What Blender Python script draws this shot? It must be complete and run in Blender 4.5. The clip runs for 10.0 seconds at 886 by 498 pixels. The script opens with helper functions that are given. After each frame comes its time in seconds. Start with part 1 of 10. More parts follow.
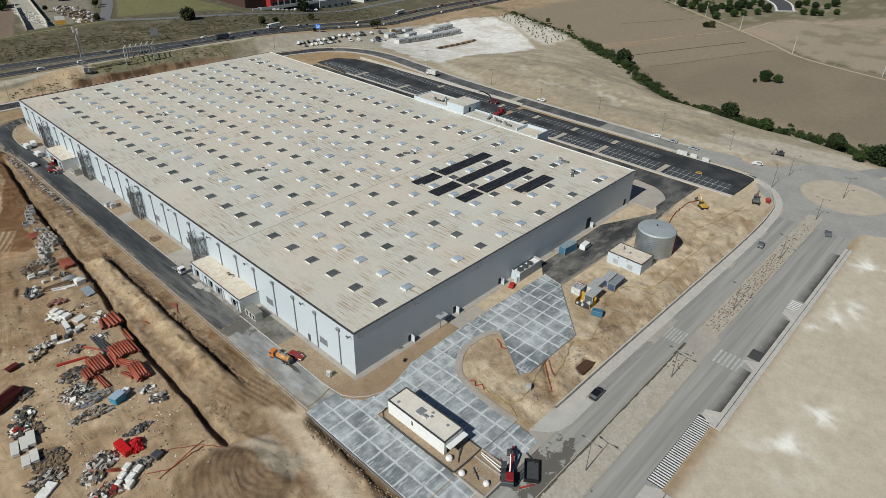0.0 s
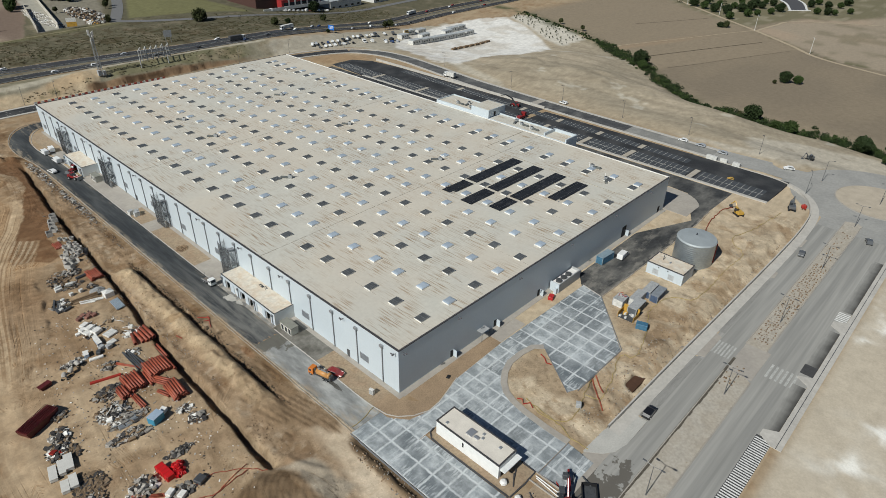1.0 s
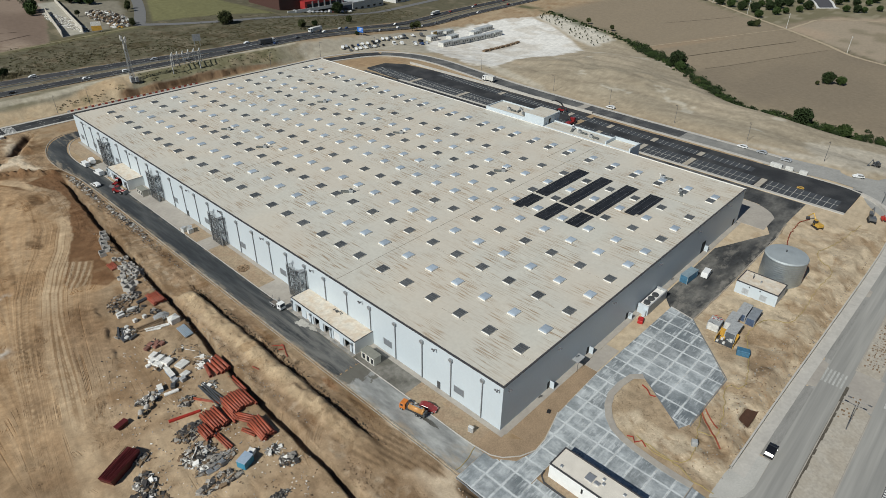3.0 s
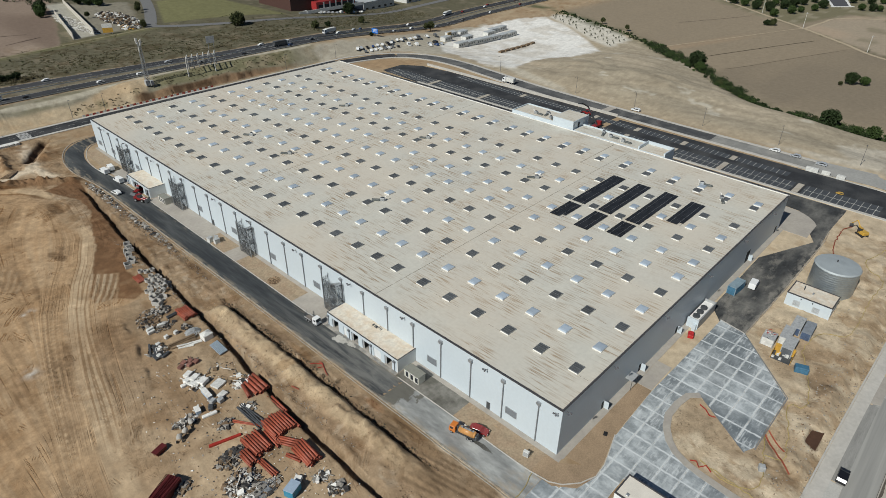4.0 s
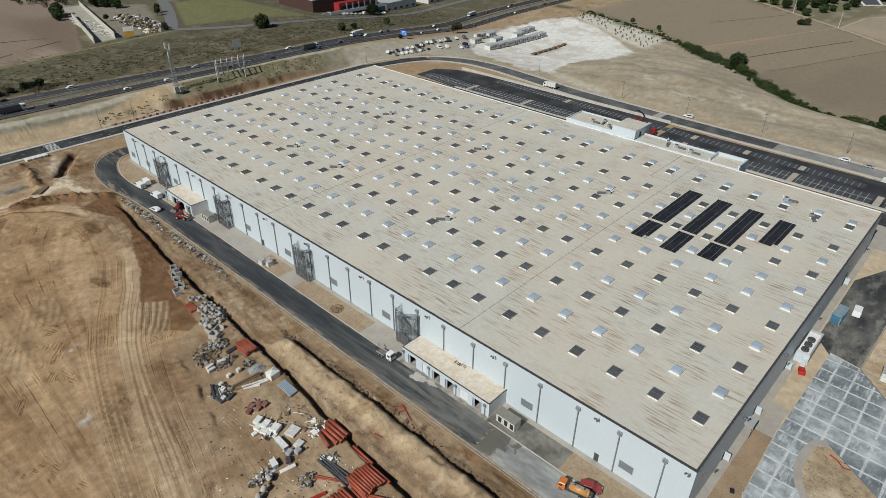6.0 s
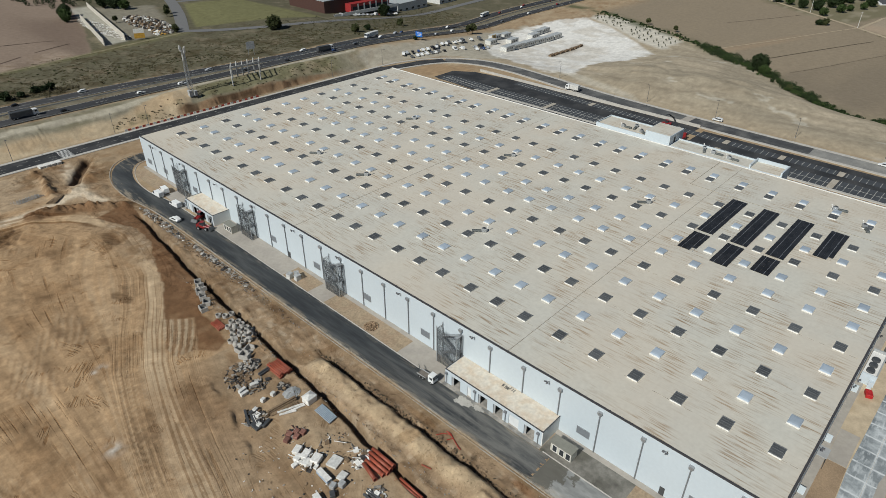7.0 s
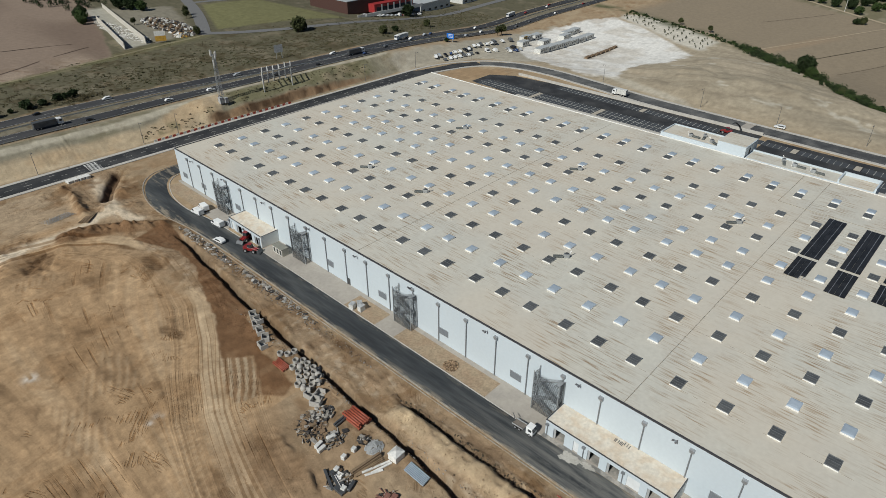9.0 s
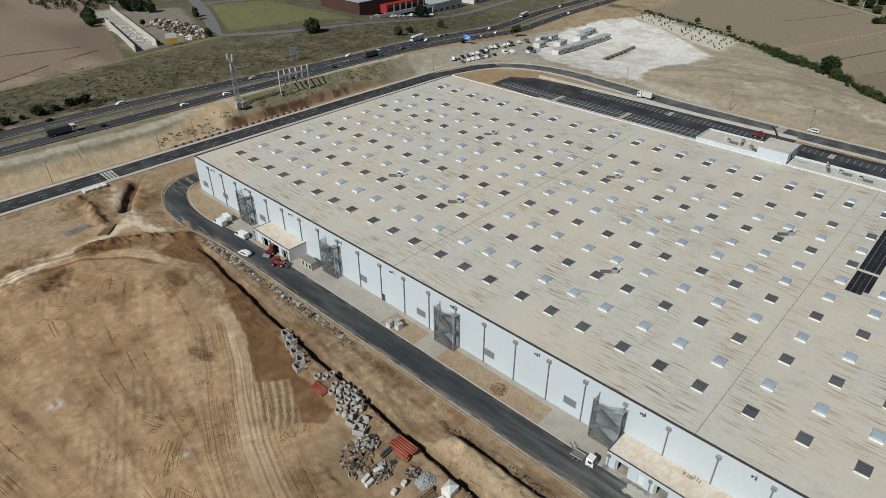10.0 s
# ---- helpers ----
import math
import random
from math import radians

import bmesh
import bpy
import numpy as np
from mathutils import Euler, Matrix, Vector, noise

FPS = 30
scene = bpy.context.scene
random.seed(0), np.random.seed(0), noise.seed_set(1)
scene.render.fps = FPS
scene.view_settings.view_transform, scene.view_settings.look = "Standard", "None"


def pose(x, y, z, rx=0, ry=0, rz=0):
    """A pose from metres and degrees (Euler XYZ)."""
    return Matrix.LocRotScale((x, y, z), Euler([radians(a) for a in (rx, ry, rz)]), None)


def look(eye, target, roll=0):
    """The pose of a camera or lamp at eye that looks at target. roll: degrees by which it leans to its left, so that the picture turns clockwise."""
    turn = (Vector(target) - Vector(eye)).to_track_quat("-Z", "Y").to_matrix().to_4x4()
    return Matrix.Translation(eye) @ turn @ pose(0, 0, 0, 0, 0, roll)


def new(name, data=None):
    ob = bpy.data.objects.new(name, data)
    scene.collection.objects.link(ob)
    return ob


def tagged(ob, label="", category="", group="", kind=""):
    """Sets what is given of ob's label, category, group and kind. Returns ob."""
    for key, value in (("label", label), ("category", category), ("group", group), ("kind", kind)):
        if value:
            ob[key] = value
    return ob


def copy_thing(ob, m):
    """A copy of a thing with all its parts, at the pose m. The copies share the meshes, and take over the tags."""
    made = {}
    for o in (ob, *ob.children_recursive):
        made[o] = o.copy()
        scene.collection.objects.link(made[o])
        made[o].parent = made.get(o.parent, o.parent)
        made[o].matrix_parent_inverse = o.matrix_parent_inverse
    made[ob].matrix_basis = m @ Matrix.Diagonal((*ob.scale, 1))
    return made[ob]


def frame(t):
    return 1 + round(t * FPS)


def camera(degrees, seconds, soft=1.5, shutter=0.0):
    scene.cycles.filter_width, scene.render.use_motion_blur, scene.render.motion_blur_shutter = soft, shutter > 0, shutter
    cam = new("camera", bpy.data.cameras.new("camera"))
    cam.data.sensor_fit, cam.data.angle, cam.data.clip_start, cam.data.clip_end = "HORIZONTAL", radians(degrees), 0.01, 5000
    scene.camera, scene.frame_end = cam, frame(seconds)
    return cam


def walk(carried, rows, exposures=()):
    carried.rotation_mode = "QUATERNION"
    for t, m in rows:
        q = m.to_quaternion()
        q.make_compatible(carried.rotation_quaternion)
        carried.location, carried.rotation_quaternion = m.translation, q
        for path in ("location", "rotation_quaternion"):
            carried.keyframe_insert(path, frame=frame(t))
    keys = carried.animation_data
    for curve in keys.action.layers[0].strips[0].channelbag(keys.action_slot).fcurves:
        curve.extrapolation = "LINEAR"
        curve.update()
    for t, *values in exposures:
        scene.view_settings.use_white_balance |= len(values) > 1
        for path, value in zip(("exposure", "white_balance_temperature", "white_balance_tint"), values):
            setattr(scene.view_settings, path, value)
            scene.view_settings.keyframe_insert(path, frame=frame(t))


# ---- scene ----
cam = camera(71.4, 10.0, 0.7)
PATH = [
    (0, (-66.753, -88.928, 101.628), (-65.498, -87.767, 100.591), 1.3),
    (0.5, (-68.13, -83.344, 101.787), (-66.876, -82.183, 100.747), 1.2),
    (1, (-69.736, -77.33, 101.915), (-68.483, -76.169, 100.874), 1.2),
    (1.5, (-71.453, -71.599, 102.019), (-70.202, -70.438, 100.976), 1.1),
    (2, (-73.194, -65.492, 102.124), (-71.945, -64.33, 101.08), 1.0),
    (3.5, (-77.642, -47.538, 101.947), (-76.397, -46.377, 100.898), 0.7),
    (4, (-78.607, -41.059, 101.623), (-77.363, -39.897, 100.573), 0.6),
    (4.5, (-79.548, -34.983, 101.407), (-78.305, -33.821, 100.356), 0.6),
    (5, (-80.102, -28.549, 101.083), (-78.862, -27.385, 100.031), 0.5),
    (5.5, (-80.669, -22.394, 100.737), (-79.43, -21.23, 99.684), 0.4),
    (7, (-81.647, -2.778, 99.186), (-80.41, -1.611, 98.132), 0.2),
    (7.5, (-81.904, 3.565, 98.663), (-80.668, 4.732, 97.608), 0.1),
    (8, (-82.405, 10.229, 98.291), (-81.171, 11.395, 97.235), 0.1),
    (8.5, (-82.613, 16.559, 97.813), (-81.38, 17.727, 96.757), 0.0),
    (9, (-82.805, 23.32, 97.276), (-81.573, 24.487, 96.219), -0.0),
    (9.5, (-83.219, 29.69, 96.997), (-81.988, 30.858, 95.938), -0.1),
    (10, (-83.584, 36.433, 96.669), (-82.353, 37.601, 95.609), -0.2),
]
walk(cam, [(t, look(eye, target, roll)) for t, eye, target, roll in PATH], exposures=((0, 0.01), (4, -0.02), (10, -0.09)))

# ---- light ----
SUN = Vector((-0.752, -0.03, 0.657)).normalized()
world = bpy.data.worlds.new("sky")
world.use_nodes = True
scene.world = world
wn = world.node_tree
sky_node = wn.nodes.new("ShaderNodeTexSky")
sky_node.sky_type = "NISHITA"
sky_node.sun_disc = False
sky_node.sun_elevation = math.asin(SUN.z)
sky_node.sun_rotation = math.atan2(SUN.x, SUN.y)
sky_node.altitude = 600
sky_node.dust_density = 0.4
sky_node.ozone_density = 3.5
wn.nodes["Background"].inputs["Strength"].default_value = 0.04
wn.links.new(sky_node.outputs[0], wn.nodes["Background"].inputs["Color"])
lamp = bpy.data.lights.new("sun", "SUN")
lamp.energy, lamp.angle, lamp.color = 4.4, radians(0.53), (1.0, 0.995, 0.94)
sun = new("sun", lamp)
sun.matrix_world = look(SUN * 300, (0, 0, 0))

# ---- materials ----


def mat(name, col, rough=0.8, metal=0.0, vary=0.15, scale=1.0, fine=8.0, bump=0.0, tint=None, rand=0.0, spec=0.4, stretch=None):
    """A surface with variation at two scales (noise lengths are metres) and, with rand, from piece to piece."""
    m = bpy.data.materials.new(name)
    m.use_nodes = True
    t = m.node_tree
    n, l = t.nodes, t.links
    p = n["Principled BSDF"]
    p.inputs["Roughness"].default_value = rough
    p.inputs["Metallic"].default_value = metal
    p.inputs["Specular IOR Level"].default_value = spec
    geo = n.new("ShaderNodeNewGeometry")
    mp = n.new("ShaderNodeMapping")
    mp.inputs["Scale"].default_value = stretch or (1, 1, 1)
    l.new(geo.outputs["Position"], mp.inputs["Vector"])
    a = n.new("ShaderNodeTexNoise")
    a.inputs["Scale"].default_value, a.inputs["Detail"].default_value = scale, 4
    b = n.new("ShaderNodeTexNoise")
    b.inputs["Scale"].default_value, b.inputs["Detail"].default_value = fine, 3
    l.new(mp.outputs[0], a.inputs["Vector"])
    l.new(mp.outputs[0], b.inputs["Vector"])
    s = n.new("ShaderNodeMath")
    s.operation = "ADD"
    l.new(a.outputs[0], s.inputs[0])
    l.new(b.outputs[0], s.inputs[1])
    r = n.new("ShaderNodeMapRange")
    r.inputs[1].default_value, r.inputs[2].default_value = 0.6, 1.4
    r.inputs[3].default_value, r.inputs[4].default_value = 1 - vary * 1.6, 1 + vary * 1.6
    l.new(s.outputs[0], r.inputs[0])
    last = r.outputs[0]
    if rand:
        oi = n.new("ShaderNodeObjectInfo")
        rr = n.new("ShaderNodeMapRange")
        rr.inputs[3].default_value, rr.inputs[4].default_value = 1 - rand, 1 + rand
        l.new(oi.outputs["Random"], rr.inputs[0])
        mu = n.new("ShaderNodeMath")
        mu.operation = "MULTIPLY"
        l.new(last, mu.inputs[0])
        l.new(rr.outputs[0], mu.inputs[1])
        last = mu.outputs[0]
    c = n.new("ShaderNodeVectorMath")
    c.operation = "SCALE"
    if tint:
        mx = n.new("ShaderNodeMix")
        mx.data_type = "RGBA"
        mx.inputs[6].default_value, mx.inputs[7].default_value = (*col, 1), (*tint, 1)
        rt = n.new("ShaderNodeMapRange")
        rt.inputs[1].default_value, rt.inputs[2].default_value = 0.42, 0.62
        l.new(a.outputs[0], rt.inputs[0])
        l.new(rt.outputs[0], mx.inputs[0])
        l.new(mx.outputs[2], c.inputs[0])
    else:
        c.inputs[0].default_value = col
    l.new(last, c.inputs["Scale"])
    l.new(c.outputs[0], p.inputs["Base Color"])
    if bump:
        bp = n.new("ShaderNodeBump")
        bp.inputs["Strength"].default_value = min(1.0, bump)
        bp.inputs["Distance"].default_value = 0.15
        l.new(s.outputs[0], bp.inputs["Height"])
        l.new(bp.outputs[0], p.inputs["Normal"])
    return m


WHITE = mat("white_wall_panel", (0.495, 0.555, 0.59), 0.45, vary=0.03, scale=0.08, fine=1.5)
COPING = mat("dark_coping", (0.06, 0.058, 0.06), 0.5, vary=0.1)
STEEL = mat("galvanised_steel", (0.42, 0.44, 0.45), 0.45, 0.6, vary=0.12, fine=5)
DARKSTEEL = mat("dark_steel", (0.09, 0.095, 0.1), 0.5, 0.4, vary=0.2)
PIPE = mat("grey_downpipe", (0.2, 0.21, 0.22), 0.5, 0.2, vary=0.1)
GLASSY = mat("dark_glass", (0.03, 0.035, 0.04), 0.12, vary=0.1, spec=0.6)
VENT = mat("smoke_vent_grey", (0.085, 0.09, 0.092), 0.35, vary=0.12, fine=4, rand=0.25)
DOME = mat("opal_dome", (0.34, 0.4, 0.46), 0.28, vary=0.05, rand=0.12, spec=0.6)
CURB = mat("white_curb", (0.7, 0.69, 0.66), 0.6, vary=0.08)
SOLAR = mat("solar_cell", (0.021, 0.0215, 0.023), 0.42, vary=0.2, scale=0.6, rand=0.3, spec=0.35)
ALU = mat("aluminium", (0.6, 0.61, 0.62), 0.35, 0.7, vary=0.06)
ASPHALT = mat("new_asphalt", (0.026, 0.028, 0.031), 0.9, vary=0.3, scale=0.12, fine=3, bump=0.15, tint=(0.042, 0.043, 0.044))
OLDROAD = mat("worn_grey_road", (0.325, 0.318, 0.292), 0.9, vary=0.1, scale=0.5, fine=1.6, tint=(0.235, 0.232, 0.215), stretch=(0.03, 1, 1))
RINGROAD = mat("bleached_ring_road", (0.325, 0.32, 0.298), 0.9, vary=0.1, scale=0.12, fine=1.2, tint=(0.265, 0.262, 0.245))
HIGHWAY = mat("motorway_asphalt", (0.034, 0.035, 0.038), 0.9, vary=0.15, scale=0.1, fine=2, tint=(0.05, 0.05, 0.051), stretch=(0.2, 1, 1))
CONCRETE = mat("grey_concrete", (0.37, 0.34, 0.295), 0.9, vary=0.08, scale=0.2, fine=1.3, tint=(0.31, 0.285, 0.25))
WETCONC = mat("damp_concrete", (0.2, 0.19, 0.165), 0.6, vary=0.25, scale=0.2, fine=1.3, tint=(0.085, 0.08, 0.066))
KERB = mat("kerb_concrete", (0.44, 0.42, 0.38), 0.9, vary=0.1, fine=1.4, scale=0.3)
PAINT = mat("white_road_paint", (0.66, 0.66, 0.63), 0.7, vary=0.14, fine=4)
DIRTY_PAINT = mat("worn_road_paint", (0.45, 0.445, 0.41), 0.8, vary=0.25, fine=4)
BED = mat("planting_soil", (0.33, 0.255, 0.17), 0.95, vary=0.2, scale=0.3, fine=2, bump=0.4, tint=(0.26, 0.19, 0.125))
BROWN = mat("moist_brown_fill", (0.285, 0.205, 0.13), 0.95, vary=0.16, scale=0.25, fine=4, bump=0.2)
BLACK = mat("black_void", (0.012, 0.012, 0.013), 0.8, vary=0.1)

# ---- shapes ----


def sst(a, b, x):
    t = np.clip((x - a) / (b - a), 0, 1)
    return t * t * (3 - 2 * t)


def box(bm, x0, y0, z0, x1, y1, z1, bevel=0.0):
    """A box; with bevel its upright and top edges are chamfered."""
    if bevel:
        c = min(bevel, abs(x1 - x0) / 3, abs(y1 - y0) / 3, abs(z1 - z0) / 2)
        rings = []
        for z, e in ((z0, 0.0), (z1 - c, 0.0), (z1, c)):
            pts = ((x0 + c + e, y0 + e), (x1 - c - e, y0 + e), (x1 - e, y0 + c + e), (x1 - e, y1 - c - e), (x1 - c - e, y1 - e), (x0 + c + e, y1 - e), (x0 + e, y1 - c - e), (x0 + e, y0 + c + e))
            rings.append([bm.verts.new((x, y, z)) for x, y in pts])
        for lo, hi in zip(rings, rings[1:]):
            for i in range(8):
                bm.faces.new((lo[i], lo[(i + 1) % 8], hi[(i + 1) % 8], hi[i]))
        bm.faces.new(rings[-1])
        bm.faces.new(rings[0][::-1])
        return bm
    v = [bm.verts.new(p) for p in ((x0, y0, z0), (x1, y0, z0), (x1, y1, z0), (x0, y1, z0), (x0, y0, z1), (x1, y0, z1), (x1, y1, z1), (x0, y1, z1))]
    for f in ((3, 2, 1, 0), (4, 5, 6, 7), (0, 1, 5, 4), (1, 2, 6, 5), (2, 3, 7, 6), (3, 0, 4, 7)):
        bm.faces.new([v[i] for i in f])
    return bm


def prism(bm, pts, z0, z1):
    """An upright prism over a ring of (x, y)."""
    lo = [bm.verts.new((x, y, z0)) for x, y in pts]
    hi = [bm.verts.new((x, y, z1)) for x, y in pts]
    n = len(pts)
    for i in range(n):
        bm.faces.new((lo[i], lo[(i + 1) % n], hi[(i + 1) % n], hi[i]))
    bm.faces.new(hi)
    bm.faces.new(lo[::-1])
    return bm


def side_prism(bm, pts, y0, y1):
    """A prism along y over a profile of (x, z)."""
    lo = [bm.verts.new((x, y0, z)) for x, z in pts]
    hi = [bm.verts.new((x, y1, z)) for x, z in pts]
    n = len(pts)
    for i in range(n):
        bm.faces.new((lo[i], lo[(i + 1) % n], hi[(i + 1) % n], hi[i]))
    bm.faces.new(hi)
    bm.faces.new(lo[::-1])
    return bm


def rod(bm, a, b, r, r2=None, seg=8, hollow=0.0):
    """A round bar from a to b; hollow leaves an open bore of that radius."""
    a, b = Vector(a), Vector(b)
    w = (b - a).normalized()
    u = w.orthogonal().normalized()
    v = w.cross(u)
    r2 = r if r2 is None else r2

    def ring(c, q):
        return [bm.verts.new(c + (u * math.cos(k) + v * math.sin(k)) * q) for k in [2 * math.pi * i / seg for i in range(seg)]]
    lo, hi = ring(a, r), ring(b, r2)
    for i in range(seg):
        bm.faces.new((lo[i], lo[(i + 1) % seg], hi[(i + 1) % seg], hi[i]))
    if hollow:
        li, hi2 = ring(a, hollow), ring(b, hollow)
        for i in range(seg):
            j = (i + 1) % seg
            bm.faces.new((li[j], li[i], hi2[i], hi2[j]))
            bm.faces.new((hi[i], hi[j], hi2[j], hi2[i]))
            bm.faces.new((lo[j], lo[i], li[i], li[j]))
    else:
        bm.faces.new(hi)
        bm.faces.new(lo[::-1])
    return bm


def to_mesh(name, bm, material, smooth=False):
    me = bpy.data.meshes.new(name)
    bmesh.ops.recalc_face_normals(bm, faces=bm.faces)
    bm.to_mesh(me)
    bm.free()
    for m in material if isinstance(material, (list, tuple)) else [material]:
        me.materials.append(m)
    if smooth:
        for p in me.polygons:
            p.use_smooth = True
    return me


def part(name, bm, material, parent, label="", at=None, smooth=False):
    """One mesh object under a thing or under a part. bm may be a bmesh or a ready mesh."""
    me = bm if isinstance(bm, bpy.types.Mesh) else to_mesh(name, bm, material, smooth)
    ob = new(name, me)
    ob.parent = parent
    if at is not None:
        ob.matrix_basis = at
    if label:
        ob["label"] = label
    return ob


def thing(name, label, category, m=None, group="", kind=""):
    ob = new(name)
    ob.empty_display_size = 0.3
    if m is not None:
        ob.matrix_basis = m
    return tagged(ob, label, category, group, kind)


def single(name, bm, material, label, category, m=None, group="", kind="", smooth=False):
    """A thing of one mesh."""
    ob = new(name, bm if isinstance(bm, bpy.types.Mesh) else to_mesh(name, bm, material, smooth))
    if m is not None:
        ob.matrix_basis = m
    return tagged(ob, label, category, group, kind)


def B():
    return bmesh.new()


# ---- the lie of the land ----


def noise2(x, y, s, seed=0.0):
    """Smooth value noise of wavelength s, -1..1, for arrays."""
    u, v = x / s + seed * 17.3, y / s + seed * 9.1
    i, j = np.floor(u), np.floor(v)
    f, g = u - i, v - j
    f, g = f * f * (3 - 2 * f), g * g * (3 - 2 * g)

    def h(a, b):
        q = np.sin(a * 127.1 + b * 311.7 + seed * 74.7) * 43758.5453
        return q - np.floor(q)
    return 2 * ((h(i, j) * (1 - f) + h(i + 1, j) * f) * (1 - g) + (h(i, j + 1) * (1 - f) + h(i + 1, j + 1) * f) * g) - 1


BROOK_Y, BROOK_X = (-90, -50, -15, 3, 25, 57, 101, 116, 134, 150, 171, 189, 207, 232, 266, 290), (272, 296, 302, 296, 293, 297, 330, 345, 358, 366, 381, 390, 401, 408, 421, 432)


def base_z(x, y):
    """The smooth land: a level building pad, a valley to the east, a rise to the north, one low hill."""
    pad = -0.4 - 0.8 * np.maximum(sst(-36.5, -40.3, y), 1 - sst(33, 44, np.hypot(x - 195, y + 56)))
    north = sst(275, 290, y)
    s = sst(150, 330, x)
    out = (1.5 + 6 * north) * (1 - s) - 9 * s + 0.02 * np.clip(y - 300, -420, 400) * (0.35 + 0.65 * s)
    edge = 14 + 60 * sst(-30, -37, y)
    d = np.hypot(np.maximum(np.maximum(-edge - x, x - 206), 0), np.maximum(np.maximum(-68 - y, y - 246), 0))
    w = sst(0, 40, d)
    hill = 11 * np.exp(-((x - 264) / 36) ** 2) * sst(-40, 60, y) * (1 - sst(150, 215, y))
    hill = hill * (0.45 + 0.55 * sst(62, 110, y)) * (1 + 0.24 * noise2(x, y, 38, 3) + 0.12 * noise2(x, y, 15, 5) + 0.05 * noise2(x, y, 7, 6)) + 6 * np.exp(-((x - 312) / 30) ** 2 - ((y - 152) / 34) ** 2)
    z = pad * (1 - w) + out * w + hill * sst(206, 225, x)
    z = z - (0.8 + 2.7 * (1 - sst(60, 105, y))) * np.exp(-((x - np.interp(y, BROOK_Y, BROOK_X)) / 11) ** 2) * (1 - sst(150, 190, y)) * sst(-120, -70, y)
    k = (1 - sst(8.5, 13, np.abs(y - 266.4))) * (1 - sst(140, 175, x)) * (1 - sst(110, 190, -x))
    return z * (1 - k) + 0.5 * k


def gz(x, y):
    return float(base_z(np.float64(x), np.float64(y)))


def spread(pts, step):
    """A smooth line through pts, sampled every step metres."""
    p = [np.array(q, float) for q in pts]
    p = [2 * p[0] - p[1]] + p + [2 * p[-1] - p[-2]]
    out = []
    for a, b, c, d in zip(p, p[1:], p[2:], p[3:]):
        n = max(1, int(np.linalg.norm(c - b) / step))
        for k in range(n):
            t = k / n
            out.append(0.5 * (2 * b + (c - a) * t + (2 * a - 5 * b + 4 * c - d) * t * t + (3 * b - a - 3 * c + d) * t ** 3))
    out.append(p[-2])
    return out


def strip(bm, pts, width, dz, step=4.0, cross=2, thick=0.0, shift=0.0):
    """A band of that width along a smooth line, lying on the land."""
    line = spread(pts, step)
    rows = []
    for i, q in enumerate(line):
        d = line[min(i + 1, len(line) - 1)] - line[max(i - 1, 0)]
        d = d / (np.linalg.norm(d) + 1e-9)
        nrm = np.array((-d[1], d[0]))
        zc = gz(*(q + nrm * shift)) + dz
        row = []
        for k in range(cross + 1):
            s = q + nrm * (shift + width * (k / cross - 0.5))
            row.append(bm.verts.new((s[0], s[1], zc)))
        rows.append(row)
    for a, b in zip(rows, rows[1:]):
        for k in range(cross):
            bm.faces.new((a[k], a[k + 1], b[k + 1], b[k]))
    if thick:
        for k in (0, cross):
            low = [bm.verts.new(r[k].co - Vector((0, 0, thick))) for r in rows]
            for i in range(len(rows) - 1):
                bm.faces.new((rows[i][k], rows[i + 1][k], low[i + 1], low[i]))
    return bm


def sheet(bm, pts, dz, z=None):
    """A flat paved area over a ring of (x, y), with a skirt going into the ground."""
    zz = [(gz(x, y) if z is None else z) + dz for x, y in pts]
    top = [bm.verts.new((x, y, h)) for (x, y), h in zip(pts, zz)]
    low = [bm.verts.new((x, y, h - 0.6)) for (x, y), h in zip(pts, zz)]
    bm.faces.new(top)
    n = len(pts)
    for i in range(n):
        bm.faces.new((low[i], low[(i + 1) % n], top[(i + 1) % n], top[i]))
    return bm


def rect(x0, y0, x1, y1):
    return [(x0, y0), (x1, y0), (x1, y1), (x0, y1)]


def arc(cx, cy, r, a0, a1, n=12):
    return [(cx + r * math.cos(radians(a0 + (a1 - a0) * i / n)), cy + r * math.sin(radians(a0 + (a1 - a0) * i / n))) for i in range(n + 1)]

# ---- ground ----
TRENCH_Y, TRENCH_X = (3, 13, 25.5, 40, 59, 83, 110, 148, 189, 200), (-31.9, -31.7, -31, -30.9, -30.1, -27.9, -26.2, -24, -20.2, -19.6)
TRACK_Y, TRACK_X = (0, 40, 65, 79, 90, 102, 111, 120, 131.5, 143, 158, 180, 191, 201, 214), (-66, -66, -62, -58.8, -56.6, -53.8, -51.4, -48.6, -43.4, -37.4, -31.2, -26.2, -26.9, -30.5, -38)


def band(x, y, pts, wide):
    """1 along a line of (x, y), falling off over that width."""
    d = np.full(np.shape(x), 1e9)
    for (ax, ay), (bx, by) in zip(pts, pts[1:]):
        t = np.clip(((x - ax) * (bx - ax) + (y - ay) * (by - ay)) / ((bx - ax) ** 2 + (by - ay) ** 2), 0, 1)
        d = np.minimum(d, np.hypot(x - ax - t * (bx - ax), y - ay - t * (by - ay)))
    return np.exp(-(d / wide) ** 2)


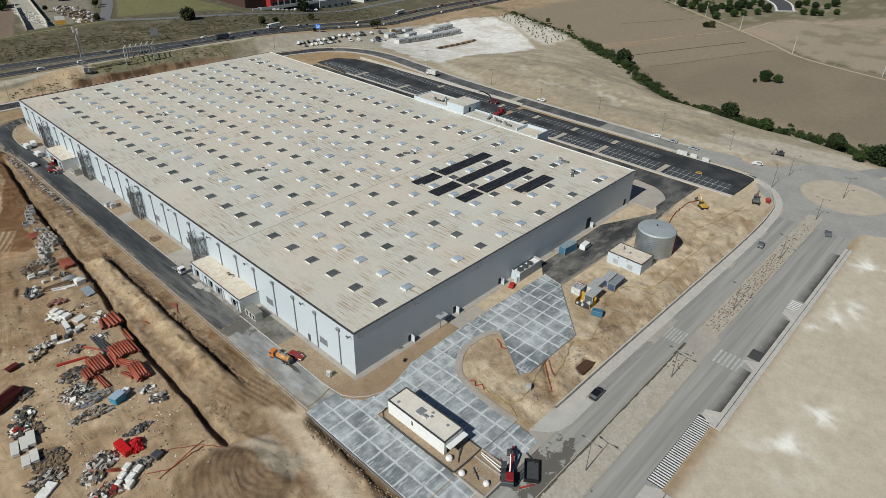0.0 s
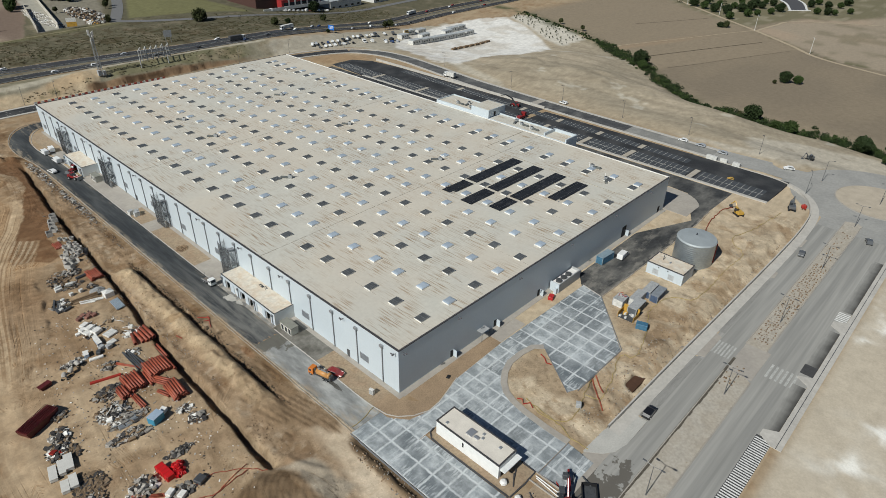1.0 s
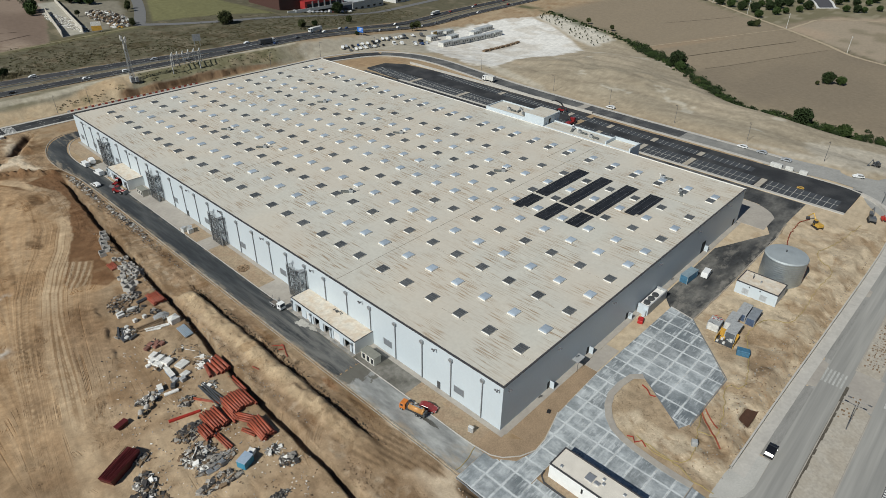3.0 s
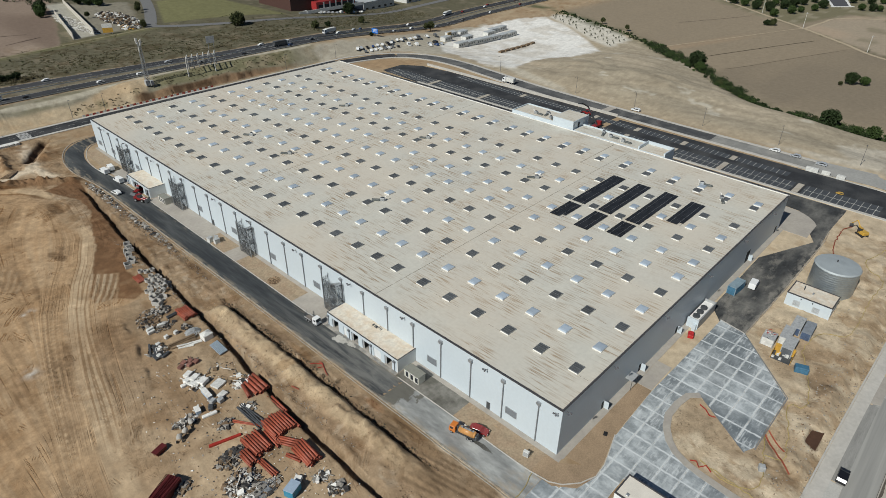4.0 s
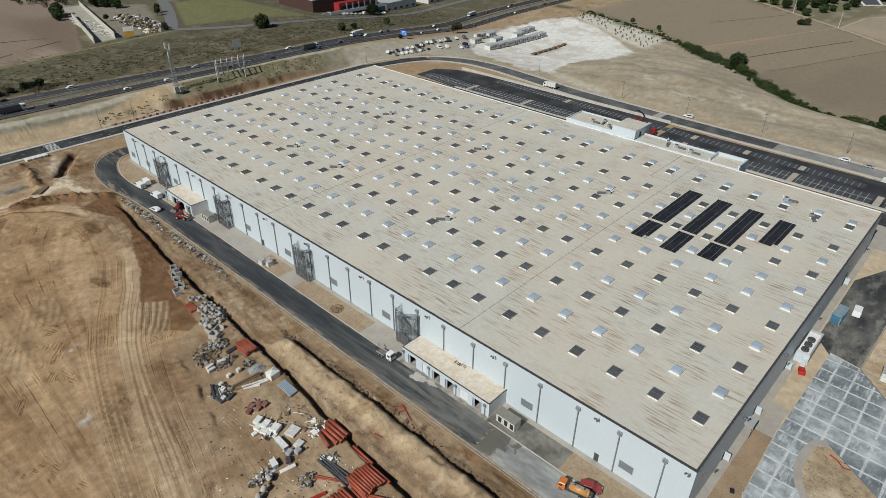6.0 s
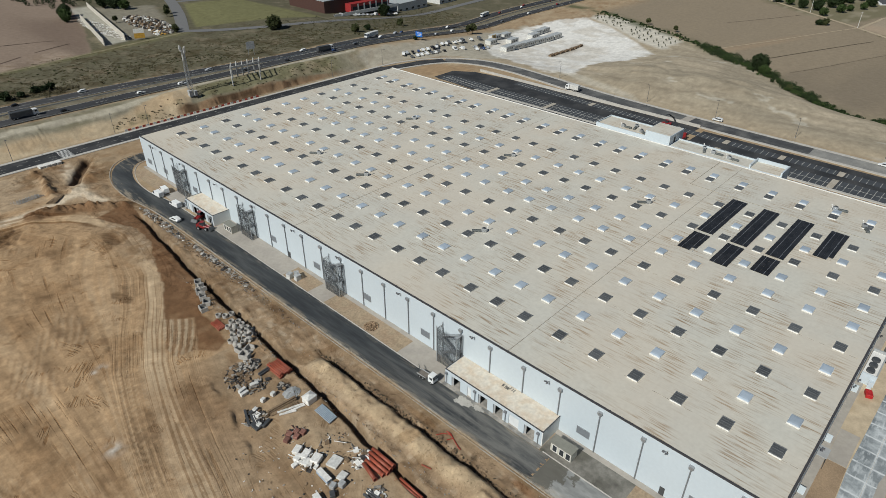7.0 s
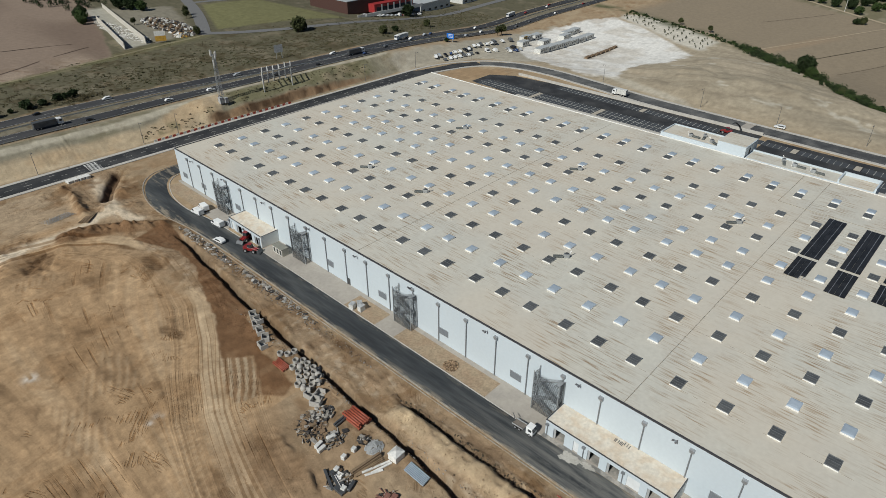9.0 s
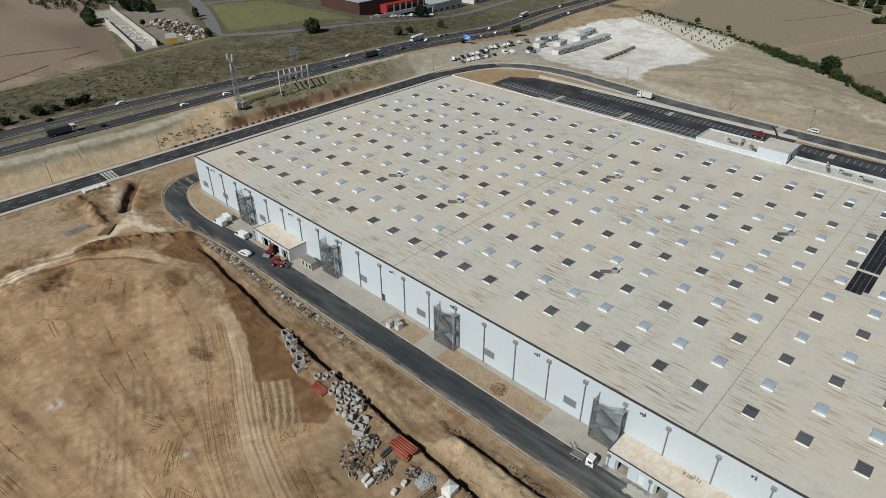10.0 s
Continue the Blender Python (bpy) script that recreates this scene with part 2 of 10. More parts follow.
def inside(x, y, ring, soft):
    """1 inside a ring of (x, y), 0 outside, with an edge that wide."""
    d = np.full(np.shape(x), 1e9)
    odd = np.zeros(np.shape(x), bool)
    for (ax, ay), (bx, by) in zip(ring, ring[1:] + ring[:1]):
        t = np.clip(((x - ax) * (bx - ax) + (y - ay) * (by - ay)) / ((bx - ax) ** 2 + (by - ay) ** 2), 0, 1)
        d = np.minimum(d, np.hypot(x - ax - t * (bx - ax), y - ay - t * (by - ay)))
        odd ^= ((ay > y) != (by > y)) & (x < (bx - ax) * (y - ay) / (by - ay + 1e-9) + ax)
    return sst(-soft, soft, np.where(odd, d, -d))


NEAR_LANES = [(-420, 284), (-200, 294), (-44, 299), (0, 299), (42, 299), (67, 298), (113, 298), (160, 297), (200, 300), (255, 311), (340, 326), (420, 331), (560, 334), (760, 340)]
FAR_LANES = [(-420, 303), (-200, 312), (-37, 317.5), (4, 317.5), (54, 313.5), (82, 309.8), (113, 306.5), (160, 306), (200, 311), (255, 326), (340, 345), (420, 350), (560, 353), (760, 360)]
STEP_Y, STEP_X = (62, 68, 73, 79, 84, 90, 98, 106, 114), (-49, -48.3, -47.7, -48.4, -46.8, -45.7, -44.8, -43.5, -41)
HAUL = [(-14.5, 18), (-16.5, 9), (-18, 2.5), (-20.3, -11), (-23.5, -24), (-28, -38)]
LONG_HEAP = [(-44, 217), (-37.5, 217), (-30, 213), (-25, 209), (-21, 206)]
NORTH_RIDGE = [(-32.6, 255), (-32.6, 246), (-34, 237), (-34.6, 229)]
NORTH_CUT = [(-25.4, 237), (-20.5, 246), (-14.5, 254.5)]
SPOIL = (-35.5, -7.0, 9.6, 11.5)


FIELD_EDGE = [(-66, -30), (-66, 40), (-62, 65), (-58.8, 79), (-56.6, 90), (-53.8, 102), (-51.4, 111), (-48.6, 120), (-43.4, 131.5), (-37.4, 143), (-31.2, 158), (-27.5, 175), (-26.3, 186), (-28.6, 198), (-36, 208.5), (-46, 215), (-57, 217.5), (-70, 216), (-110, 214)]


def flow(x, y):
    """Distance across and along the lines on which the machines have driven: round the field's edge, straight inside it."""
    d, s_at, far = np.full(np.shape(x), 1e9), np.zeros(np.shape(x)), 0.0
    for (ax, ay), (bx, by) in zip(FIELD_EDGE, FIELD_EDGE[1:]):
        ln = math.hypot(bx - ax, by - ay)
        t = np.clip(((x - ax) * (bx - ax) + (y - ay) * (by - ay)) / ln ** 2, 0, 1)
        q = np.hypot(x - ax - t * (bx - ax), y - ay - t * (by - ay))
        s_at = np.where(q < d, far + t * ln, s_at)
        d = np.minimum(d, q)
        far += ln
    w = np.exp(-(d / 7.5) ** 4) * sst(-22, -27, x)
    wob = 1.2 * noise2(x, y, 45, 33) + 0.3 * noise2(x, y, 20, 36)
    fan = np.clip(0.2 + (x + 50) * 0.009, -0.1, 0.3)
    return (-x + fan * (y - 135)) * (1 - w) + d * w + wob, y * (1 - w) + s_at * w


def drag(x, y):
    """Long scrape marks of earth-moving blades on the west field."""
    u, _ = flow(x, y)
    return (0.8 * noise2(u, y * 0.045, 3.0, 25) + 0.65 * noise2(u, y * 0.05, 1.3, 26) + 0.5 * noise2(u, y * 0.05, 0.7, 37)) * (0.75 + 0.5 * noise2(x, y, 16, 52)) + 0.3 * noise2(x, y, 6, 53)


def teeth(x, y):
    """Patches scratched across by bucket teeth."""
    patch = sst(0.42, 0.72, noise2(x, y, 13, 38) + 0.25 * noise2(x, y, 5, 39))
    way = np.where(noise2(x, y, 31, 40) > 0, x * 0.9 + 0.25 * y, x * 0.8 - 0.35 * y)
    return patch * np.sin((way + 0.7 * noise2(x, y, 7, 41)) * 2 * math.pi / 1.5)


def relief(x, y):
    """Dug and heaped earth on top of the smooth land."""
    dirt = np.maximum(sst(-14.8, -18, x), 0) + sst(-69.5, -74, y)
    dirt = np.clip(dirt + sst(274.5, 277, y), 0, 1) * (1 - (1 - sst(8.0, 11, np.abs(y - 266.4))) * (x < 180))
    dirt = dirt * (1 - 0.7 * sst(-69, -72, y)) * (1 - sst(-37.5, -39.5, y) * (1 - sst(-69, -71.5, y)) * 1.0)
    front = np.maximum(sst(17, 20, x) * (1 - sst(150, 158, x)) * sst(-39.6, -38.6, y) * (1 - sst(-30, -28.5, y)), sst(70, 76, x) * (1 - sst(150, 156, x)) * sst(-39.6, -38.6, y) * (1 - sst(-17, -15, y)))
    dirt = np.maximum(dirt, front)
    haul = band(x, y, HAUL, 3.0)
    strip_e = sst(-33, -30, x) * (1 - sst(-17, -15.2, x)) * sst(-30, -20, y) * (1 - haul)
    lumps = 0.22 * noise2(x, y, 11, 1) + (0.1 + 0.12 * strip_e + 0.22 * front) * noise2(x, y, 4.2, 2) + (0.05 + 0.16 * strip_e + 0.3 * front) * np.abs(noise2(x, y, 1.7, 3))
    z = dirt * lumps * np.where((x < 160) & (y < 292), 1.0, 0.35)
    west = sst(-31, -36, x) * sst(60, 75, y) * (1 - sst(232, 245, y))
    z += west * (0.045 * drag(x, y) * (1 - 0.6 * sst(150, 190, y)) + 0.015 * teeth(x, y))
    xs = np.interp(y, STEP_Y, STEP_X) + 0.5 * noise2(x * 0, y, 3, 61) + 0.9 * noise2(x, y, 5.5, 77) + 0.45 * noise2(x, y, 1.3, 62)
    z += 1.15 * sst(78, 85, y) * (1 - sst(100, 108, y)) * sst(-0.4, 0.3, noise2(x * 0, y, 5, 65)) * (1 - sst(-0.5, 0.5, x - xs)) * np.exp(-np.maximum(xs - x, 0) / 4.5)
    tx = np.interp(y, TRENCH_Y, TRENCH_X) + 0.3 * noise2(x * 0, y, 7, 4) + 0.22 * noise2(x, y, 1.7, 91)
    on = sst(2, 5, y) * (1 - sst(192, 200, y))
    z -= 2.0 * on * np.exp(-np.abs((x - tx) / (0.86 + 0.25 * noise2(x * 0, y, 5, 75))) ** 4)
    z += 0.25 * on * np.exp(-((x - tx - 2.0) / 0.8) ** 2) * (0.5 + 0.7 * noise2(x, y, 3, 5))
    k = sst(12, 26, y) * (1 - sst(90, 99, y))
    xr = x + 22.4 + 0.5 * noise2(x * 0, y, 9, 7)
    z += k * (1.75 + 0.35 * noise2(x, y, 4.5, 6) + 0.45 * noise2(x * 0.3, y, 2.2, 42) - 0.55 * np.abs(noise2(x * 0.35, y, 1.7, 92)) + 0.3 * noise2(x, y, 1.0, 71)) * np.where(xr < 0, np.exp(-np.abs(xr / 2.7) ** 2.2), np.exp(-np.abs(xr / 1.9) ** 3.0))
    z -= k * (0.75 + 0.3 * noise2(x, y, 1.6, 8)) * np.exp(-((x + 20.0 + 0.35 * noise2(x * 0, y, 6, 9)) / 0.6) ** 4)
    z += k * 0.3 * np.exp(-((x + 18.9) / 0.7) ** 2) * (0.6 + 0.5 * noise2(x, y, 1.5, 63))
    z += 0.6 * band(x, y, [(-17.0, -6), (-17.6, -20), (-18.6, -38)], 0.9) * (0.4 + noise2(x, y, 2.2, 101)) - 0.55 * band(x, y, [(-16.0, -5), (-16.2, -20), (-17.0, -38)], 0.7)
    # the dark spoil mound, the raw heaps, pits and cuts round the north road's end
    cx, cy, rx, ry = SPOIL
    rr = np.hypot((x - cx) / rx, (y - cy) / ry) + 0.16 * noise2(x, y, 6, 43) + 0.06 * noise2(x, y, 2.2, 51)
    z += (1 - sst(0.55, 1.05, rr)) * (1.2 + 0.5 * noise2(x, y, 4.5, 44) + 0.06 * np.sin(np.hypot(x + 28, y + 9) * 2 * math.pi / 1.3 + 1.6 * noise2(x, y, 7, 45)) + 0.2 * noise2(x, y, 1.4, 68))
    z += 0.5 * np.exp(-((rr - 1.12) / 0.1) ** 2) * (0.6 + 0.5 * noise2(x, y, 3, 46)) * sst(-14, -8, y)
    rough = 0.75 + 0.5 * noise2(x, y, 3.2, 10) + 0.3 * noise2(x, y, 1.3, 21)
    z += 1.9 * band(x, y, LONG_HEAP, 2.6) * (rough + 0.5 * np.abs(noise2(x, y, 1.5, 96)) - 0.1) + 1.9 * band(x, y, NORTH_RIDGE, 1.7) * rough
    z -= 2.3 * np.sqrt(band(x, y, NORTH_CUT, 1.4)) * band(x, y, NORTH_CUT, 3.0)
    for px, py, h, r in ((-56, 207, -1.7, 5.5), (-63, 212, 0.9, 5), (-49, 210, 0.8, 4.5), (-31.5, 185, -0.9, 2.8), (-62, 221, 1.1, 6), (-72, 217, 1.0, 6), (-28, 229, 0.9, 4), (-18, 240, 1.1, 3.2), (-27, 222, 0.7, 3.5), (-22, 226, 0.8, 3), (-15.5, 250, 1.3, 2.6), (-39, 253, 0.8, 4), (-10, 250, 0.9, 3), (-42, 153, -0.5, 3)):
        rr = np.hypot(x - px, (y - py) * 1.1) / r
        z += h * np.exp(-rr ** 2) * rough
    emb = sst(20, 40, x) * (1 - sst(120, 150, x))
    z += emb * 0.9 * np.exp(-((y + 35.5 + 0.8 * noise2(x, y * 0, 9, 34)) / 1.8) ** 2) * (0.7 + 0.5 * noise2(x, y, 4, 35))
    z -= 1.3 * np.exp(-(((x - 41.5) / 2.6) ** 8 + ((y + 37) / 1.15) ** 8))
    z -= 0.7 * band(x, y, [(36, -29), (31.6, -33.2), (28.3, -36.5)], 0.8)
    # a cut bank along the north road
    z += sst(275.5, 279, y) * (1 - sst(284, 292, y)) * (0.35 * noise2(x, y, 7, 11) + 0.1 * noise2(x, y, 2, 12)) * sst(18, 32, x) * (1 - sst(110, 150, x))
    foot = 276.2 + 0.9 * noise2(x, y * 0.3, 7, 72) + 0.6 * np.abs(noise2(x, y * 0.3, 2.5, 73))
    z += (2.4 + 0.4 * noise2(x, y, 5, 97)) * sst(31, 40, x) * (1 - sst(100, 126, x)) * sst(0, 1.3, y - foot) * (1 - sst(281, 292, y))
    z += 1.1 * sst(18, 36, x) * (1 - sst(36, 48, x)) * sst(276.5, 281, y) * (1 - sst(285, 293, y))
    return z * (1 - 0.75 * haul)


def blend(c, d, w):
    return c * (1 - w[..., None]) + np.array(d) * w[..., None]


def earth(x, y):
    """Bare colour of the ground from its kind: soil, sand, grass, ploughed land, with some shade painted in."""
    n1, n2, n3, n4 = noise2(x, y, 30, 20), noise2(x, y, 8, 21), noise2(x, y, 2.6, 22), noise2(x, y, 1.1, 23)
    jit = 3 * n2 + 1.5 * n3
    c = np.zeros(x.shape + (3,)) + np.array((0.375, 0.268, 0.168))
    c = blend(c, (0.42, 0.315, 0.205), sst(-0.1, 0.7, n2 + 0.5 * n1))
    c = blend(c, (0.29, 0.195, 0.115), sst(0.25, 0.9, n3 + 0.6 * noise2(x, y, 14, 24)))
    # trodden and rutted yard west of the trench
    near = sst(-29.5, -32, x) * (1 - sst(118, 136, y)) * sst(-40, -20, y)
    c = blend(c, (0.3, 0.208, 0.127), 0.35 * near * sst(-0.9, 0.1, noise2(x, y, 18, 54) + 0.4 * n2))
    c = blend(c, (0.22, 0.145, 0.085), 0.5 * near * sst(0.25, 0.9, noise2(x, y, 9, 55) + 0.6 * n3))
    rut = np.sin((x + 0.25 * y + 3 * noise2(x, y, 30, 56)) * 2 * math.pi / 1.9) * sst(0.1, 0.6, noise2(x, y, 21, 57))
    c = blend(c, (0.23, 0.15, 0.09), 0.4 * near * sst(0.2, 0.9, rut))
    # drag marks on the west field
    west = (1 - sst(-5, 4, x - np.where(y < 114, np.interp(y, STEP_Y, STEP_X), -33.5) + 0.3 * jit)) * sst(45, 75, y + jit) * (1 - sst(228, 250, y + jit))
    streak = drag(x, y)
    tooth = teeth(x, y)
    c = blend(c, (0.455, 0.306, 0.176), 0.94 * west)
    c = blend(c, (0.42, 0.278, 0.158), 0.6 * west * sst(0.0, 0.7, noise2(x, y, 24, 84) + 0.5 * n2))
    lined = 1 - 0.65 * sst(150, 185, y)
    c = blend(c, (0.235, 0.15, 0.085), west * lined * sst(0.25, 0.9, streak + 0.1 * n1) * 0.38)
    c = blend(c, (0.5, 0.382, 0.255), west * lined * sst(0.1, 0.9, -streak + 0.5 * noise2(x, y, 22, 47)) * 0.35)
    c = blend(c, (0.2, 0.13, 0.075), west * sst(0.15, 0.7, tooth) * 0.35)
    c = blend(c, (0.44, 0.34, 0.23), west * sst(0.2, 0.8, -tooth) * 0.25)
    for px, py, rx, ry in ((-56, 206.5, 5.5, 3.6), (-33.5, 200.4, 3.4, 2.6), (-31, 187, 3.2, 5), (-41, 154.5, 3, 4.5), (-78.5, 160, 2, 9), (-75, 150, 1.6, 10), (-72, 137, 1.8, 8), (-60.5, 149, 1.4, 6), (-66, 138, 2.6, 4), (-57, 167.5, 3, 3), (-48, 169, 3, 2.4), (-49.5, 188.5, 2, 3.5), (-67, 221, 9, 2.6), (-85, 146, 4, 10), (-54, 137, 1.6, 7), (-62, 100, 4, 8), (-72, 96, 5, 7), (-66, 78, 4, 6)):
        c = blend(c, (0.21, 0.135, 0.077), np.exp(-(((x - px) / rx) ** 2 + ((y - py) / ry) ** 2)) * sst(-0.5, 0.4, streak + n3) * 0.8)
    for px, py, rx, ry, turn in ((-55.6, 208.6, 5.6, 3.4, 0.5), (-33.4, 199.4, 4.6, 1.7, 2.1), (-32.6, 186.5, 2.1, 5.2, 0.1), (-43.2, 151.5, 1.9, 4.4, 0.2), (-62, 220.5, 10, 1.6, 3.05)):
        du, dv = (x - px) * math.cos(turn) + (y - py) * math.sin(turn), (y - py) * math.cos(turn) - (x - px) * math.sin(turn)
        rr = np.hypot(du / rx, dv / ry) + 0.22 * n3
        comb_m = 0.62 + 0.38 * sst(-0.3, 0.5, np.sin((0.8 * du + 0.6 * dv + 0.4 * n3) * 2 * math.pi / 1.25))
        c = blend(c, (0.175, 0.108, 0.059), 0.88 * (1 - sst(0.7, 1.1, rr)) * comb_m)
    c = blend(c, (0.27, 0.178, 0.102), 0.55 * west * np.exp(-(((x + 73) / 11) ** 2 + ((y - 114) / 12) ** 2)) * sst(-0.5, 0.5, streak + n2))
    for px, py, r in ((-72.4, 159, 1.5), (-58, 128, 1.0), (-60, 127.4, 0.7), (-66, 102, 1.6)):
        c = blend(c, (0.7, 0.66, 0.6), 0.95 * np.exp(-(((x - px) / r) ** 2 + ((y - py) / r) ** 2)) * sst(-0.6, 0.2, n4))
    tk = np.interp(y, TRACK_Y, TRACK_X)
    track = np.exp(-np.abs((x - tk + 0.5 + 0.2 * n3) / 2.7) ** 8) * sst(5, 30, y) * (1 - sst(206, 214, y))
    c = blend(c, (0.515, 0.385, 0.25), track * (0.8 + 0.2 * sst(-0.6, 0.3, n3)))
    haul = band(x, y, HAUL, 4.0) + band(x, y, [(-30, 226), (-38, 222), (-47, 219.5), (-55, 219), (-64, 216), (-90, 214)], 2.2) + band(x, y, [(-24, 214), (-27, 226), (-25, 236), (-22.5, 254)], 2.4)
    c = blend(c, (0.68, 0.57, 0.43), 0.95 * np.clip(1.25 * haul, 0, 1) * sst(-1.4, -0.6, n3))
    # raw cuts and heaps round the north road's end
    c = blend(c, (0.2, 0.118, 0.064), 0.97 * sst(0.15, 0.45, band(x, y, LONG_HEAP, 3.6) + 0.12 * n3))
    c = blend(c, (0.2, 0.12, 0.065), 0.85 * band(x, y, NORTH_RIDGE, 2.2) * sst(-0.8, 0.2, n3))
    c = blend(c, (0.11, 0.068, 0.04), 0.92 * sst(0.25, 0.6, band(x, y, NORTH_CUT, 2.0) + 0.12 * n3))
    raw = np.exp(-(((x + 20) / 11) ** 2 + ((y - 244) / 12) ** 2)) * sst(-0.2, 0.6, n3 + 0.5 * n2) * (1 - np.clip(haul, 0, 1))
    c = blend(c, (0.21, 0.13, 0.072), np.clip(raw, 0, 0.85))
    raw2 = inside(x + jit, y, [(-33, 252), (-20, 258.5), (4, 258.5), (10, 252), (-6, 246), (-14, 240), (-18, 228), (-19, 205), (-24, 206), (-22, 225)], 2)
    c = blend(c, (0.3, 0.2, 0.118), 0.7 * raw2 * sst(-0.5, 0.4, n2 + n3))
    flat_n = inside(x + jit, y, [(-150, 256), (-40, 257), (-36, 228), (-60, 226), (-150, 226)], 3)
    c = blend(c, (0.45, 0.35, 0.24), 0.75 * flat_n)
    # the dark spoil mound and the broken strip between trench and road
    cx, cy, rx, ry = SPOIL
    rr = np.hypot((x - cx) / rx, (y - cy) / ry) + 0.16 * noise2(x, y, 6, 43) + 0.06 * noise2(x, y, 2.2, 51)
    c = blend(c, (0.2, 0.138, 0.084), 0.92 * (1 - sst(0.78, 1.0, rr)))
    c = blend(c, (0.14, 0.096, 0.058), 0.6 * (1 - sst(0.75, 1.0, rr)) * sst(0.35, 0.75, rr) * sst(-0.3, 0.7, np.sin(np.hypot(x + 28, y + 9) * 2 * math.pi / 1.3 + 1.6 * noise2(x, y, 7, 45) + 1.2) + 0.6 * n3))
    rx_ = np.exp(-np.abs((x + 23.1) / 2.6) ** 6) * sst(12, 22, y) * (1 - sst(92, 100, y))
    c = blend(c, (0.5, 0.39, 0.255), 0.92 * rx_ * sst(-1.1, -0.2, n3))
    c = blend(c, (0.36, 0.265, 0.165), 0.6 * rx_ * sst(0.2, 0.7, noise2(x * 0.35, y, 1.7, 92) + 0.4 * n4))
    strip_e = (1 - 0.8 * rx_) * sst(-31, -29, x) * (1 - sst(-16.5, -15, x)) * sst(-60, -40, y) * (1 - sst(195, 210, y)) * (1 - np.clip(haul, 0, 1))
    c = blend(c, (0.365, 0.26, 0.165), 0.75 * strip_e)
    c = blend(c, (0.2, 0.132, 0.08), 0.6 * strip_e * sst(0.15, 0.75, n3 + 0.7 * noise2(x, y * 0.4, 6, 48)))
    c = blend(c, (0.46, 0.375, 0.275), 0.6 * strip_e * sst(0.3, 0.9, n4 - 0.4 * n3))
    c = blend(c, (0.2, 0.14, 0.088), 0.7 * (1 - sst(-16.6, -15.6, x)) * sst(-19.5, -17.5, x) * sst(100, 115, y) * (1 - sst(200, 215, y)) * sst(-0.5, 0.4, n3 + n4))
    for px, py, rx, ry, tone_c in ((-16.6, 37, 1.0, 4.2, (0.3, 0.17, 0.09)), (-17.7, 49, 1.1, 0.8, (0.09, 0.068, 0.045)), (-16.4, 27, 0.9, 3.5, (0.19, 0.135, 0.085)), (-17, 20, 1.6, 5, (0.26, 0.165, 0.095)), (-17.4, 64, 1.0, 5, (0.3, 0.195, 0.11))):
        c = blend(c, tone_c, 0.85 * (1 - sst(0.6, 1.1, np.hypot((x - px) / rx, (y - py) / ry) + 0.3 * n3)))
    end_d = inside(x + 0.6 * n3 + 0.3 * jit, y + 0.5 * jit, [(-25.5, 30), (-21, 30), (-15.3, 36), (-15.2, 2), (-17.5, -1), (-21.5, 6), (-26, 12)], 1.2) * (1 - 0.6 * rx_)
    c = blend(c, (0.275, 0.188, 0.112), 0.85 * end_d)
    c = blend(c, (0.14, 0.095, 0.058), 0.7 * end_d * sst(0.1, 0.6, np.sin((x + 0.2 * y + 0.6 * noise2(x, y, 8, 102)) * 2 * math.pi / 1.4) * 0.5 + 0.8 * n3))
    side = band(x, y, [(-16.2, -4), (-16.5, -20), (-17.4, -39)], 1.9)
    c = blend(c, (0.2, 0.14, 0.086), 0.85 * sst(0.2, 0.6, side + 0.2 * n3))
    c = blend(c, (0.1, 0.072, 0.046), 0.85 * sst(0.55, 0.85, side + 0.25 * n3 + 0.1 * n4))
    # moist brown strip by the trench
    strip_b = inside(x + 0.35 * n3 + 0.3 * n4, y, [(-31, 203), (-24.1, 187), (-24.8, 176), (-29.5, 163), (-32.7, 151), (-36.9, 142), (-40, 135), (-34.5, 130.5), (-39.5, 118), (-36.5, 114.5), (-33.4, 116), (-31.6, 123), (-32, 130), (-28.6, 137), (-27.8, 143.5), (-25, 147.5), (-23.4, 157), (-21.9, 170), (-20.4, 186), (-18.6, 206)], 0.4)
    c = blend(c, (0.19, 0.104, 0.054), 0.95 * strip_b * (1 - 0.25 * sst(0.1, 0.8, n3)))
    comb = inside(x, y, [(-40.3, 135.5), (-34.7, 130.5), (-39.6, 118.6), (-44.4, 119.5), (-44.9, 124)], 0.3)
    c = blend(c, (0.26, 0.165, 0.095), 0.8 * comb)
    c = blend(c, (0.48, 0.37, 0.25), 0.95 * comb * sst(-0.1, 0.4, np.sin((x - 0.58 * y + 0.012 * (y - 126) ** 2) * 2 * math.pi / 1.9)))
    # the bank along the north road: sand by the kerb, a brown cut face, olive grass on top, a dusty track behind
    nside = sst(273.5, 275.5, y) * (1 - sst(292, 295, y)) * (1 - sst(140, 165, x))
    c = blend(c, (0.27, 0.236, 0.172), nside)
    c = blend(c, (0.2, 0.176, 0.112), 0.75 * nside * sst(0.0, 0.6, n2 + 0.5 * noise2(x, y, 14, 98)))
    sand_n = nside * np.maximum((1 - sst(281, 284.5, y + 0.5 * jit)) * (1 - sst(20, 34, x)), inside(x + 0.3 * jit, y + 0.3 * jit, [(8, 274), (42, 275), (44, 281), (53, 293), (44, 294), (32, 287.5), (12, 283)], 1.2))
    c = blend(c, (0.53, 0.405, 0.268), 0.92 * sand_n)
    c = blend(c, (0.43, 0.3, 0.18), 0.6 * sand_n * sst(0.0, 0.6, noise2(x, y * 2, 11, 99) + 0.4 * n3))
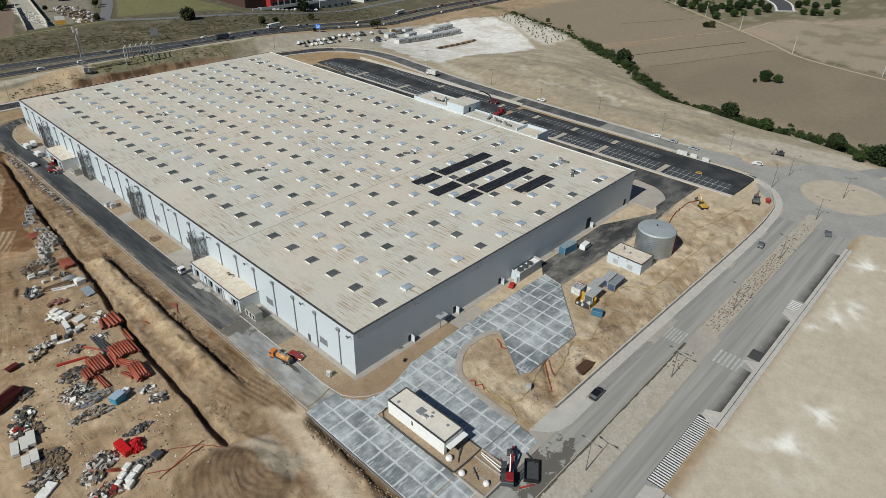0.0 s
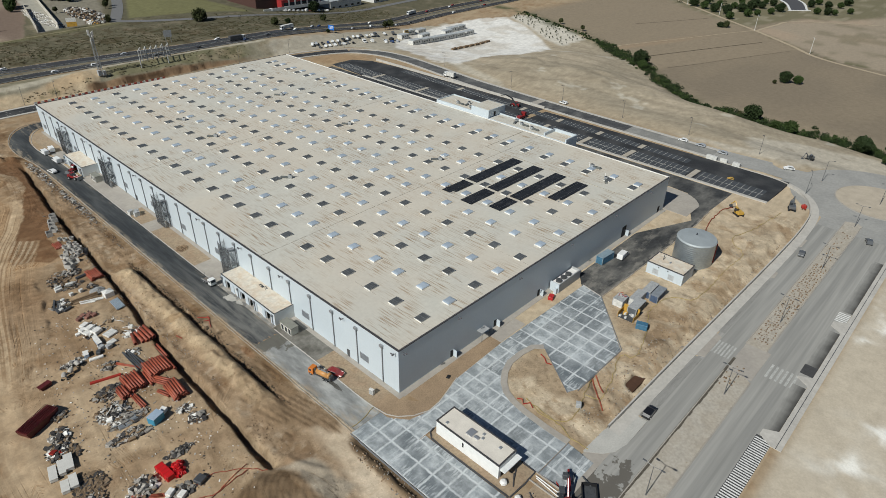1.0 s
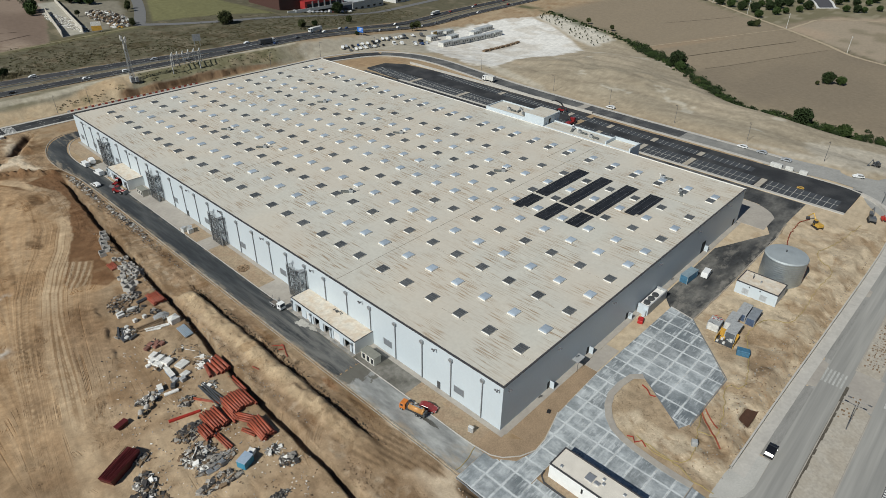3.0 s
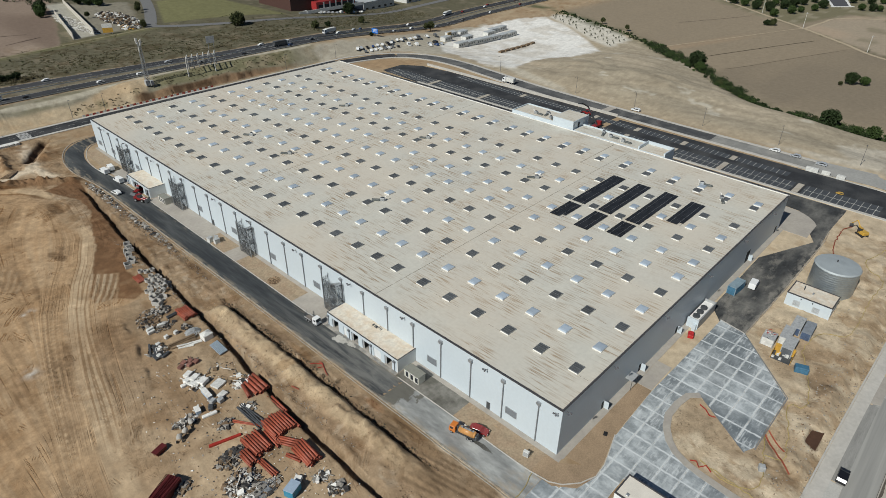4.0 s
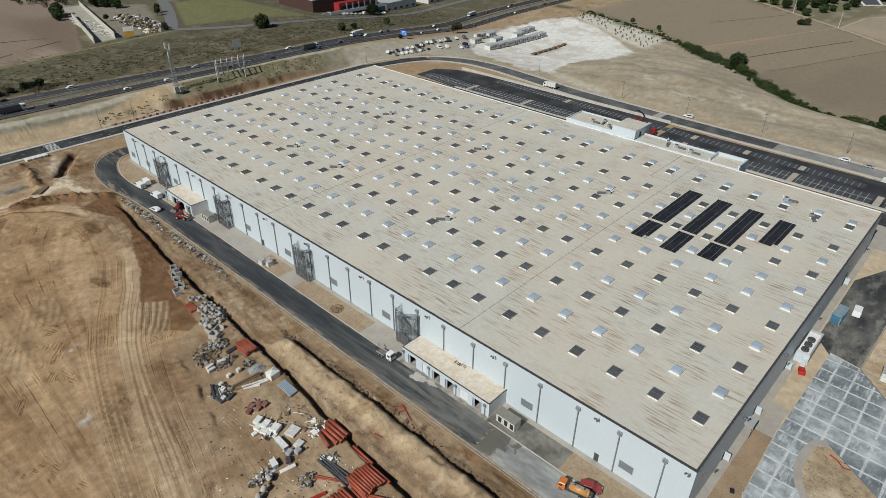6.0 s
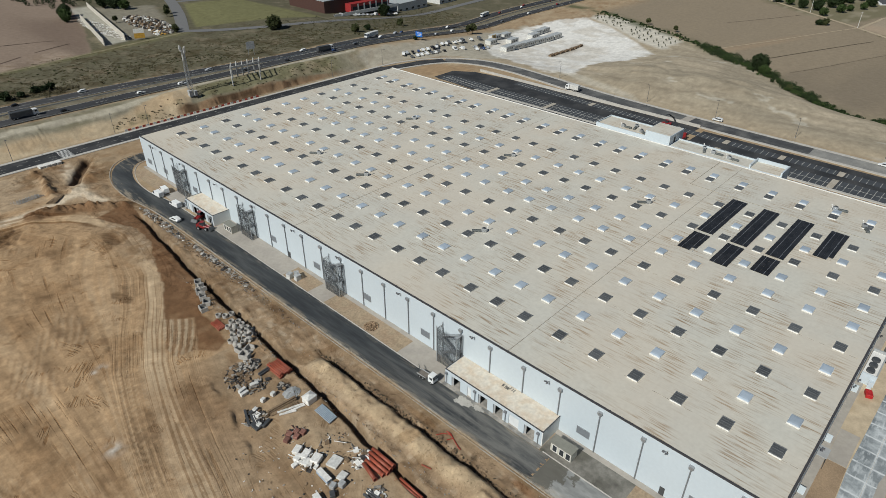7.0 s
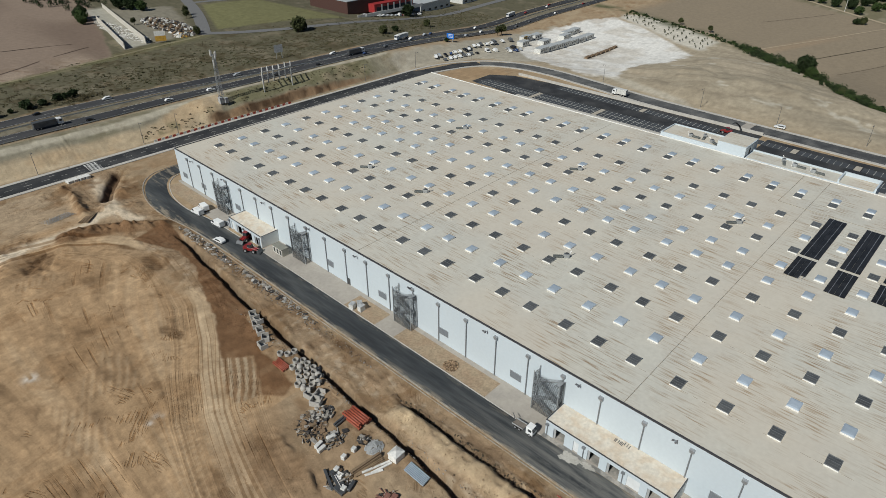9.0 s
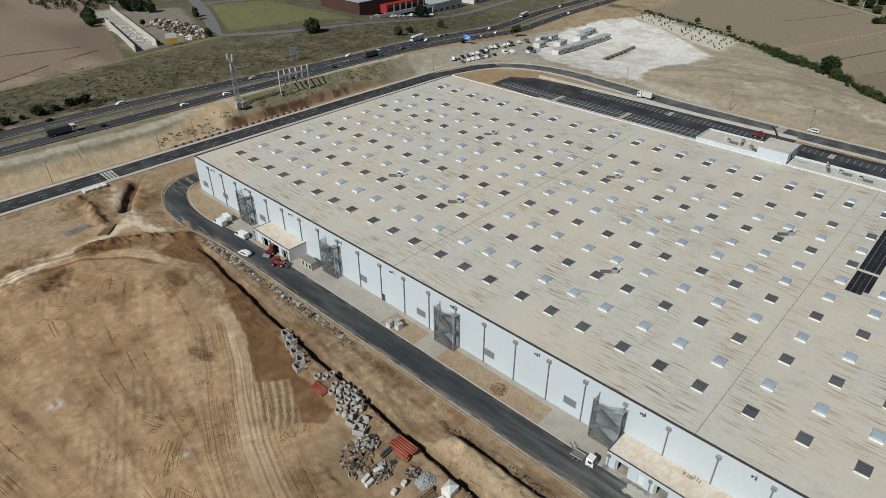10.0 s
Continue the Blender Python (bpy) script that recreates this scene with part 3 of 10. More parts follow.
    c = blend(c, (0.2, 0.17, 0.1), 0.75 * sand_n * sst(0, 8, x) * (1 - sst(36, 42, x)) * (1 - sst(280, 284, y)) * sst(276.5, 278, y) * sst(0.25, 0.6, n3 + 0.3 * n4))
    cutb = sst(33, 38, x + 0.3 * jit) * (1 - sst(112, 140, x)) * sst(274.8, 276, y) * (1 - sst(277.6, 279, y + 0.2 * jit))
    c = blend(c, (0.27, 0.168, 0.098), 0.95 * cutb)
    # crevice shade put into the cut face's colour
    c = blend(c, (0.1, 0.06, 0.036), 0.9 * cutb * sst(-0.1, 0.5, noise2(x, y * 0.3, 2.6, 100) + 0.4 * n4))
    up = sst(46, 52, x + 0.5 * jit) * (1 - sst(125, 145, x)) * sst(278, 280, y + 0.2 * jit) * (1 - sst(288, 290, y))
    c = blend(c, (0.175, 0.16, 0.088), 0.85 * up)
    c = blend(c, (0.33, 0.265, 0.175), 0.7 * up * sst(0.1, 0.7, n2 + 0.5 * n3))
    c = blend(c, (0.46, 0.405, 0.315), 0.9 * (1 - sst(150, 170, x)) * sst(0.2, 0.6, band(x, y, [(-150, 290), (-45, 288.2), (-28, 287.7), (1.7, 286.4), (14, 287), (26, 288.9), (47.5, 293.4), (70, 292.6), (110, 291.6), (150, 290)], 1.9) + 0.1 * n3))
    far_y, near_y = np.interp(x, *zip(*FAR_LANES)), np.interp(x, *zip(*NEAR_LANES))
    # dark scrub and shade on the second ridge, and shade inside the trench, painted in
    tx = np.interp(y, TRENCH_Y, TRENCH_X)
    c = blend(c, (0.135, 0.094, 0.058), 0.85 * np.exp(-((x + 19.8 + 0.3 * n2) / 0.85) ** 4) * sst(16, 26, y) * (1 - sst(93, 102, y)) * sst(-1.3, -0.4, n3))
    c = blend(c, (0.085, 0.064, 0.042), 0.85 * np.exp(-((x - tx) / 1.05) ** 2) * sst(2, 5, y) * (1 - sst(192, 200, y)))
    xs = np.interp(y, STEP_Y, STEP_X) + 0.5 * noise2(x * 0, y, 3, 61)
    worked = (1 - sst(-46, -41, x + 0.5 * jit)) * sst(-62, -54, x + 0.6 * jit) * (1 - 0.6 * track) * sst(56, 68, y + jit) * (1 - sst(104, 122, y + jit))
    c = blend(c, (0.25, 0.158, 0.09), 0.8 * worked * sst(-0.9, 0.2, n2 + 0.5 * n3))
    scrape = np.exp(-np.maximum(xs - x, 0) / 5) * (1 - sst(0, 1, x - xs)) * sst(62, 72, y) * (1 - sst(104, 112, y))
    c = blend(c, (0.2, 0.125, 0.07), 0.7 * scrape * sst(0.0, 0.7, np.sin((x * 0.7 + y * 0.75 + 1.1 * noise2(x, y, 6, 76)) * 2 * math.pi / 1.7) + 0.6 * n3))
    c = blend(c, (0.185, 0.13, 0.082), 0.7 * np.exp(-(((x + 37.5) / 6) ** 4 + ((y - 92) / 15) ** 4)) * sst(-0.1, 0.7, n3 + 0.7 * n2))
    # pale trodden storage yard
    yard = np.exp(-(((x + 48) / 17) ** 4 + ((y - 42) / 46) ** 4))
    c = blend(c, (0.5, 0.38, 0.252), 0.85 * np.clip(yard, 0, 1) * sst(-0.7, 0.3, n2 + 0.5 * n3))
    pad_w = inside(x + 0.25 * jit, y, [(-31.4, 2), (-25.5, -0.8), (-22.6, -12), (-27.5, -14), (-29.4, -8), (-29.6, -2)], 0.8)
    c = blend(c, (0.4, 0.35, 0.275), 0.85 * pad_w)

    # east side: sand round the tank, the big sandy lot beyond the street, the hill
    east = sst(14, 18, x) * sst(-68, -66, y) * (1 - sst(10, 16, y))
    c = blend(c, (0.56, 0.445, 0.315), 0.85 * east)
    dug = inside(x + 0.5 * jit, y, [(16, -39), (16, -20), (22, -13), (38, -12), (30, -28), (52, -28), (66, -14), (70, -25), (66, -39)], 2)
    c = blend(c, (0.37, 0.27, 0.175), 0.85 * dug)
    c = blend(c, (0.21, 0.14, 0.085), 0.8 * dug * sst(0.3, 0.75, 0.6 * n3 + 0.9 * noise2(x, y, 6, 66)))
    c = blend(c, (0.62, 0.5, 0.36), 0.8 * dug * sst(0.05, 0.6, noise2(x, y, 7, 93) - 0.4 * n3))
    c = blend(c, (0.36, 0.262, 0.165), east * sst(0.3, 0.9, n3 + 0.4 * n2) * 0.6)
    c = blend(c, (0.3, 0.21, 0.13), east * sst(0.2, 0.8, noise2(x, y, 5, 49) + 0.5 * n3) * (1 - sst(-28, -20, y)) * 0.6)
    c = blend(c, (0.075, 0.045, 0.025), 0.9 * np.exp(-(((x - 41.5) / 2.7) ** 8 + ((y + 37) / 1.25) ** 8)))
    lot = (1 - sst(-71, -68, y)) * sst(5, 20, x)
    c = blend(c, (0.535, 0.452, 0.35), lot)
    c = blend(c, (0.47, 0.39, 0.295), lot * sst(-0.2, 0.7, noise2(x, y, 45, 81) + 0.5 * n1 + 0.15 * n2) * 0.6)
    for px, py, r in ((119.5, -74.5, 3.0), (114.2, -77.0, 2.4), (107.9, -76.0, 2.0), (99.0, -71.6, 1.5), (46.7, -80.2, 3.4), (51.4, -81.5, 2.6), (66.1, -84.1, 2.4), (145.0, -75.6, 3.0)):
        ang = np.arctan2(y - py, x - px)
        rr = np.hypot(x - px, y - py) / (r * (1 + 0.35 * np.sin(3 * ang + px) + 0.3 * np.sin(7 * ang + py)))
        c = blend(c, (0.85, 0.8, 0.72), lot * np.clip(0.85 * np.exp(-rr ** 2) + 0.3 * np.exp(-rr / 1.5), 0, 1) * sst(-1.0, 0.4, n3 + n2))
    c = blend(c, (0.36, 0.29, 0.21), 0.5 * lot * np.exp(-((y + 69.8) / 0.9) ** 2) * sst(-0.3, 0.5, n3))
    c = blend(c, (0.42, 0.335, 0.235), (1 - sst(266, 292, y)) * sst(200, 206, x))
    bx = np.interp(y, BROOK_Y, BROOK_X)
    hill = sst(208, 222, x) * (1 - sst(-10, -3, x - bx + jit)) * sst(-70, -30, y) * (1 - sst(190, 205, y))
    c = blend(c, (0.4, 0.33, 0.24), hill)
    c = blend(c, (0.3, 0.24, 0.17), hill * sst(0.2, 0.9, noise2(x * 0.6, y, 26, 67) + 0.4 * n2) * 0.5)
    c = blend(c, (0.5, 0.41, 0.3), hill * sst(0.1, 0.8, n1 + 0.5 * n2) * 0.8)
    contour = np.sin((x + 0.35 * y + 9 * noise2(x, y, 45, 94)) * 2 * math.pi / 19)
    c = blend(c, (0.25, 0.2, 0.14), hill * sst(0.35, 0.95, contour + 0.5 * n2) * 0.28)
    c = blend(c, (0.6, 0.55, 0.46), hill * sst(0.6, 0.95, noise2(x, y, 12, 95) + 0.3 * n3) * 0.5)
    c = blend(c, (0.46, 0.335, 0.22), 0.6 * hill * np.exp(-(((x - 252) / 9) ** 2 + ((y - 168) / 20) ** 2)) * sst(-0.4, 0.4, n2 + 0.4 * n3))
    c = blend(c, (0.23, 0.2, 0.15), hill * np.exp(-(((x - 262) / 16) ** 2 + ((y - 150) / 26) ** 2)) * sst(-0.4, 0.5, n2 + 0.4 * n3) * 0.6)
    pale = inside(x + jit, y + jit, [(227, 246), (245, 266), (290, 288), (329, 299), (376, 296), (400, 286), (386, 254), (357, 215), (331, 188), (285, 189), (260, 197), (222, 184), (217, 199), (224, 222)], 1.5)
    site_lot = inside(x + jit, y + jit, [(150, 274), (176, 270), (200, 262), (212, 240), (226, 236), (250, 262), (300, 287), (340, 302), (300, 304), (250, 296), (200, 289), (150, 287)], 3)
    c = blend(c, (0.43, 0.385, 0.31), 0.85 * site_lot)
    c = blend(c, (0.78, 0.735, 0.68), pale * (0.65 + 0.35 * sst(-0.7, 0.1, n2 + 0.5 * n1)))
    c = blend(c, (0.46, 0.37, 0.27), pale * sst(0.3, 0.8, noise2(x, y, 34, 50) + 0.3 * n2) * 0.7)
    c = blend(c, (0.2, 0.155, 0.11), 0.9 * band(x, y, [(270, 230), (293, 233), (316, 236)], 3.2) * sst(-0.8, 0.1, n2))
    c = blend(c, (0.5, 0.44, 0.35), 0.8 * inside(x + 0.3 * jit, y, [(221, 190), (226, 184), (219, 166), (211, 140), (205, 132), (211, 168)], 2))
    bank_c = inside(x + 0.3 * jit, y + 0.3 * jit, [(158, 254), (176, 257.5), (188, 248.5), (193, 240), (186, 227), (180, 237.5), (164, 237.5)], 1.0)
    c = blend(c, (0.36, 0.24, 0.14), 0.8 * bank_c)
    lot_e = inside(x + 0.6 * jit, y + 0.6 * jit, [(206, 30), (214, 0), (226, 6), (242, 8), (262, -8), (276, -40), (262, -64), (232, -70), (226, -40), (212, -24), (203, -6)], 3)
    c = blend(c, (0.56, 0.49, 0.395), 0.85 * lot_e)
    c = blend(c, (0.3, 0.25, 0.19), 0.6 * lot_e * sst(0.35, 0.8, n2 + 0.5 * n3))
    # valley fields
    fld = sst(-3, 3, x - bx + jit) * (1 - sst(270, 300, y)) * (1 - pale) * (1 - hill)
    c = blend(c, (0.235, 0.187, 0.135), fld)
    c = blend(c, (0.27, 0.213, 0.15), fld * sst(-0.2, 0.6, noise2(x * 0.3, y, 20, 28)) * 0.7)
    c = blend(c, (0.295, 0.232, 0.163), fld * sst(-4, 4, (y - 100.5) + 0.345 * (x - 380)) * 0.75)
    c = blend(c, (0.35, 0.25, 0.162), 0.6 * fld * sst(-6, 2, (y - 146) + 0.3 * (x - 420)) * (1 - sst(0, 5, (y - 161) + 0.3 * (x - 392))) * (1 - sst(430, 500, x)))
    c = blend(c, (0.63, 0.575, 0.49), 0.9 * inside(x + 0.4 * jit, y + jit, [(403, 284), (386, 250), (360, 214), (350, 190), (385, 193), (400, 212), (410, 236), (424, 266), (418, 285)], 3))
    beyond = inside(x + 0.3 * jit, y, [(540, 112), (591, 105), (627, 96), (650, 67), (760, 20), (900, -100), (560, -160), (474, -40), (478, 26), (500, 58), (522, 88)], 2.5)
    c = blend(c, (0.36, 0.29, 0.215), 0.9 * beyond)
    c = blend(c, (0.42, 0.31, 0.22), 0.6 * beyond * sst(-0.1, 0.6, noise2(x, y, 40, 82) + 0.4 * n1))
    c = blend(c, (0.2, 0.17, 0.11), 0.6 * beyond * sst(0.35, 0.8, noise2(x, y, 24, 83) + 0.4 * n2))
    rough_e = inside(x + jit, y, [(545, 122), (566, 166), (612, 230), (900, 260), (900, 60), (760, 24), (652, 72), (628, 101), (592, 110)], 4)
    c = blend(c, (0.17, 0.152, 0.09), 0.85 * rough_e)
    c = blend(c, (0.33, 0.28, 0.2), 0.7 * rough_e * sst(0.1, 0.7, n2 + 0.5 * n1))
    c = blend(c, (0.12, 0.115, 0.06), 0.8 * band(x, y, [(540, 122), (520, 92), (500, 63), (480, 34), (478, -10), (468, -70)], 3.2) * sst(-0.4, 0.4, n2 + n3))
    # green banks of the brook
    bx = np.interp(y, BROOK_Y, BROOK_X)
    bank = np.exp(-((x - bx) / 8) ** 2) * sst(-0.6, 0.3, n2)
    c = blend(c, (0.075, 0.085, 0.04), bank * 0.9)
    # north: verges and rough grass beyond the motorway, a ploughed field, a mown plot
    mid = sst(2, 5, y - near_y) * (1 - sst(-5, -2, y - far_y))
    c = blend(c, (0.2, 0.172, 0.125), mid)
    gr = sst(4.2, 7.5, y - far_y + 0.4 * jit)
    c = blend(c, (0.128, 0.113, 0.073), gr)
    c = blend(c, (0.208, 0.173, 0.12), gr * sst(0.0, 0.9, n2 + 0.6 * n3) * 0.8)
    c = blend(c, (0.42, 0.37, 0.28), 0.8 * gr * np.exp(-(((x + 4) / 13) ** 2 + ((y - 339) / 4) ** 2)) * sst(-0.2, 0.4, n3 + 0.4 * n2))
    c = blend(c, (0.2, 0.19, 0.085), 0.55 * gr * band(x, y, [(-120, 366), (-20, 378), (40, 389), (102, 400)], 4.5))
    c = blend(c, (0.07, 0.068, 0.038), gr * sst(0.2, 0.9, n3 + 0.4 * n4 - 0.3 * n1) * 0.55)
    pl = (1 - sst(40, 44, x - 0.3 * (y - 395) + 0.4 * jit)) * sst(381, 386, y - 0.17 * x + 0.4 * jit)
    c = blend(c, (0.265, 0.196, 0.15), pl)
    c = blend(c, (0.37, 0.285, 0.215), 0.7 * pl * (1 - sst(386, 412, y - 0.17 * x + 2 * n2)))
    c = blend(c, (0.18, 0.128, 0.098), pl * sst(0.0, 0.7, noise2(x, y * 0.2, 18, 29)) * 0.8)
    lawn = sst(113, 116, x - 0.4 * (y - 408)) * (1 - sst(200, 206, x + 0.1 * (y - 400))) * sst(408, 412, y + 0.22 * (x - 110)) * (1 - sst(486, 490, y))
    c = blend(c, (0.19, 0.178, 0.084), lawn * 0.9)
    c = blend(c, (0.4, 0.37, 0.31), 0.9 * inside(x + 0.2 * jit, y, [(53, 400), (67, 404), (91, 530), (78, 530)], 1.0))
    c = blend(c, (0.26, 0.23, 0.18), 0.8 * inside(x + 0.5 * jit, y, [(70, 402), (100, 410), (116, 460), (128, 500), (92, 520)], 2))
    far = sst(520, 640, np.hypot(x - 60, y - 100))
    c = blend(c, (0.15, 0.13, 0.085), 0.6 * far * sst(0.0, 0.5, noise2(x, y, 90, 30)))
    # grain
    soil = (1 - sst(-16, -12, x)) * (1 - sst(258, 275, y))
    c = c * (np.array((0.93, 0.965, 0.97)) * (1 - soil[..., None]) + np.array((0.862, 0.856, 0.838)) * soil[..., None])
    calm = 1 - 0.85 * np.clip(lot + fld + pl, 0, 1)
    c = np.clip(c * (1 + (0.1 * n3 + 0.08 * n4) * calm)[..., None], 0.01, 0.9)
    return np.concatenate([c * (1 + 0.07 * noise2(x, y, 0.9, 64) * calm)[..., None], np.clip(np.maximum(west * (1 - strip_b) * (1 - 0.3 * track), 0.55 * near + 0.5 * strip_e), 0, 1)[..., None]], -1)


def axis(runs):
    out = [runs[0][0]]
    for a, b, s0, s1 in runs:
        while out[-1] < b - 1e-6:
            t = (out[-1] - a) / (b - a)
            out.append(min(b, out[-1] + s0 + (s1 - s0) * t))
    return np.array(out)


gx = axis([(-3000, -400, 400, 60), (-400, -125, 40, 6), (-125, -92, 2.5, 0.8), (-92, -36, 0.42, 0.42), (-36, -14, 0.32, 0.32), (-14, 16, 1.2, 1.2), (16, 70, 0.55, 0.55), (70, 152, 0.9, 0.9), (152, 210, 3, 3), (210, 320, 2.2, 2.2), (320, 430, 2.6, 2.6), (430, 480, 4, 5), (480, 900, 6, 25), (900, 4000, 40, 500)])
gy = axis([(-1500, -200, 300, 20), (-200, -92, 12, 2.5), (-92, -67, 1.1, 1.1), (-67, -41, 2, 2), (-41, -10, 0.5, 0.5), (-10, 262, 0.5, 0.5), (262, 290, 0.9, 1.0), (290, 480, 2.2, 3), (480, 900, 4, 25), (900, 4500, 40, 500)])
X, Y = np.meshgrid(gx, gy)
Z = base_z(X, Y) + relief(X, Y)
nx, ny = len(gx), len(gy)
idx = np.arange(nx * ny).reshape(ny, nx)
quads = np.stack([idx[:-1, :-1], idx[:-1, 1:], idx[1:, 1:], idx[1:, :-1]], -1).reshape(-1, 4)
me = bpy.data.meshes.new("ground")
me.vertices.add(nx * ny)
me.vertices.foreach_set("co", np.stack([X, Y, Z], -1).ravel())
me.loops.add(quads.size)
me.loops.foreach_set("vertex_index", quads.ravel())
me.polygons.add(len(quads))
me.polygons.foreach_set("loop_start", np.arange(len(quads)) * 4)
me.polygons.foreach_set("use_smooth", np.ones(len(quads), bool))
me.update()
att = me.attributes.new("soil", "FLOAT_COLOR", "POINT")
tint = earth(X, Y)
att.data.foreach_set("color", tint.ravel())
FU, FV = flow(X, Y)
dug_e = sst(14, 18, X) * (1 - sst(152, 162, X)) * sst(-44, -42, Y) * (1 - sst(-14, -10, Y)) * (0.45 + 0.55 * (1 - sst(-30, -26, Y) * sst(70, 90, X)))
crumbly = np.maximum(np.maximum(0.8 * sst(-34, -31, X) * (1 - sst(-16, -14, X)), 0.45 * sst(-66, -60, X) * (1 - sst(-31, -29, X)) * (1 - sst(100, 125, Y))), 0.9 * dug_e)
crumbly = np.maximum(crumbly * (1 - sst(262, 268, Y)), (0.35 + 0.45 * sst(288, 300, Y)) * sst(272, 276, Y) * (1 - sst(380, 420, Y)) * (1 - sst(150, 190, X)))
crumbly = np.maximum(crumbly, 0.9 * band(X, Y, LONG_HEAP, 4.0))
crumbly = np.maximum(crumbly, 0.9 * sst(226, 232, Y) * (1 - sst(258, 262, Y)) * (1 - sst(-12, -8, X)) * sst(-60, -50, X))
att = me.attributes.new("flow", "FLOAT_VECTOR", "POINT")
att.data.foreach_set("vector", np.stack([FU, FV, crumbly * (1 - 0.6 * np.exp(-((X + 20.5 + 0.14 * (Y - 8)) / 5) ** 2) * (1 - sst(12, 20, Y)))], -1).ravel())
GROUND = mat("bare_ground", (0.5, 0.5, 0.5), 0.95, vary=0.08, scale=0.35, fine=2.2, bump=1.0, spec=0.1)
gn = GROUND.node_tree
at_node = gn.nodes.new("ShaderNodeAttribute")
at_node.attribute_name = "soil"
sc = [n for n in gn.nodes if n.bl_idname == "ShaderNodeVectorMath"][0]
fl_node = gn.nodes.new("ShaderNodeAttribute")
fl_node.attribute_name = "flow"
geo_node = gn.nodes.new("ShaderNodeNewGeometry")
fl_xyz = gn.nodes.new("ShaderNodeSeparateXYZ")
gn.links.new(fl_node.outputs["Vector"], fl_xyz.inputs[0])


def gnoise(source, rot, scl, lo, hi, detail=4, rough=0.55, warp=0.3):
    """Noise over the ground or over the driving lines, stretched and cut to a range."""
    m_ = gn.nodes.new("ShaderNodeMapping")
    m_.inputs["Scale"].default_value = scl
    r0 = gn.nodes.new("ShaderNodeVectorRotate")
    r0.rotation_type = "Z_AXIS"
    r0.inputs["Angle"].default_value = radians(rot)
    gn.links.new(source, r0.inputs["Vector"])
    gn.links.new(r0.outputs[0], m_.inputs["Vector"])
    t_ = gn.nodes.new("ShaderNodeTexNoise")
    t_.noise_dimensions = "2D"
    t_.inputs["Scale"].default_value, t_.inputs["Detail"].default_value, t_.inputs["Roughness"].default_value, t_.inputs["Distortion"].default_value = 1.0, detail, rough, warp
    gn.links.new(m_.outputs[0], t_.inputs["Vector"])
    r_ = gn.nodes.new("ShaderNodeMapRange")
    r_.inputs[1].default_value, r_.inputs[2].default_value = lo, hi
    gn.links.new(t_.outputs[0], r_.inputs[0])
    return r_.outputs[0]


def gmath(op, a, b):
    m_ = gn.nodes.new("ShaderNodeMath")
    m_.operation = op
    for k, v in enumerate((a, b)):
        if isinstance(v, float):
            m_.inputs[k].default_value = v
        else:
            gn.links.new(v, m_.inputs[k])
    return m_.outputs[0]


def gmix(w, a, tint):
    """Multiply colour a by tint where w is 1."""
    m_ = gn.nodes.new("ShaderNodeMix")
    m_.data_type, m_.blend_type = "RGBA", "MULTIPLY"
    gn.links.new(w, m_.inputs[0])
    gn.links.new(a, m_.inputs[6])
    m_.inputs[7].default_value = (*tint, 1)
    return m_.outputs[2]


stained_p = gnoise(geo_node.outputs["Position"], 25, (0.07, 0.055, 1), 0.53, 0.6, 9, 0.66, 0.4)
driven, worn = at_node.outputs["Alpha"], fl_xyz.outputs[2]
FLOW, POS = fl_node.outputs["Vector"], geo_node.outputs["Position"]
# tyre and blade lines along the driving lines: dark ruts and pale rubbed ones, in patches
ruts = gmath("MULTIPLY", gnoise(FLOW, 0, (0.55, 0.014, 1), 0.58, 0.7, 6, 0.55, 0.1), gnoise(POS, 0, (0.05, 0.035, 1), 0.5, 0.64, 3))
thin = gmath("MULTIPLY", gnoise(FLOW, 1, (1.5, 0.03, 1), 0.58, 0.68, 4, 0.55, 0.1), gnoise(POS, 20, (0.08, 0.05, 1), 0.56, 0.66, 3))
pale = gmath("MULTIPLY", gnoise(FLOW, -1, (0.28, 0.01, 1), 0.48, 0.62, 7, 0.6, 0.1), gnoise(POS, 50, (0.045, 0.06, 1), 0.42, 0.62, 3))
# short strokes of bucket teeth in small patches, in two directions
tooth_a = gmath("MULTIPLY", gnoise(FLOW, 24, (2.3, 0.2, 1), 0.5, 0.58, 2), gnoise(POS, 0, (0.1, 0.09, 1), 0.65, 0.69, 3))
tooth_b = gmath("MULTIPLY", gnoise(FLOW, -40, (2.0, 0.22, 1), 0.5, 0.58, 2), gnoise(POS, 70, (0.1, 0.09, 1), 0.65, 0.69, 3))
teeth_m = gmath("MAXIMUM", tooth_a, tooth_b)
# loose crumbly ground: clods, pebbles, pale chips
crumb = gmath("MULTIPLY", gnoise(POS, 0, (0.9, 0.7, 1), 0.52, 0.7, 6, 0.7), gnoise(POS, 15, (0.16, 0.1, 1), 0.42, 0.62, 3))
specks = gmath("MULTIPLY", gnoise(POS, 33, (2.0, 2.0, 1), 0.6, 0.7, 3, 0.6), gnoise(POS, 5, (0.2, 0.12, 1), 0.5, 0.64, 3))
bright = gmath("MULTIPLY", gnoise(POS, 71, (1.7, 1.7, 1), 0.6, 0.72, 3, 0.6), gnoise(POS, 65, (0.17, 0.2, 1), 0.46, 0.6, 3))
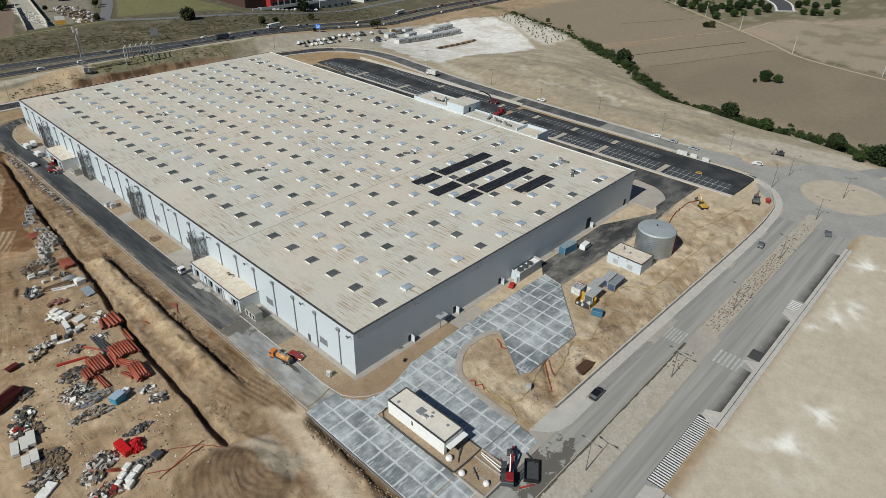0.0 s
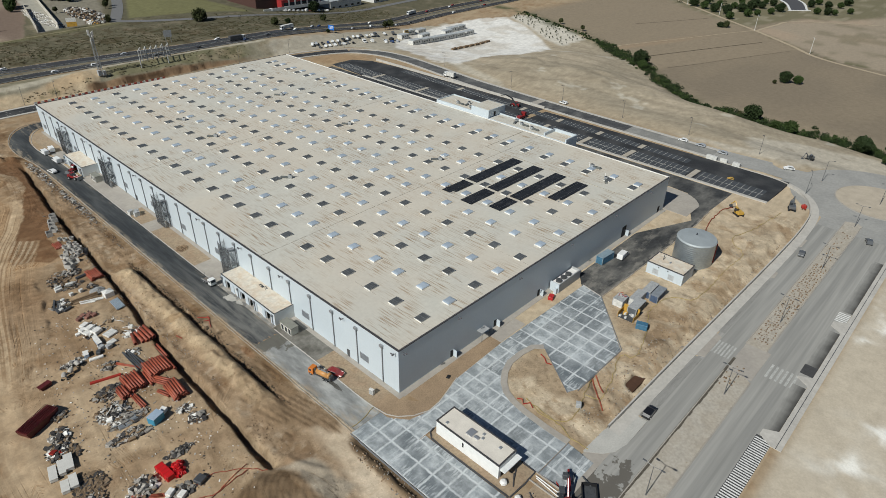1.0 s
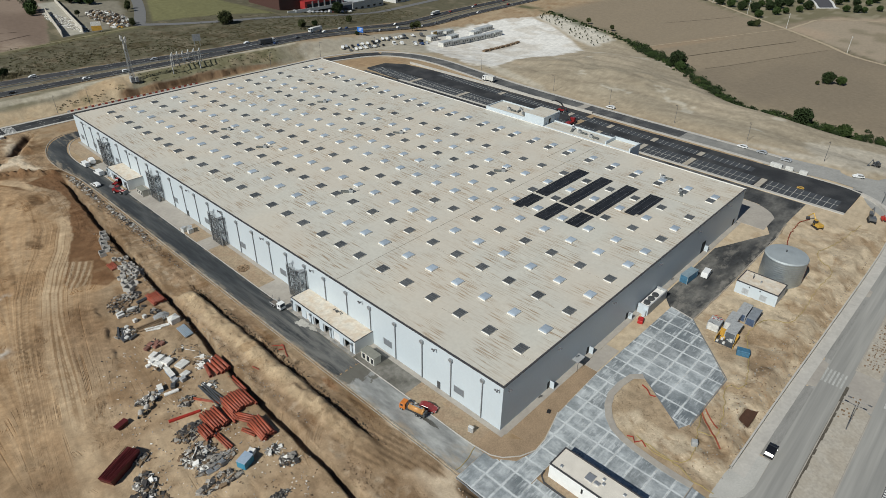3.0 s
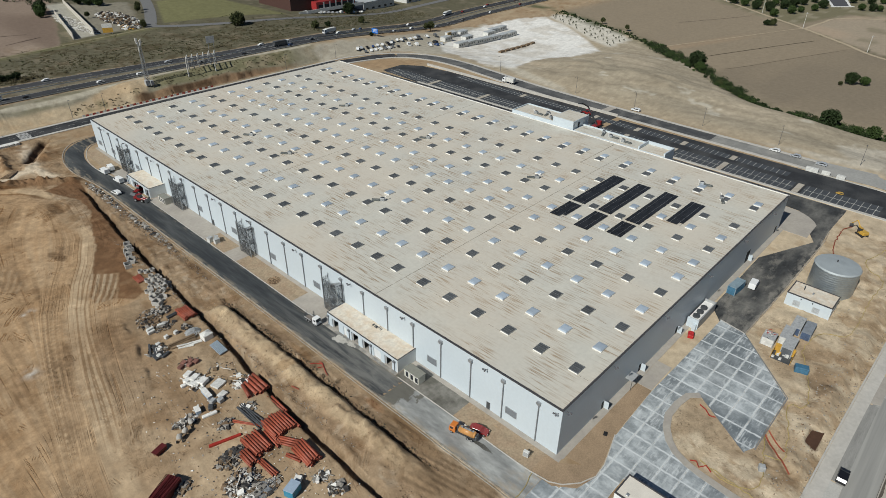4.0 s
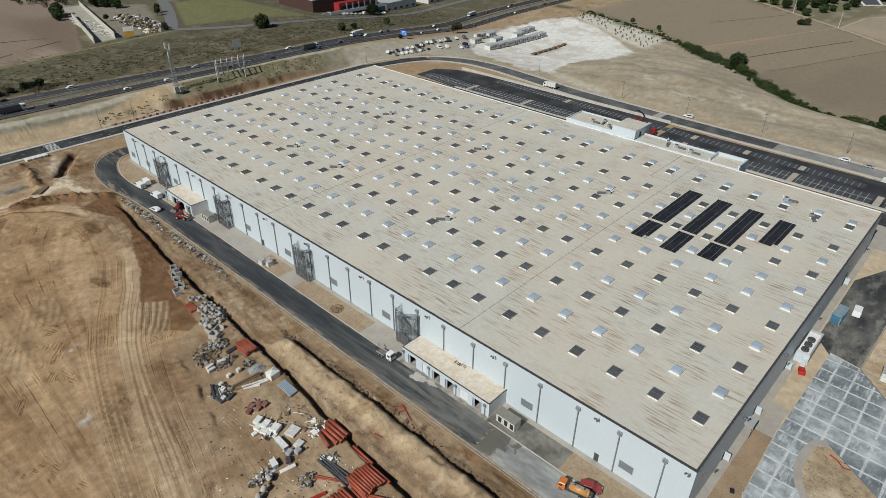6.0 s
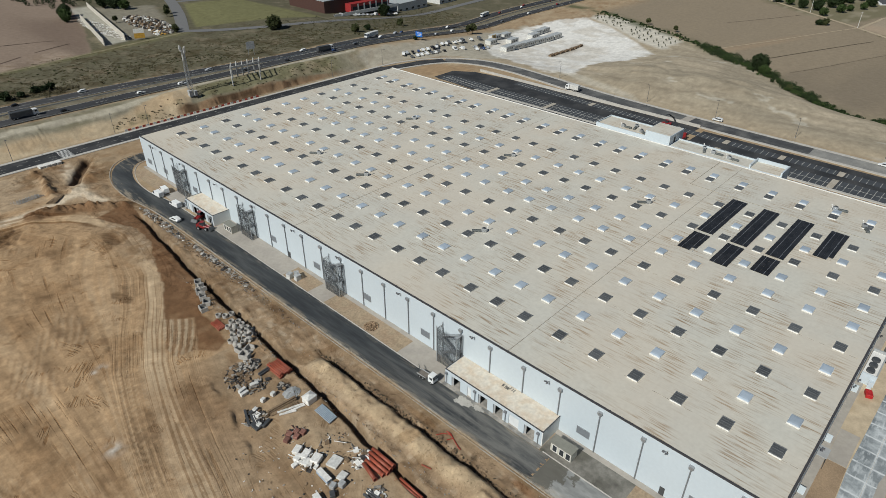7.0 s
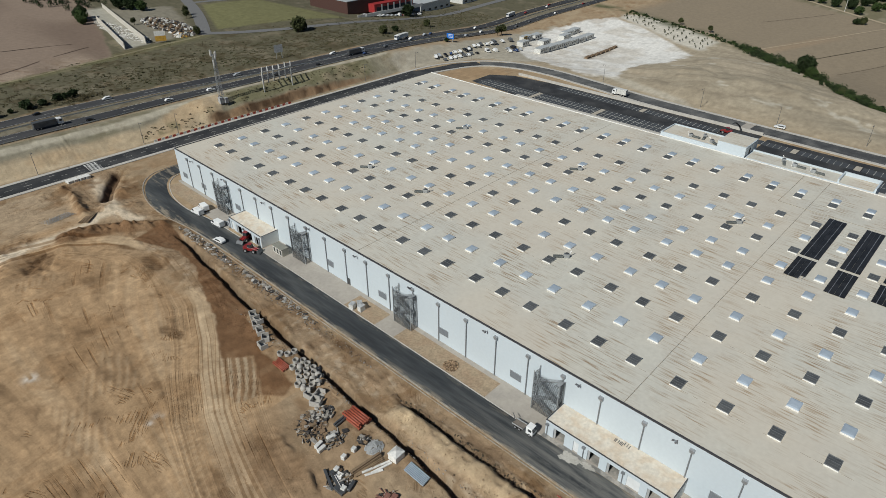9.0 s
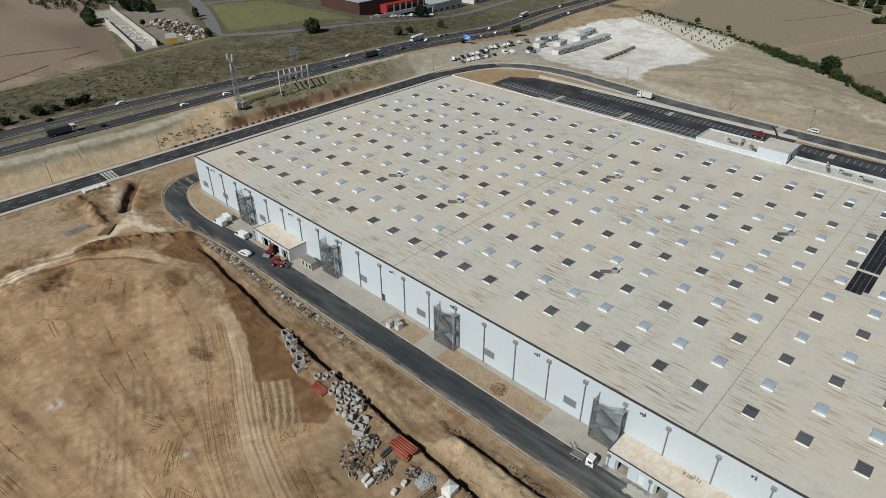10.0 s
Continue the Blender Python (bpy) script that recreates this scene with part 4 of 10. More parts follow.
# the edge track: long parallel wheel lines close to the field's rim
rim = gn.nodes.new("ShaderNodeMapRange")
rim.inputs[1].default_value, rim.inputs[2].default_value, rim.inputs[3].default_value, rim.inputs[4].default_value = 4.2, 5.6, 1.0, 0.0
gn.links.new(fl_xyz.outputs[0], rim.inputs[0])
along = gn.nodes.new("ShaderNodeMapRange")
along.inputs[1].default_value, along.inputs[2].default_value = 90.0, 110.0
gn.links.new(fl_xyz.outputs[1], along.inputs[0])
rim_w = gmath("MULTIPLY", rim.outputs[0], along.outputs[0])
wheel_d = gmath("MULTIPLY", rim_w, gnoise(FLOW, 0, (1.0, 0.006, 1), 0.54, 0.58, 2, 0.6, 0.0))
wheel_p = gmath("MULTIPLY", rim_w, gnoise(FLOW, 0, (0.9, 0.005, 7), 0.5, 0.4, 2, 0.6, 0.0))
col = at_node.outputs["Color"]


def gtone(a, w, lo, hi):
    """Scale colour a by lo..hi as w goes from 0 to 1."""
    r_ = gn.nodes.new("ShaderNodeMapRange")
    r_.inputs[3].default_value, r_.inputs[4].default_value = lo, hi
    gn.links.new(w, r_.inputs[0])
    v_ = gn.nodes.new("ShaderNodeVectorMath")
    v_.operation = "SCALE"
    gn.links.new(a, v_.inputs[0])
    gn.links.new(r_.outputs[0], v_.inputs["Scale"])
    return v_.outputs[0]


cloudy = gnoise(POS, 8, (0.5, 0.5, 1), 0.28, 0.72, 10, 0.72, 0.3)
scraped = gnoise(FLOW, 1, (0.34, 0.02, 1), 0.28, 0.72, 8, 0.66, 0.1)
keep_d = gn.nodes.new("ShaderNodeMix")
keep_d.inputs[2].default_value = 0.5
gn.links.new(driven, keep_d.inputs[0])
gn.links.new(scraped, keep_d.inputs[3])
rough_d = gn.nodes.new("ShaderNodeMix")
rough_d.inputs[2].default_value = 0.5
gn.links.new(gmath("MAXIMUM", driven, worn), rough_d.inputs[0])
gn.links.new(cloudy, rough_d.inputs[3])
col = gtone(col, keep_d.outputs[0], 0.82, 1.16)
col = gtone(col, rough_d.outputs[0], 0.84, 1.12)
col = gtone(col, cloudy, 0.93, 1.05)
col = gmix(gmath("MULTIPLY", driven, ruts), col, (0.78, 0.7, 0.62))
col = gmix(gmath("MULTIPLY", driven, thin), col, (0.74, 0.67, 0.6))
col = gmix(gmath("MULTIPLY", driven, pale), col, (1.16, 1.19, 1.22))
col = gmix(gmath("MULTIPLY", driven, wheel_d), col, (0.62, 0.55, 0.48))
col = gmix(gmath("MULTIPLY", driven, wheel_p), col, (1.12, 1.14, 1.16))
col = gmix(gmath("MULTIPLY", driven, teeth_m), col, (0.72, 0.64, 0.56))
col = gmix(gmath("MULTIPLY", gmath("MAXIMUM", worn, gmath("MULTIPLY", driven, 0.5)), stained_p), col, (0.72, 0.65, 0.58))
col = gmix(gmath("MULTIPLY", worn, crumb), col, (0.72, 0.68, 0.64))
col = gmix(gmath("MULTIPLY", worn, specks), col, (0.6, 0.58, 0.56))
col = gmix(gmath("MULTIPLY", worn, bright), col, (1.35, 1.38, 1.42))
gn.links.new(col, sc.inputs[0])
bump_g = [n for n in gn.nodes if n.bl_idname == "ShaderNodeBump"][0]
bump_g.inputs["Distance"].default_value = 0.14
old_h = bump_g.inputs["Height"].links[0].from_socket
cut_h = gmath("ADD", gmath("MULTIPLY", driven, gmath("ADD", gmath("ADD", ruts, thin), teeth_m)), gmath("MULTIPLY", worn, gmath("ADD", crumb, specks)))
gn.links.new(gmath("SUBTRACT", gmath("MULTIPLY", old_h, gmath("ADD", 0.12, gmath("MULTIPLY", worn, 0.5))), gmath("MULTIPLY", cut_h, 0.5)), bump_g.inputs["Height"])
me.materials.append(GROUND)
tagged(new("ground", me), "bare tan earth, sand and dry grass round the building site", "ground", kind="structure")


# ---- roads and paving ----
def paving(name, bm, material, label, category="road"):
    return single(name, bm, material, label, category, kind="structure")


bm = B()
strip(bm, [(-10.7, 39), (-10.7, 120), (-11, 190), (-13.2, 212), (-11.2, 229), (-3.5, 241.5), (12, 244)], 7.2, 0.06, 3)
for k in range(24):
    y0 = 38.95 - 0.5 * abs(math.sin(k * 1.7)) - 0.7 * abs(math.sin(k * 0.6 + 0.4))
    sheet(bm, rect(-14.3 + 0.3 * k, y0, -14.0 + 0.3 * k, 39.0), 0.063)
YARDROAD = mat("dusty_asphalt", (0.034, 0.039, 0.043), 0.9, vary=0.25, scale=0.3, fine=1.8, bump=0.15, tint=(0.062, 0.066, 0.066), stretch=(1, 0.12, 1))


def soil_over(m_, parts, tint):
    """Lays dust of that colour over a material: each part is a noise's stretch and range, then where it lies along x or y."""
    t_ = m_.node_tree
    base = t_.nodes["Principled BSDF"].inputs["Base Color"]
    pos = t_.nodes.new("ShaderNodeNewGeometry").outputs["Position"]
    xyz = t_.nodes.new("ShaderNodeSeparateXYZ")
    t_.links.new(pos, xyz.inputs[0])
    for stretch, lo, hi, most, ax, ramp in parts:
        mp_, nz_, cut_, on_, mul_, mix_ = (t_.nodes.new("ShaderNode" + k) for k in ("Mapping", "TexNoise", "MapRange", "MapRange", "Math", "Mix"))
        mp_.inputs["Scale"].default_value = stretch
        nz_.inputs["Scale"].default_value, nz_.inputs["Detail"].default_value, nz_.inputs["Roughness"].default_value = 1.0, 8, 0.65
        cut_.inputs[1].default_value, cut_.inputs[2].default_value, cut_.inputs[4].default_value = lo, hi, most
        on_.inputs[1].default_value, on_.inputs[2].default_value = ramp
        mul_.operation, mix_.data_type = "MULTIPLY", "RGBA"
        mix_.inputs[7].default_value = (*tint, 1)
        t_.links.new(pos, mp_.inputs[0])
        t_.links.new(mp_.outputs[0], nz_.inputs["Vector"])
        t_.links.new(nz_.outputs[0], cut_.inputs[0])
        t_.links.new(xyz.outputs[ax], on_.inputs[0])
        t_.links.new(cut_.outputs[0], mul_.inputs[0])
        t_.links.new(on_.outputs[0], mul_.inputs[1])
        t_.links.new(mul_.outputs[0], mix_.inputs[0])
        t_.links.new(base.links[0].from_socket, mix_.inputs[6])
        t_.links.new(mix_.outputs[2], base)


soil_over(YARDROAD, (((0.8, 0.07, 1), 0.4, 0.62, 0.75, 1, (92, 62)), ((0.35, 0.25, 1), 0.5, 0.66, 0.6, 1, (75, 45))), (0.175, 0.172, 0.158))
soil_over(YARDROAD, (((0.9, 0.16, 1), 0.46, 0.6, 0.75, 0, (-12.9, -14.2)), ((0.9, 0.16, 1), 0.5, 0.64, 0.6, 0, (-8.4, -7.1))), (0.3, 0.255, 0.19))
paving("yard_road", bm, YARDROAD, "worn dark asphalt service road along the white facade")
bm = sheet(B(), rect(-14.2, -1.2, -7.0, 38), 0.06)
LANE = mat("patchy_grey_concrete", (0.225, 0.23, 0.222), 0.85, vary=0.2, scale=0.3, fine=1.4, tint=(0.31, 0.315, 0.3), stretch=(1, 0.35, 1))
lt = LANE.node_tree
geo_l, sep_l, wet_n, wet_a, wet_r, wet_m = (lt.nodes.new("ShaderNode" + k) for k in ("NewGeometry", "SeparateXYZ", "TexNoise", "Math", "MapRange", "Mix"))
wet_n.inputs["Scale"].default_value, wet_n.inputs["Detail"].default_value, wet_n.inputs["Roughness"].default_value = 0.28, 8, 0.62
wet_a.operation = "MULTIPLY_ADD"
wet_a.inputs[1].default_value = 22.0
wet_r.inputs[1].default_value, wet_r.inputs[2].default_value, wet_r.inputs[4].default_value = 43.6, 44.6, 0.85
wet_m.data_type = "RGBA"
wet_m.inputs[7].default_value = (0.095, 0.088, 0.07, 1)
lt.links.new(geo_l.outputs["Position"], sep_l.inputs[0])
lt.links.new(geo_l.outputs["Position"], wet_n.inputs["Vector"])
lt.links.new(wet_n.outputs[0], wet_a.inputs[0])
lt.links.new(sep_l.outputs[1], wet_a.inputs[2])
lt.links.new(wet_a.outputs[0], wet_r.inputs[0])
lt.links.new(wet_r.outputs[0], wet_m.inputs[0])
lane_p = lt.nodes["Principled BSDF"]
lt.links.new(lane_p.inputs["Base Color"].links[0].from_socket, wet_m.inputs[6])
lt.links.new(wet_m.outputs[2], lane_p.inputs["Base Color"])
soil_over(LANE, (((0.7, 0.2, 1), 0.46, 0.6, 0.85, 0, (-12.4, -14.2)), ((0.5, 0.4, 1), 0.5, 0.64, 0.6, 1, (6, -1))), (0.34, 0.27, 0.185))
paving("yard_path", bm, LANE, "patchy grey concrete lane before the corner", "pavement")
bm = sheet(B(), rect(-7.0, 22.5, -1.3, 40.8), 0.05)
paving("apron", bm, WETCONC, "damp dark concrete apron beside the dock annex", "pavement")
bm = B()
for y0, y1 in ((67.9, 83), (112, 119), (131, 170.5), (188.8, 204)):
    sheet(bm, rect(-7.1, y0, -1.3, y1), 0.05)
paving("apron", bm, CONCRETE, "pale concrete aprons under the stair towers", "pavement")
bm = B()
sheet(bm, rect(-1.3, -1.4, 0.0, 233.5), 0.07)
sheet(bm, rect(0.0, -1.6, 130.2, 0.0), 0.07)
paving("pavement", bm, CONCRETE, "narrow concrete strip along the foot of the walls", "pavement")
bm = B()
for y0, y1 in ((1.5, 22.5), (83, 112), (119, 131), (204, 232)):
    n = int((y1 - y0) / 1.2)
    grid = [[bm.verts.new((x, y0 + (y1 - y0) * j / n, -0.32 + (0.1 * float(noise2(np.float64(x * 1.7), np.float64(y0 + j * 1.2), 2.0, 31)) if 0 < i < 4 and 0 < j < n else -0.02))) for i, x in enumerate((-6.9, -5.5, -4.1, -2.7, -1.3))] for j in range(n + 1)]
    for a, b in zip(grid, grid[1:]):
        for i in range(4):
            bm.faces.new((a[i], a[i + 1], b[i + 1], b[i]))
tagged(single("soil_bed", bm, BED, "bare tan soil beds between facade and service road", "soil"), kind="structure")
bm = sheet(B(), [(1.5, -5.2), (1.0, -1.6), (30.5, -1.6), (30.5, -5.4), (12, -6.0), (6, -7.8), (1, -8.6), (-4, -7.2), (-6.9, -3.4), (-6.9, 1.5), (-1.3, 1.5), (-1.3, -1.5)][::-1], 0.05)
paving("soil_bed", bm, BROWN, "smooth brown soil bed round the building's corner", "soil")
bm = sheet(B(), rect(30.6, -5.3, 41, -1.65), 0.05)
paving("apron", bm, CONCRETE, "pale concrete entrance apron on the shaded side", "pavement")


WETMUD = mat("damp_patch", (0.085, 0.082, 0.072), 0.55, vary=0.3, scale=0.6, fine=3)
for k, (x, y, rx, ry) in enumerate(((-8.8, 12.6, 0.5, 3.0),)):
    pts = [(x + rx * (0.65 + 0.55 * random.random()) * math.cos(a / 26 * 6.283), y + ry * (0.65 + 0.55 * random.random()) * math.sin(a / 26 * 6.283)) for a in range(26)]
    paving("wet_stain", sheet(B(), pts, 0.064 + 0.0015 * k), WETMUD, "dark damp patch on the concrete lane", "stain")
DUST = mat("pale_dust", (0.4, 0.385, 0.345), 0.95, vary=0.15, scale=0.6, fine=3)
for k, (x, y, rx, ry) in enumerate(((-7.6, 60.5, 1.3, 2.2), (-7.2, 57.0, 0.8, 1.8), (-8.6, 61.8, 0.7, 1.0))):
    pts = [(x + rx * (0.55 + 0.6 * random.random()) * math.cos(a / 26 * 6.283), y + ry * (0.55 + 0.6 * random.random()) * math.sin(a / 26 * 6.283)) for a in range(26)]
    paving("dust_patch", sheet(B(), pts, 0.066 + 0.0015 * k), DUST, "pale dust spilled on the service road", "stain")


def kerb_line(pts, name="kerb", w=0.22, h=0.16, mt=None):
    b = B()
    strip(b, pts, w, h, 3, 1, 0.5)
    return single(name, b, mt or KERB, "pale concrete kerb line edging the paving", "kerb", kind="structure")


OLDKERB = mat("soiled_kerb", (0.33, 0.305, 0.262), 0.95, vary=0.3, fine=1.4, scale=0.25, tint=(0.24, 0.19, 0.135))
kerb_line([(-14.4, -1), (-14.4, 38), (-14.4, 120), (-14.7, 190), (-17.0, 212), (-14.9, 231), (-6.5, 245.3), (10, 248)], w=0.34, mt=OLDKERB)
kerb_line([(-15.0, -1), (-15.0, 40), (-15.1, 120), (-15.4, 188)], w=0.22, h=0.1, mt=OLDKERB)
bm = sheet(B(), rect(-7.0, 40.9, -3.2, 67.9), 0.052)
paving("apron", bm, mat("dusty_grey_apron", (0.2, 0.195, 0.18), 0.9, vary=0.2, scale=0.3, fine=2, tint=(0.33, 0.31, 0.275)), "dusty grey concrete apron before the dock doors", "pavement")
kerb_line([(-7.0, 68), (-7.0, 120), (-7.3, 190), (-9.4, 211), (-7.5, 226), (-1.0, 237.6), (12, 240)])
kerb_line([(-7.0, 40), (-7.0, 20), (-7.0, 1.5), (-5.2, -5), (1, -8.7), (8, -7.5), (13, -6.0)])

# north road and its bend to the east road
NORTH = [(-190, 264.5), (-100, 266.2), (0, 266.5), (120, 266.3), (168, 264.5), (193, 255.5), (204, 237), (206.5, 215), (204, 190), (199, 150), (196.3, 90), (195.5, 30), (194, 0), (192, -24)]
GREYROAD = mat("weathered_asphalt", (0.082, 0.084, 0.084), 0.9, vary=0.2, scale=0.12, fine=2, tint=(0.118, 0.118, 0.113))
PALEROAD = mat("dusty_asphalt_road", (0.2, 0.198, 0.185), 0.9, vary=0.12, scale=0.12, fine=2, tint=(0.25, 0.245, 0.225))
for seg, mt, lab in ((NORTH[:6], ASPHALT, "new two-lane asphalt road bending round the site"), (NORTH[5:10] + [(197.2, 106)], GREYROAD, "weathered grey asphalt road east of the car parks"), ([(197, 102), NORTH[10], (195.8, 50)], mat("bleached_asphalt", (0.062, 0.064, 0.066), 0.9, vary=0.25, scale=0.15, fine=2, tint=(0.1, 0.1, 0.096)), "dark fresh asphalt stretch of the east road"), ([(195.8, 50), (195.5, 30), (195, 8)], PALEROAD, "dusty pale grey end of the east road")):
    paving("road", strip(B(), seg, 8.8, 0.1, 3), mt, lab)
paving("road", strip(B(), [(195, 12), (195.4, 2), (196.5, -10), (198, -22), (200, -34)], 13.5, 0.09, 2, 6), RINGROAD, "bleached grey mouth of the east road at the roundabout")
paving("road_joint", strip(B(), [(197.2, 106), (197, 102)], 8.8, 0.105, 3), CONCRETE, "pale concrete strip across the east road")
for s in (5.35, -5.35):
    bm = strip(B(), NORTH[:12] + [(195, 8)], 1.8, 0.22, 3, 1, 0.5, shift=s)
    paving("pavement", bm, KERB, "pale concrete pavement beside the new road", "pavement")
bm = B()
for x in range(-186, 150, 6):
    strip(bm, [(x, 266.4), (x + 2.6, 266.4)], 0.14, 0.13, 2, 1)
for x in range(-186, 150, 9):
    strip(bm, [(x, 268.9), (x + 2, 268.9)], 0.1, 0.13, 2, 1)
    strip(bm, [(x, 263.9), (x + 2, 263.9)], 0.1, 0.13, 2, 1)
single("lane_marks", bm, DIRTY_PAINT, "worn white dashes on the new road", "road marking", kind="stuff")
crossing = thing("crosswalk", "white zebra bars across the new road", "crosswalk", kind="structure")
for k in range(7):
    bm = B()
    strip(bm, [(-20.5, 262.7 + k * 1.2), (-16.0, 262.7 + k * 1.2)], 0.5, 0.13, 2, 1)
    part("bar", bm, PAINT, crossing)

# motorway
MIDDLE = [(x, (y + float(np.interp(x, *zip(*FAR_LANES)))) / 2) for x, y in NEAR_LANES]
for lanes in (NEAR_LANES, FAR_LANES):
    bm = strip(B(), lanes, 8.8, 0.2, 5, 2)
    paving("motorway", bm, HIGHWAY, "dark worn asphalt carriageway of the motorway")
    bm = B()
    for s in (3.9, -3.9):
        strip(bm, lanes, 0.22, 0.24, 5, 1, shift=s)
    line = spread(lanes, 1.0)
    for k in range(20, len(line) - 8, 17):
        strip(bm, [tuple(line[k]), tuple(line[k + 5])], 0.2, 0.24, 5, 1)
    single("edge_lines", bm, DIRTY_PAINT, "worn white lines of the motorway", "road marking", kind="stuff")
for s in (0.4, -0.4):
    bm = strip(B(), MIDDLE, 0.1, 0.85, 5, 1, 0.3, shift=s)
    single("guard_rail", bm, STEEL, "long steel guard rail on the central reserve", "guard rail", kind="structure")
bm = strip(B(), NEAR_LANES, 0.1, 0.85, 5, 1, 0.3, shift=-5.0)
single("guard_rail", bm, STEEL, "long steel guard rail along the motorway", "guard rail", kind="structure")

# street in the south with its median and roundabout
ot = OLDROAD.node_tree
geo_o, off_o, len_o, noi_o, mad_o, rng_o, mix_o = (ot.nodes.new("ShaderNode" + k) for k in ("NewGeometry", "VectorMath", "VectorMath", "TexNoise", "Math", "MapRange", "Mix"))
off_o.operation, len_o.operation, mad_o.operation, mix_o.data_type = "SUBTRACT", "LENGTH", "MULTIPLY_ADD", "RGBA"
off_o.inputs[1].default_value = (9.5, -46.5, -1.15)
noi_o.inputs["Scale"].default_value, noi_o.inputs["Detail"].default_value, noi_o.inputs["Roughness"].default_value = 0.45, 7, 0.6
mad_o.inputs[1].default_value = -34.0
rng_o.inputs[1].default_value, rng_o.inputs[2].default_value, rng_o.inputs[3].default_value, rng_o.inputs[4].default_value = -10.6, -9.4, 0.9, 0.0
mix_o.inputs[7].default_value = (0.1, 0.09, 0.075, 1)
ot.links.new(geo_o.outputs["Position"], off_o.inputs[0])
ot.links.new(off_o.outputs[0], len_o.inputs[0])
ot.links.new(geo_o.outputs["Position"], noi_o.inputs["Vector"])
ot.links.new(noi_o.outputs[0], mad_o.inputs[0])
ot.links.new(len_o.outputs["Value"], mad_o.inputs[2])
ot.links.new(mad_o.outputs[0], rng_o.inputs[0])
ot.links.new(rng_o.outputs[0], mix_o.inputs[0])
road_p = ot.nodes["Principled BSDF"]
ot.links.new(road_p.inputs["Base Color"].links[0].from_socket, mix_o.inputs[6])
ot.links.new(mix_o.outputs[2], road_p.inputs["Base Color"])
RC = (195.0, -56.0)
bm = B()
sheet(bm, rect(-60, -67.2, 160, -43.6), 0.05, -1.2)
paving("street", bm, OLDROAD, "wide sun-bleached grey street with a median")
ring = arc(RC[0], RC[1], 31, 0, 360, 48)[:-1]
bm = sheet(B(), ring, 0.055, -1.2)
paving("roundabout", bm, RINGROAD, "sun-bleached grey roundabout carriageway")
bm = sheet(B(), [(158, -67.2), (158, -43.6), (172, -43), (182, -34), (188, -20), (202, -20), (206, -34), (200, -60), (180, -75), (170, -69)][::-1], 0.045, -1.2)
paving("roundabout_arm", bm, RINGROAD, "worn grey road widening into the roundabout")
bm = B()
strip(bm, [(205, -85), (235, -150), (290, -240)], 11, 0.1, 6)
strip(bm, [(222, -50), (262, -58), (330, -90)], 9, 0.1, 6)
strip(bm, [(176, -80), (150, -140), (120, -260)], 9, 0.1, 6)
paving("side_street", bm, RINGROAD, "worn grey side streets leaving the roundabout")
bm = sheet(B(), arc(RC[0], RC[1], 15.0, 0, 360, 40)[:-1], 0.2, -1.2)
paving("traffic_island", bm, mat("island_sand", (0.42, 0.365, 0.285), 0.95, vary=0.12, scale=0.3), "round sandy traffic island", "traffic island")
kerb_line(arc(RC[0], RC[1], 15.2, 0, 360, 60), w=0.4, h=0.2, mt=CONCRETE)
MED = mat("median_sand", (0.41, 0.375, 0.315), 0.95, vary=0.16, scale=0.25, fine=1.6, tint=(0.33, 0.295, 0.24))
for x0, x1, ys in ((-60, 62.5, -56.8), (76, 170, -55.6)):
    bm = sheet(B(), [(x0, ys), (x0, -50.6), (x1 - 1, -50.6), (x1, -51.8), (x1, ys + 1.2), (x1 - 1, ys)][::-1], 0.17, -1.2)
    paving("median", bm, MED, "sandy median strip between kerbs", "median")
    for yy in (-50.45, ys - 0.15):
        b = B()
        box(b, x0, yy - 0.12, -1.5, x1 - 0.8, yy + 0.12, -0.98, 0.03)
        single("kerb", b, CONCRETE, "grey concrete kerb along the sandy median", "kerb", kind="structure")
bm = sheet(B(), rect(62.5, -56.8, 76, -50.6), 0.15, -1.2)
paving("median_slab", bm, CONCRETE, "pale paved crossing place in the median", "pavement")
bm = B()
sheet(bm, rect(-60, -43.6, 25, -38.2), 0.1, -1.2)
paving("pavement", bm, CONCRETE, "broad pale concrete pavement at the site gate", "pavement")
SITE_EDGE = [(25, -41.3), (54, -41.6), (86, -42.2), (131, -42.9), (154, -42.5), (168, -40.7), (178.5, -36), (185.5, -28.5), (188.6, -20), (189.2, -8), (189.4, 8)]
bm = B()
line = spread(SITE_EDGE, 3)
rows = []
for i, q in enumerate(line):
    d = line[min(i + 1, len(line) - 1)] - line[max(i - 1, 0)]
    d = d / np.linalg.norm(d)
    rows.append([bm.verts.new((q[0] - d[1] * o, q[1] + d[0] * o, z)) for o, z in ((-1.35, -1.5), (-1.35, -1.03), (1.35, -1.03), (1.35, -1.5))])
for a, b in zip(rows, rows[1:]):
    for k in range(3):
        bm.faces.new((a[k], a[k + 1], b[k + 1], b[k]))
paving("pavement", bm, KERB, "pale pavement along the street", "pavement")
bm = B()
rows = []
for i, q in enumerate(line):
    d = line[min(i + 1, len(line) - 1)] - line[max(i - 1, 0)]
    d = d / np.linalg.norm(d)
    rows.append([bm.verts.new((q[0] - d[1] * o, q[1] + d[0] * o, z)) for o, z in ((1.4, -1.4), (1.4, -0.1), (1.75, -0.1), (1.75, -1.4))])
for a, b in zip(rows, rows[1:]):
    for k in range(3):
        bm.faces.new((a[k], a[k + 1], b[k + 1], b[k]))
single("boundary_wall", bm, KERB, "low pale concrete boundary wall of the site", "wall", kind="structure")
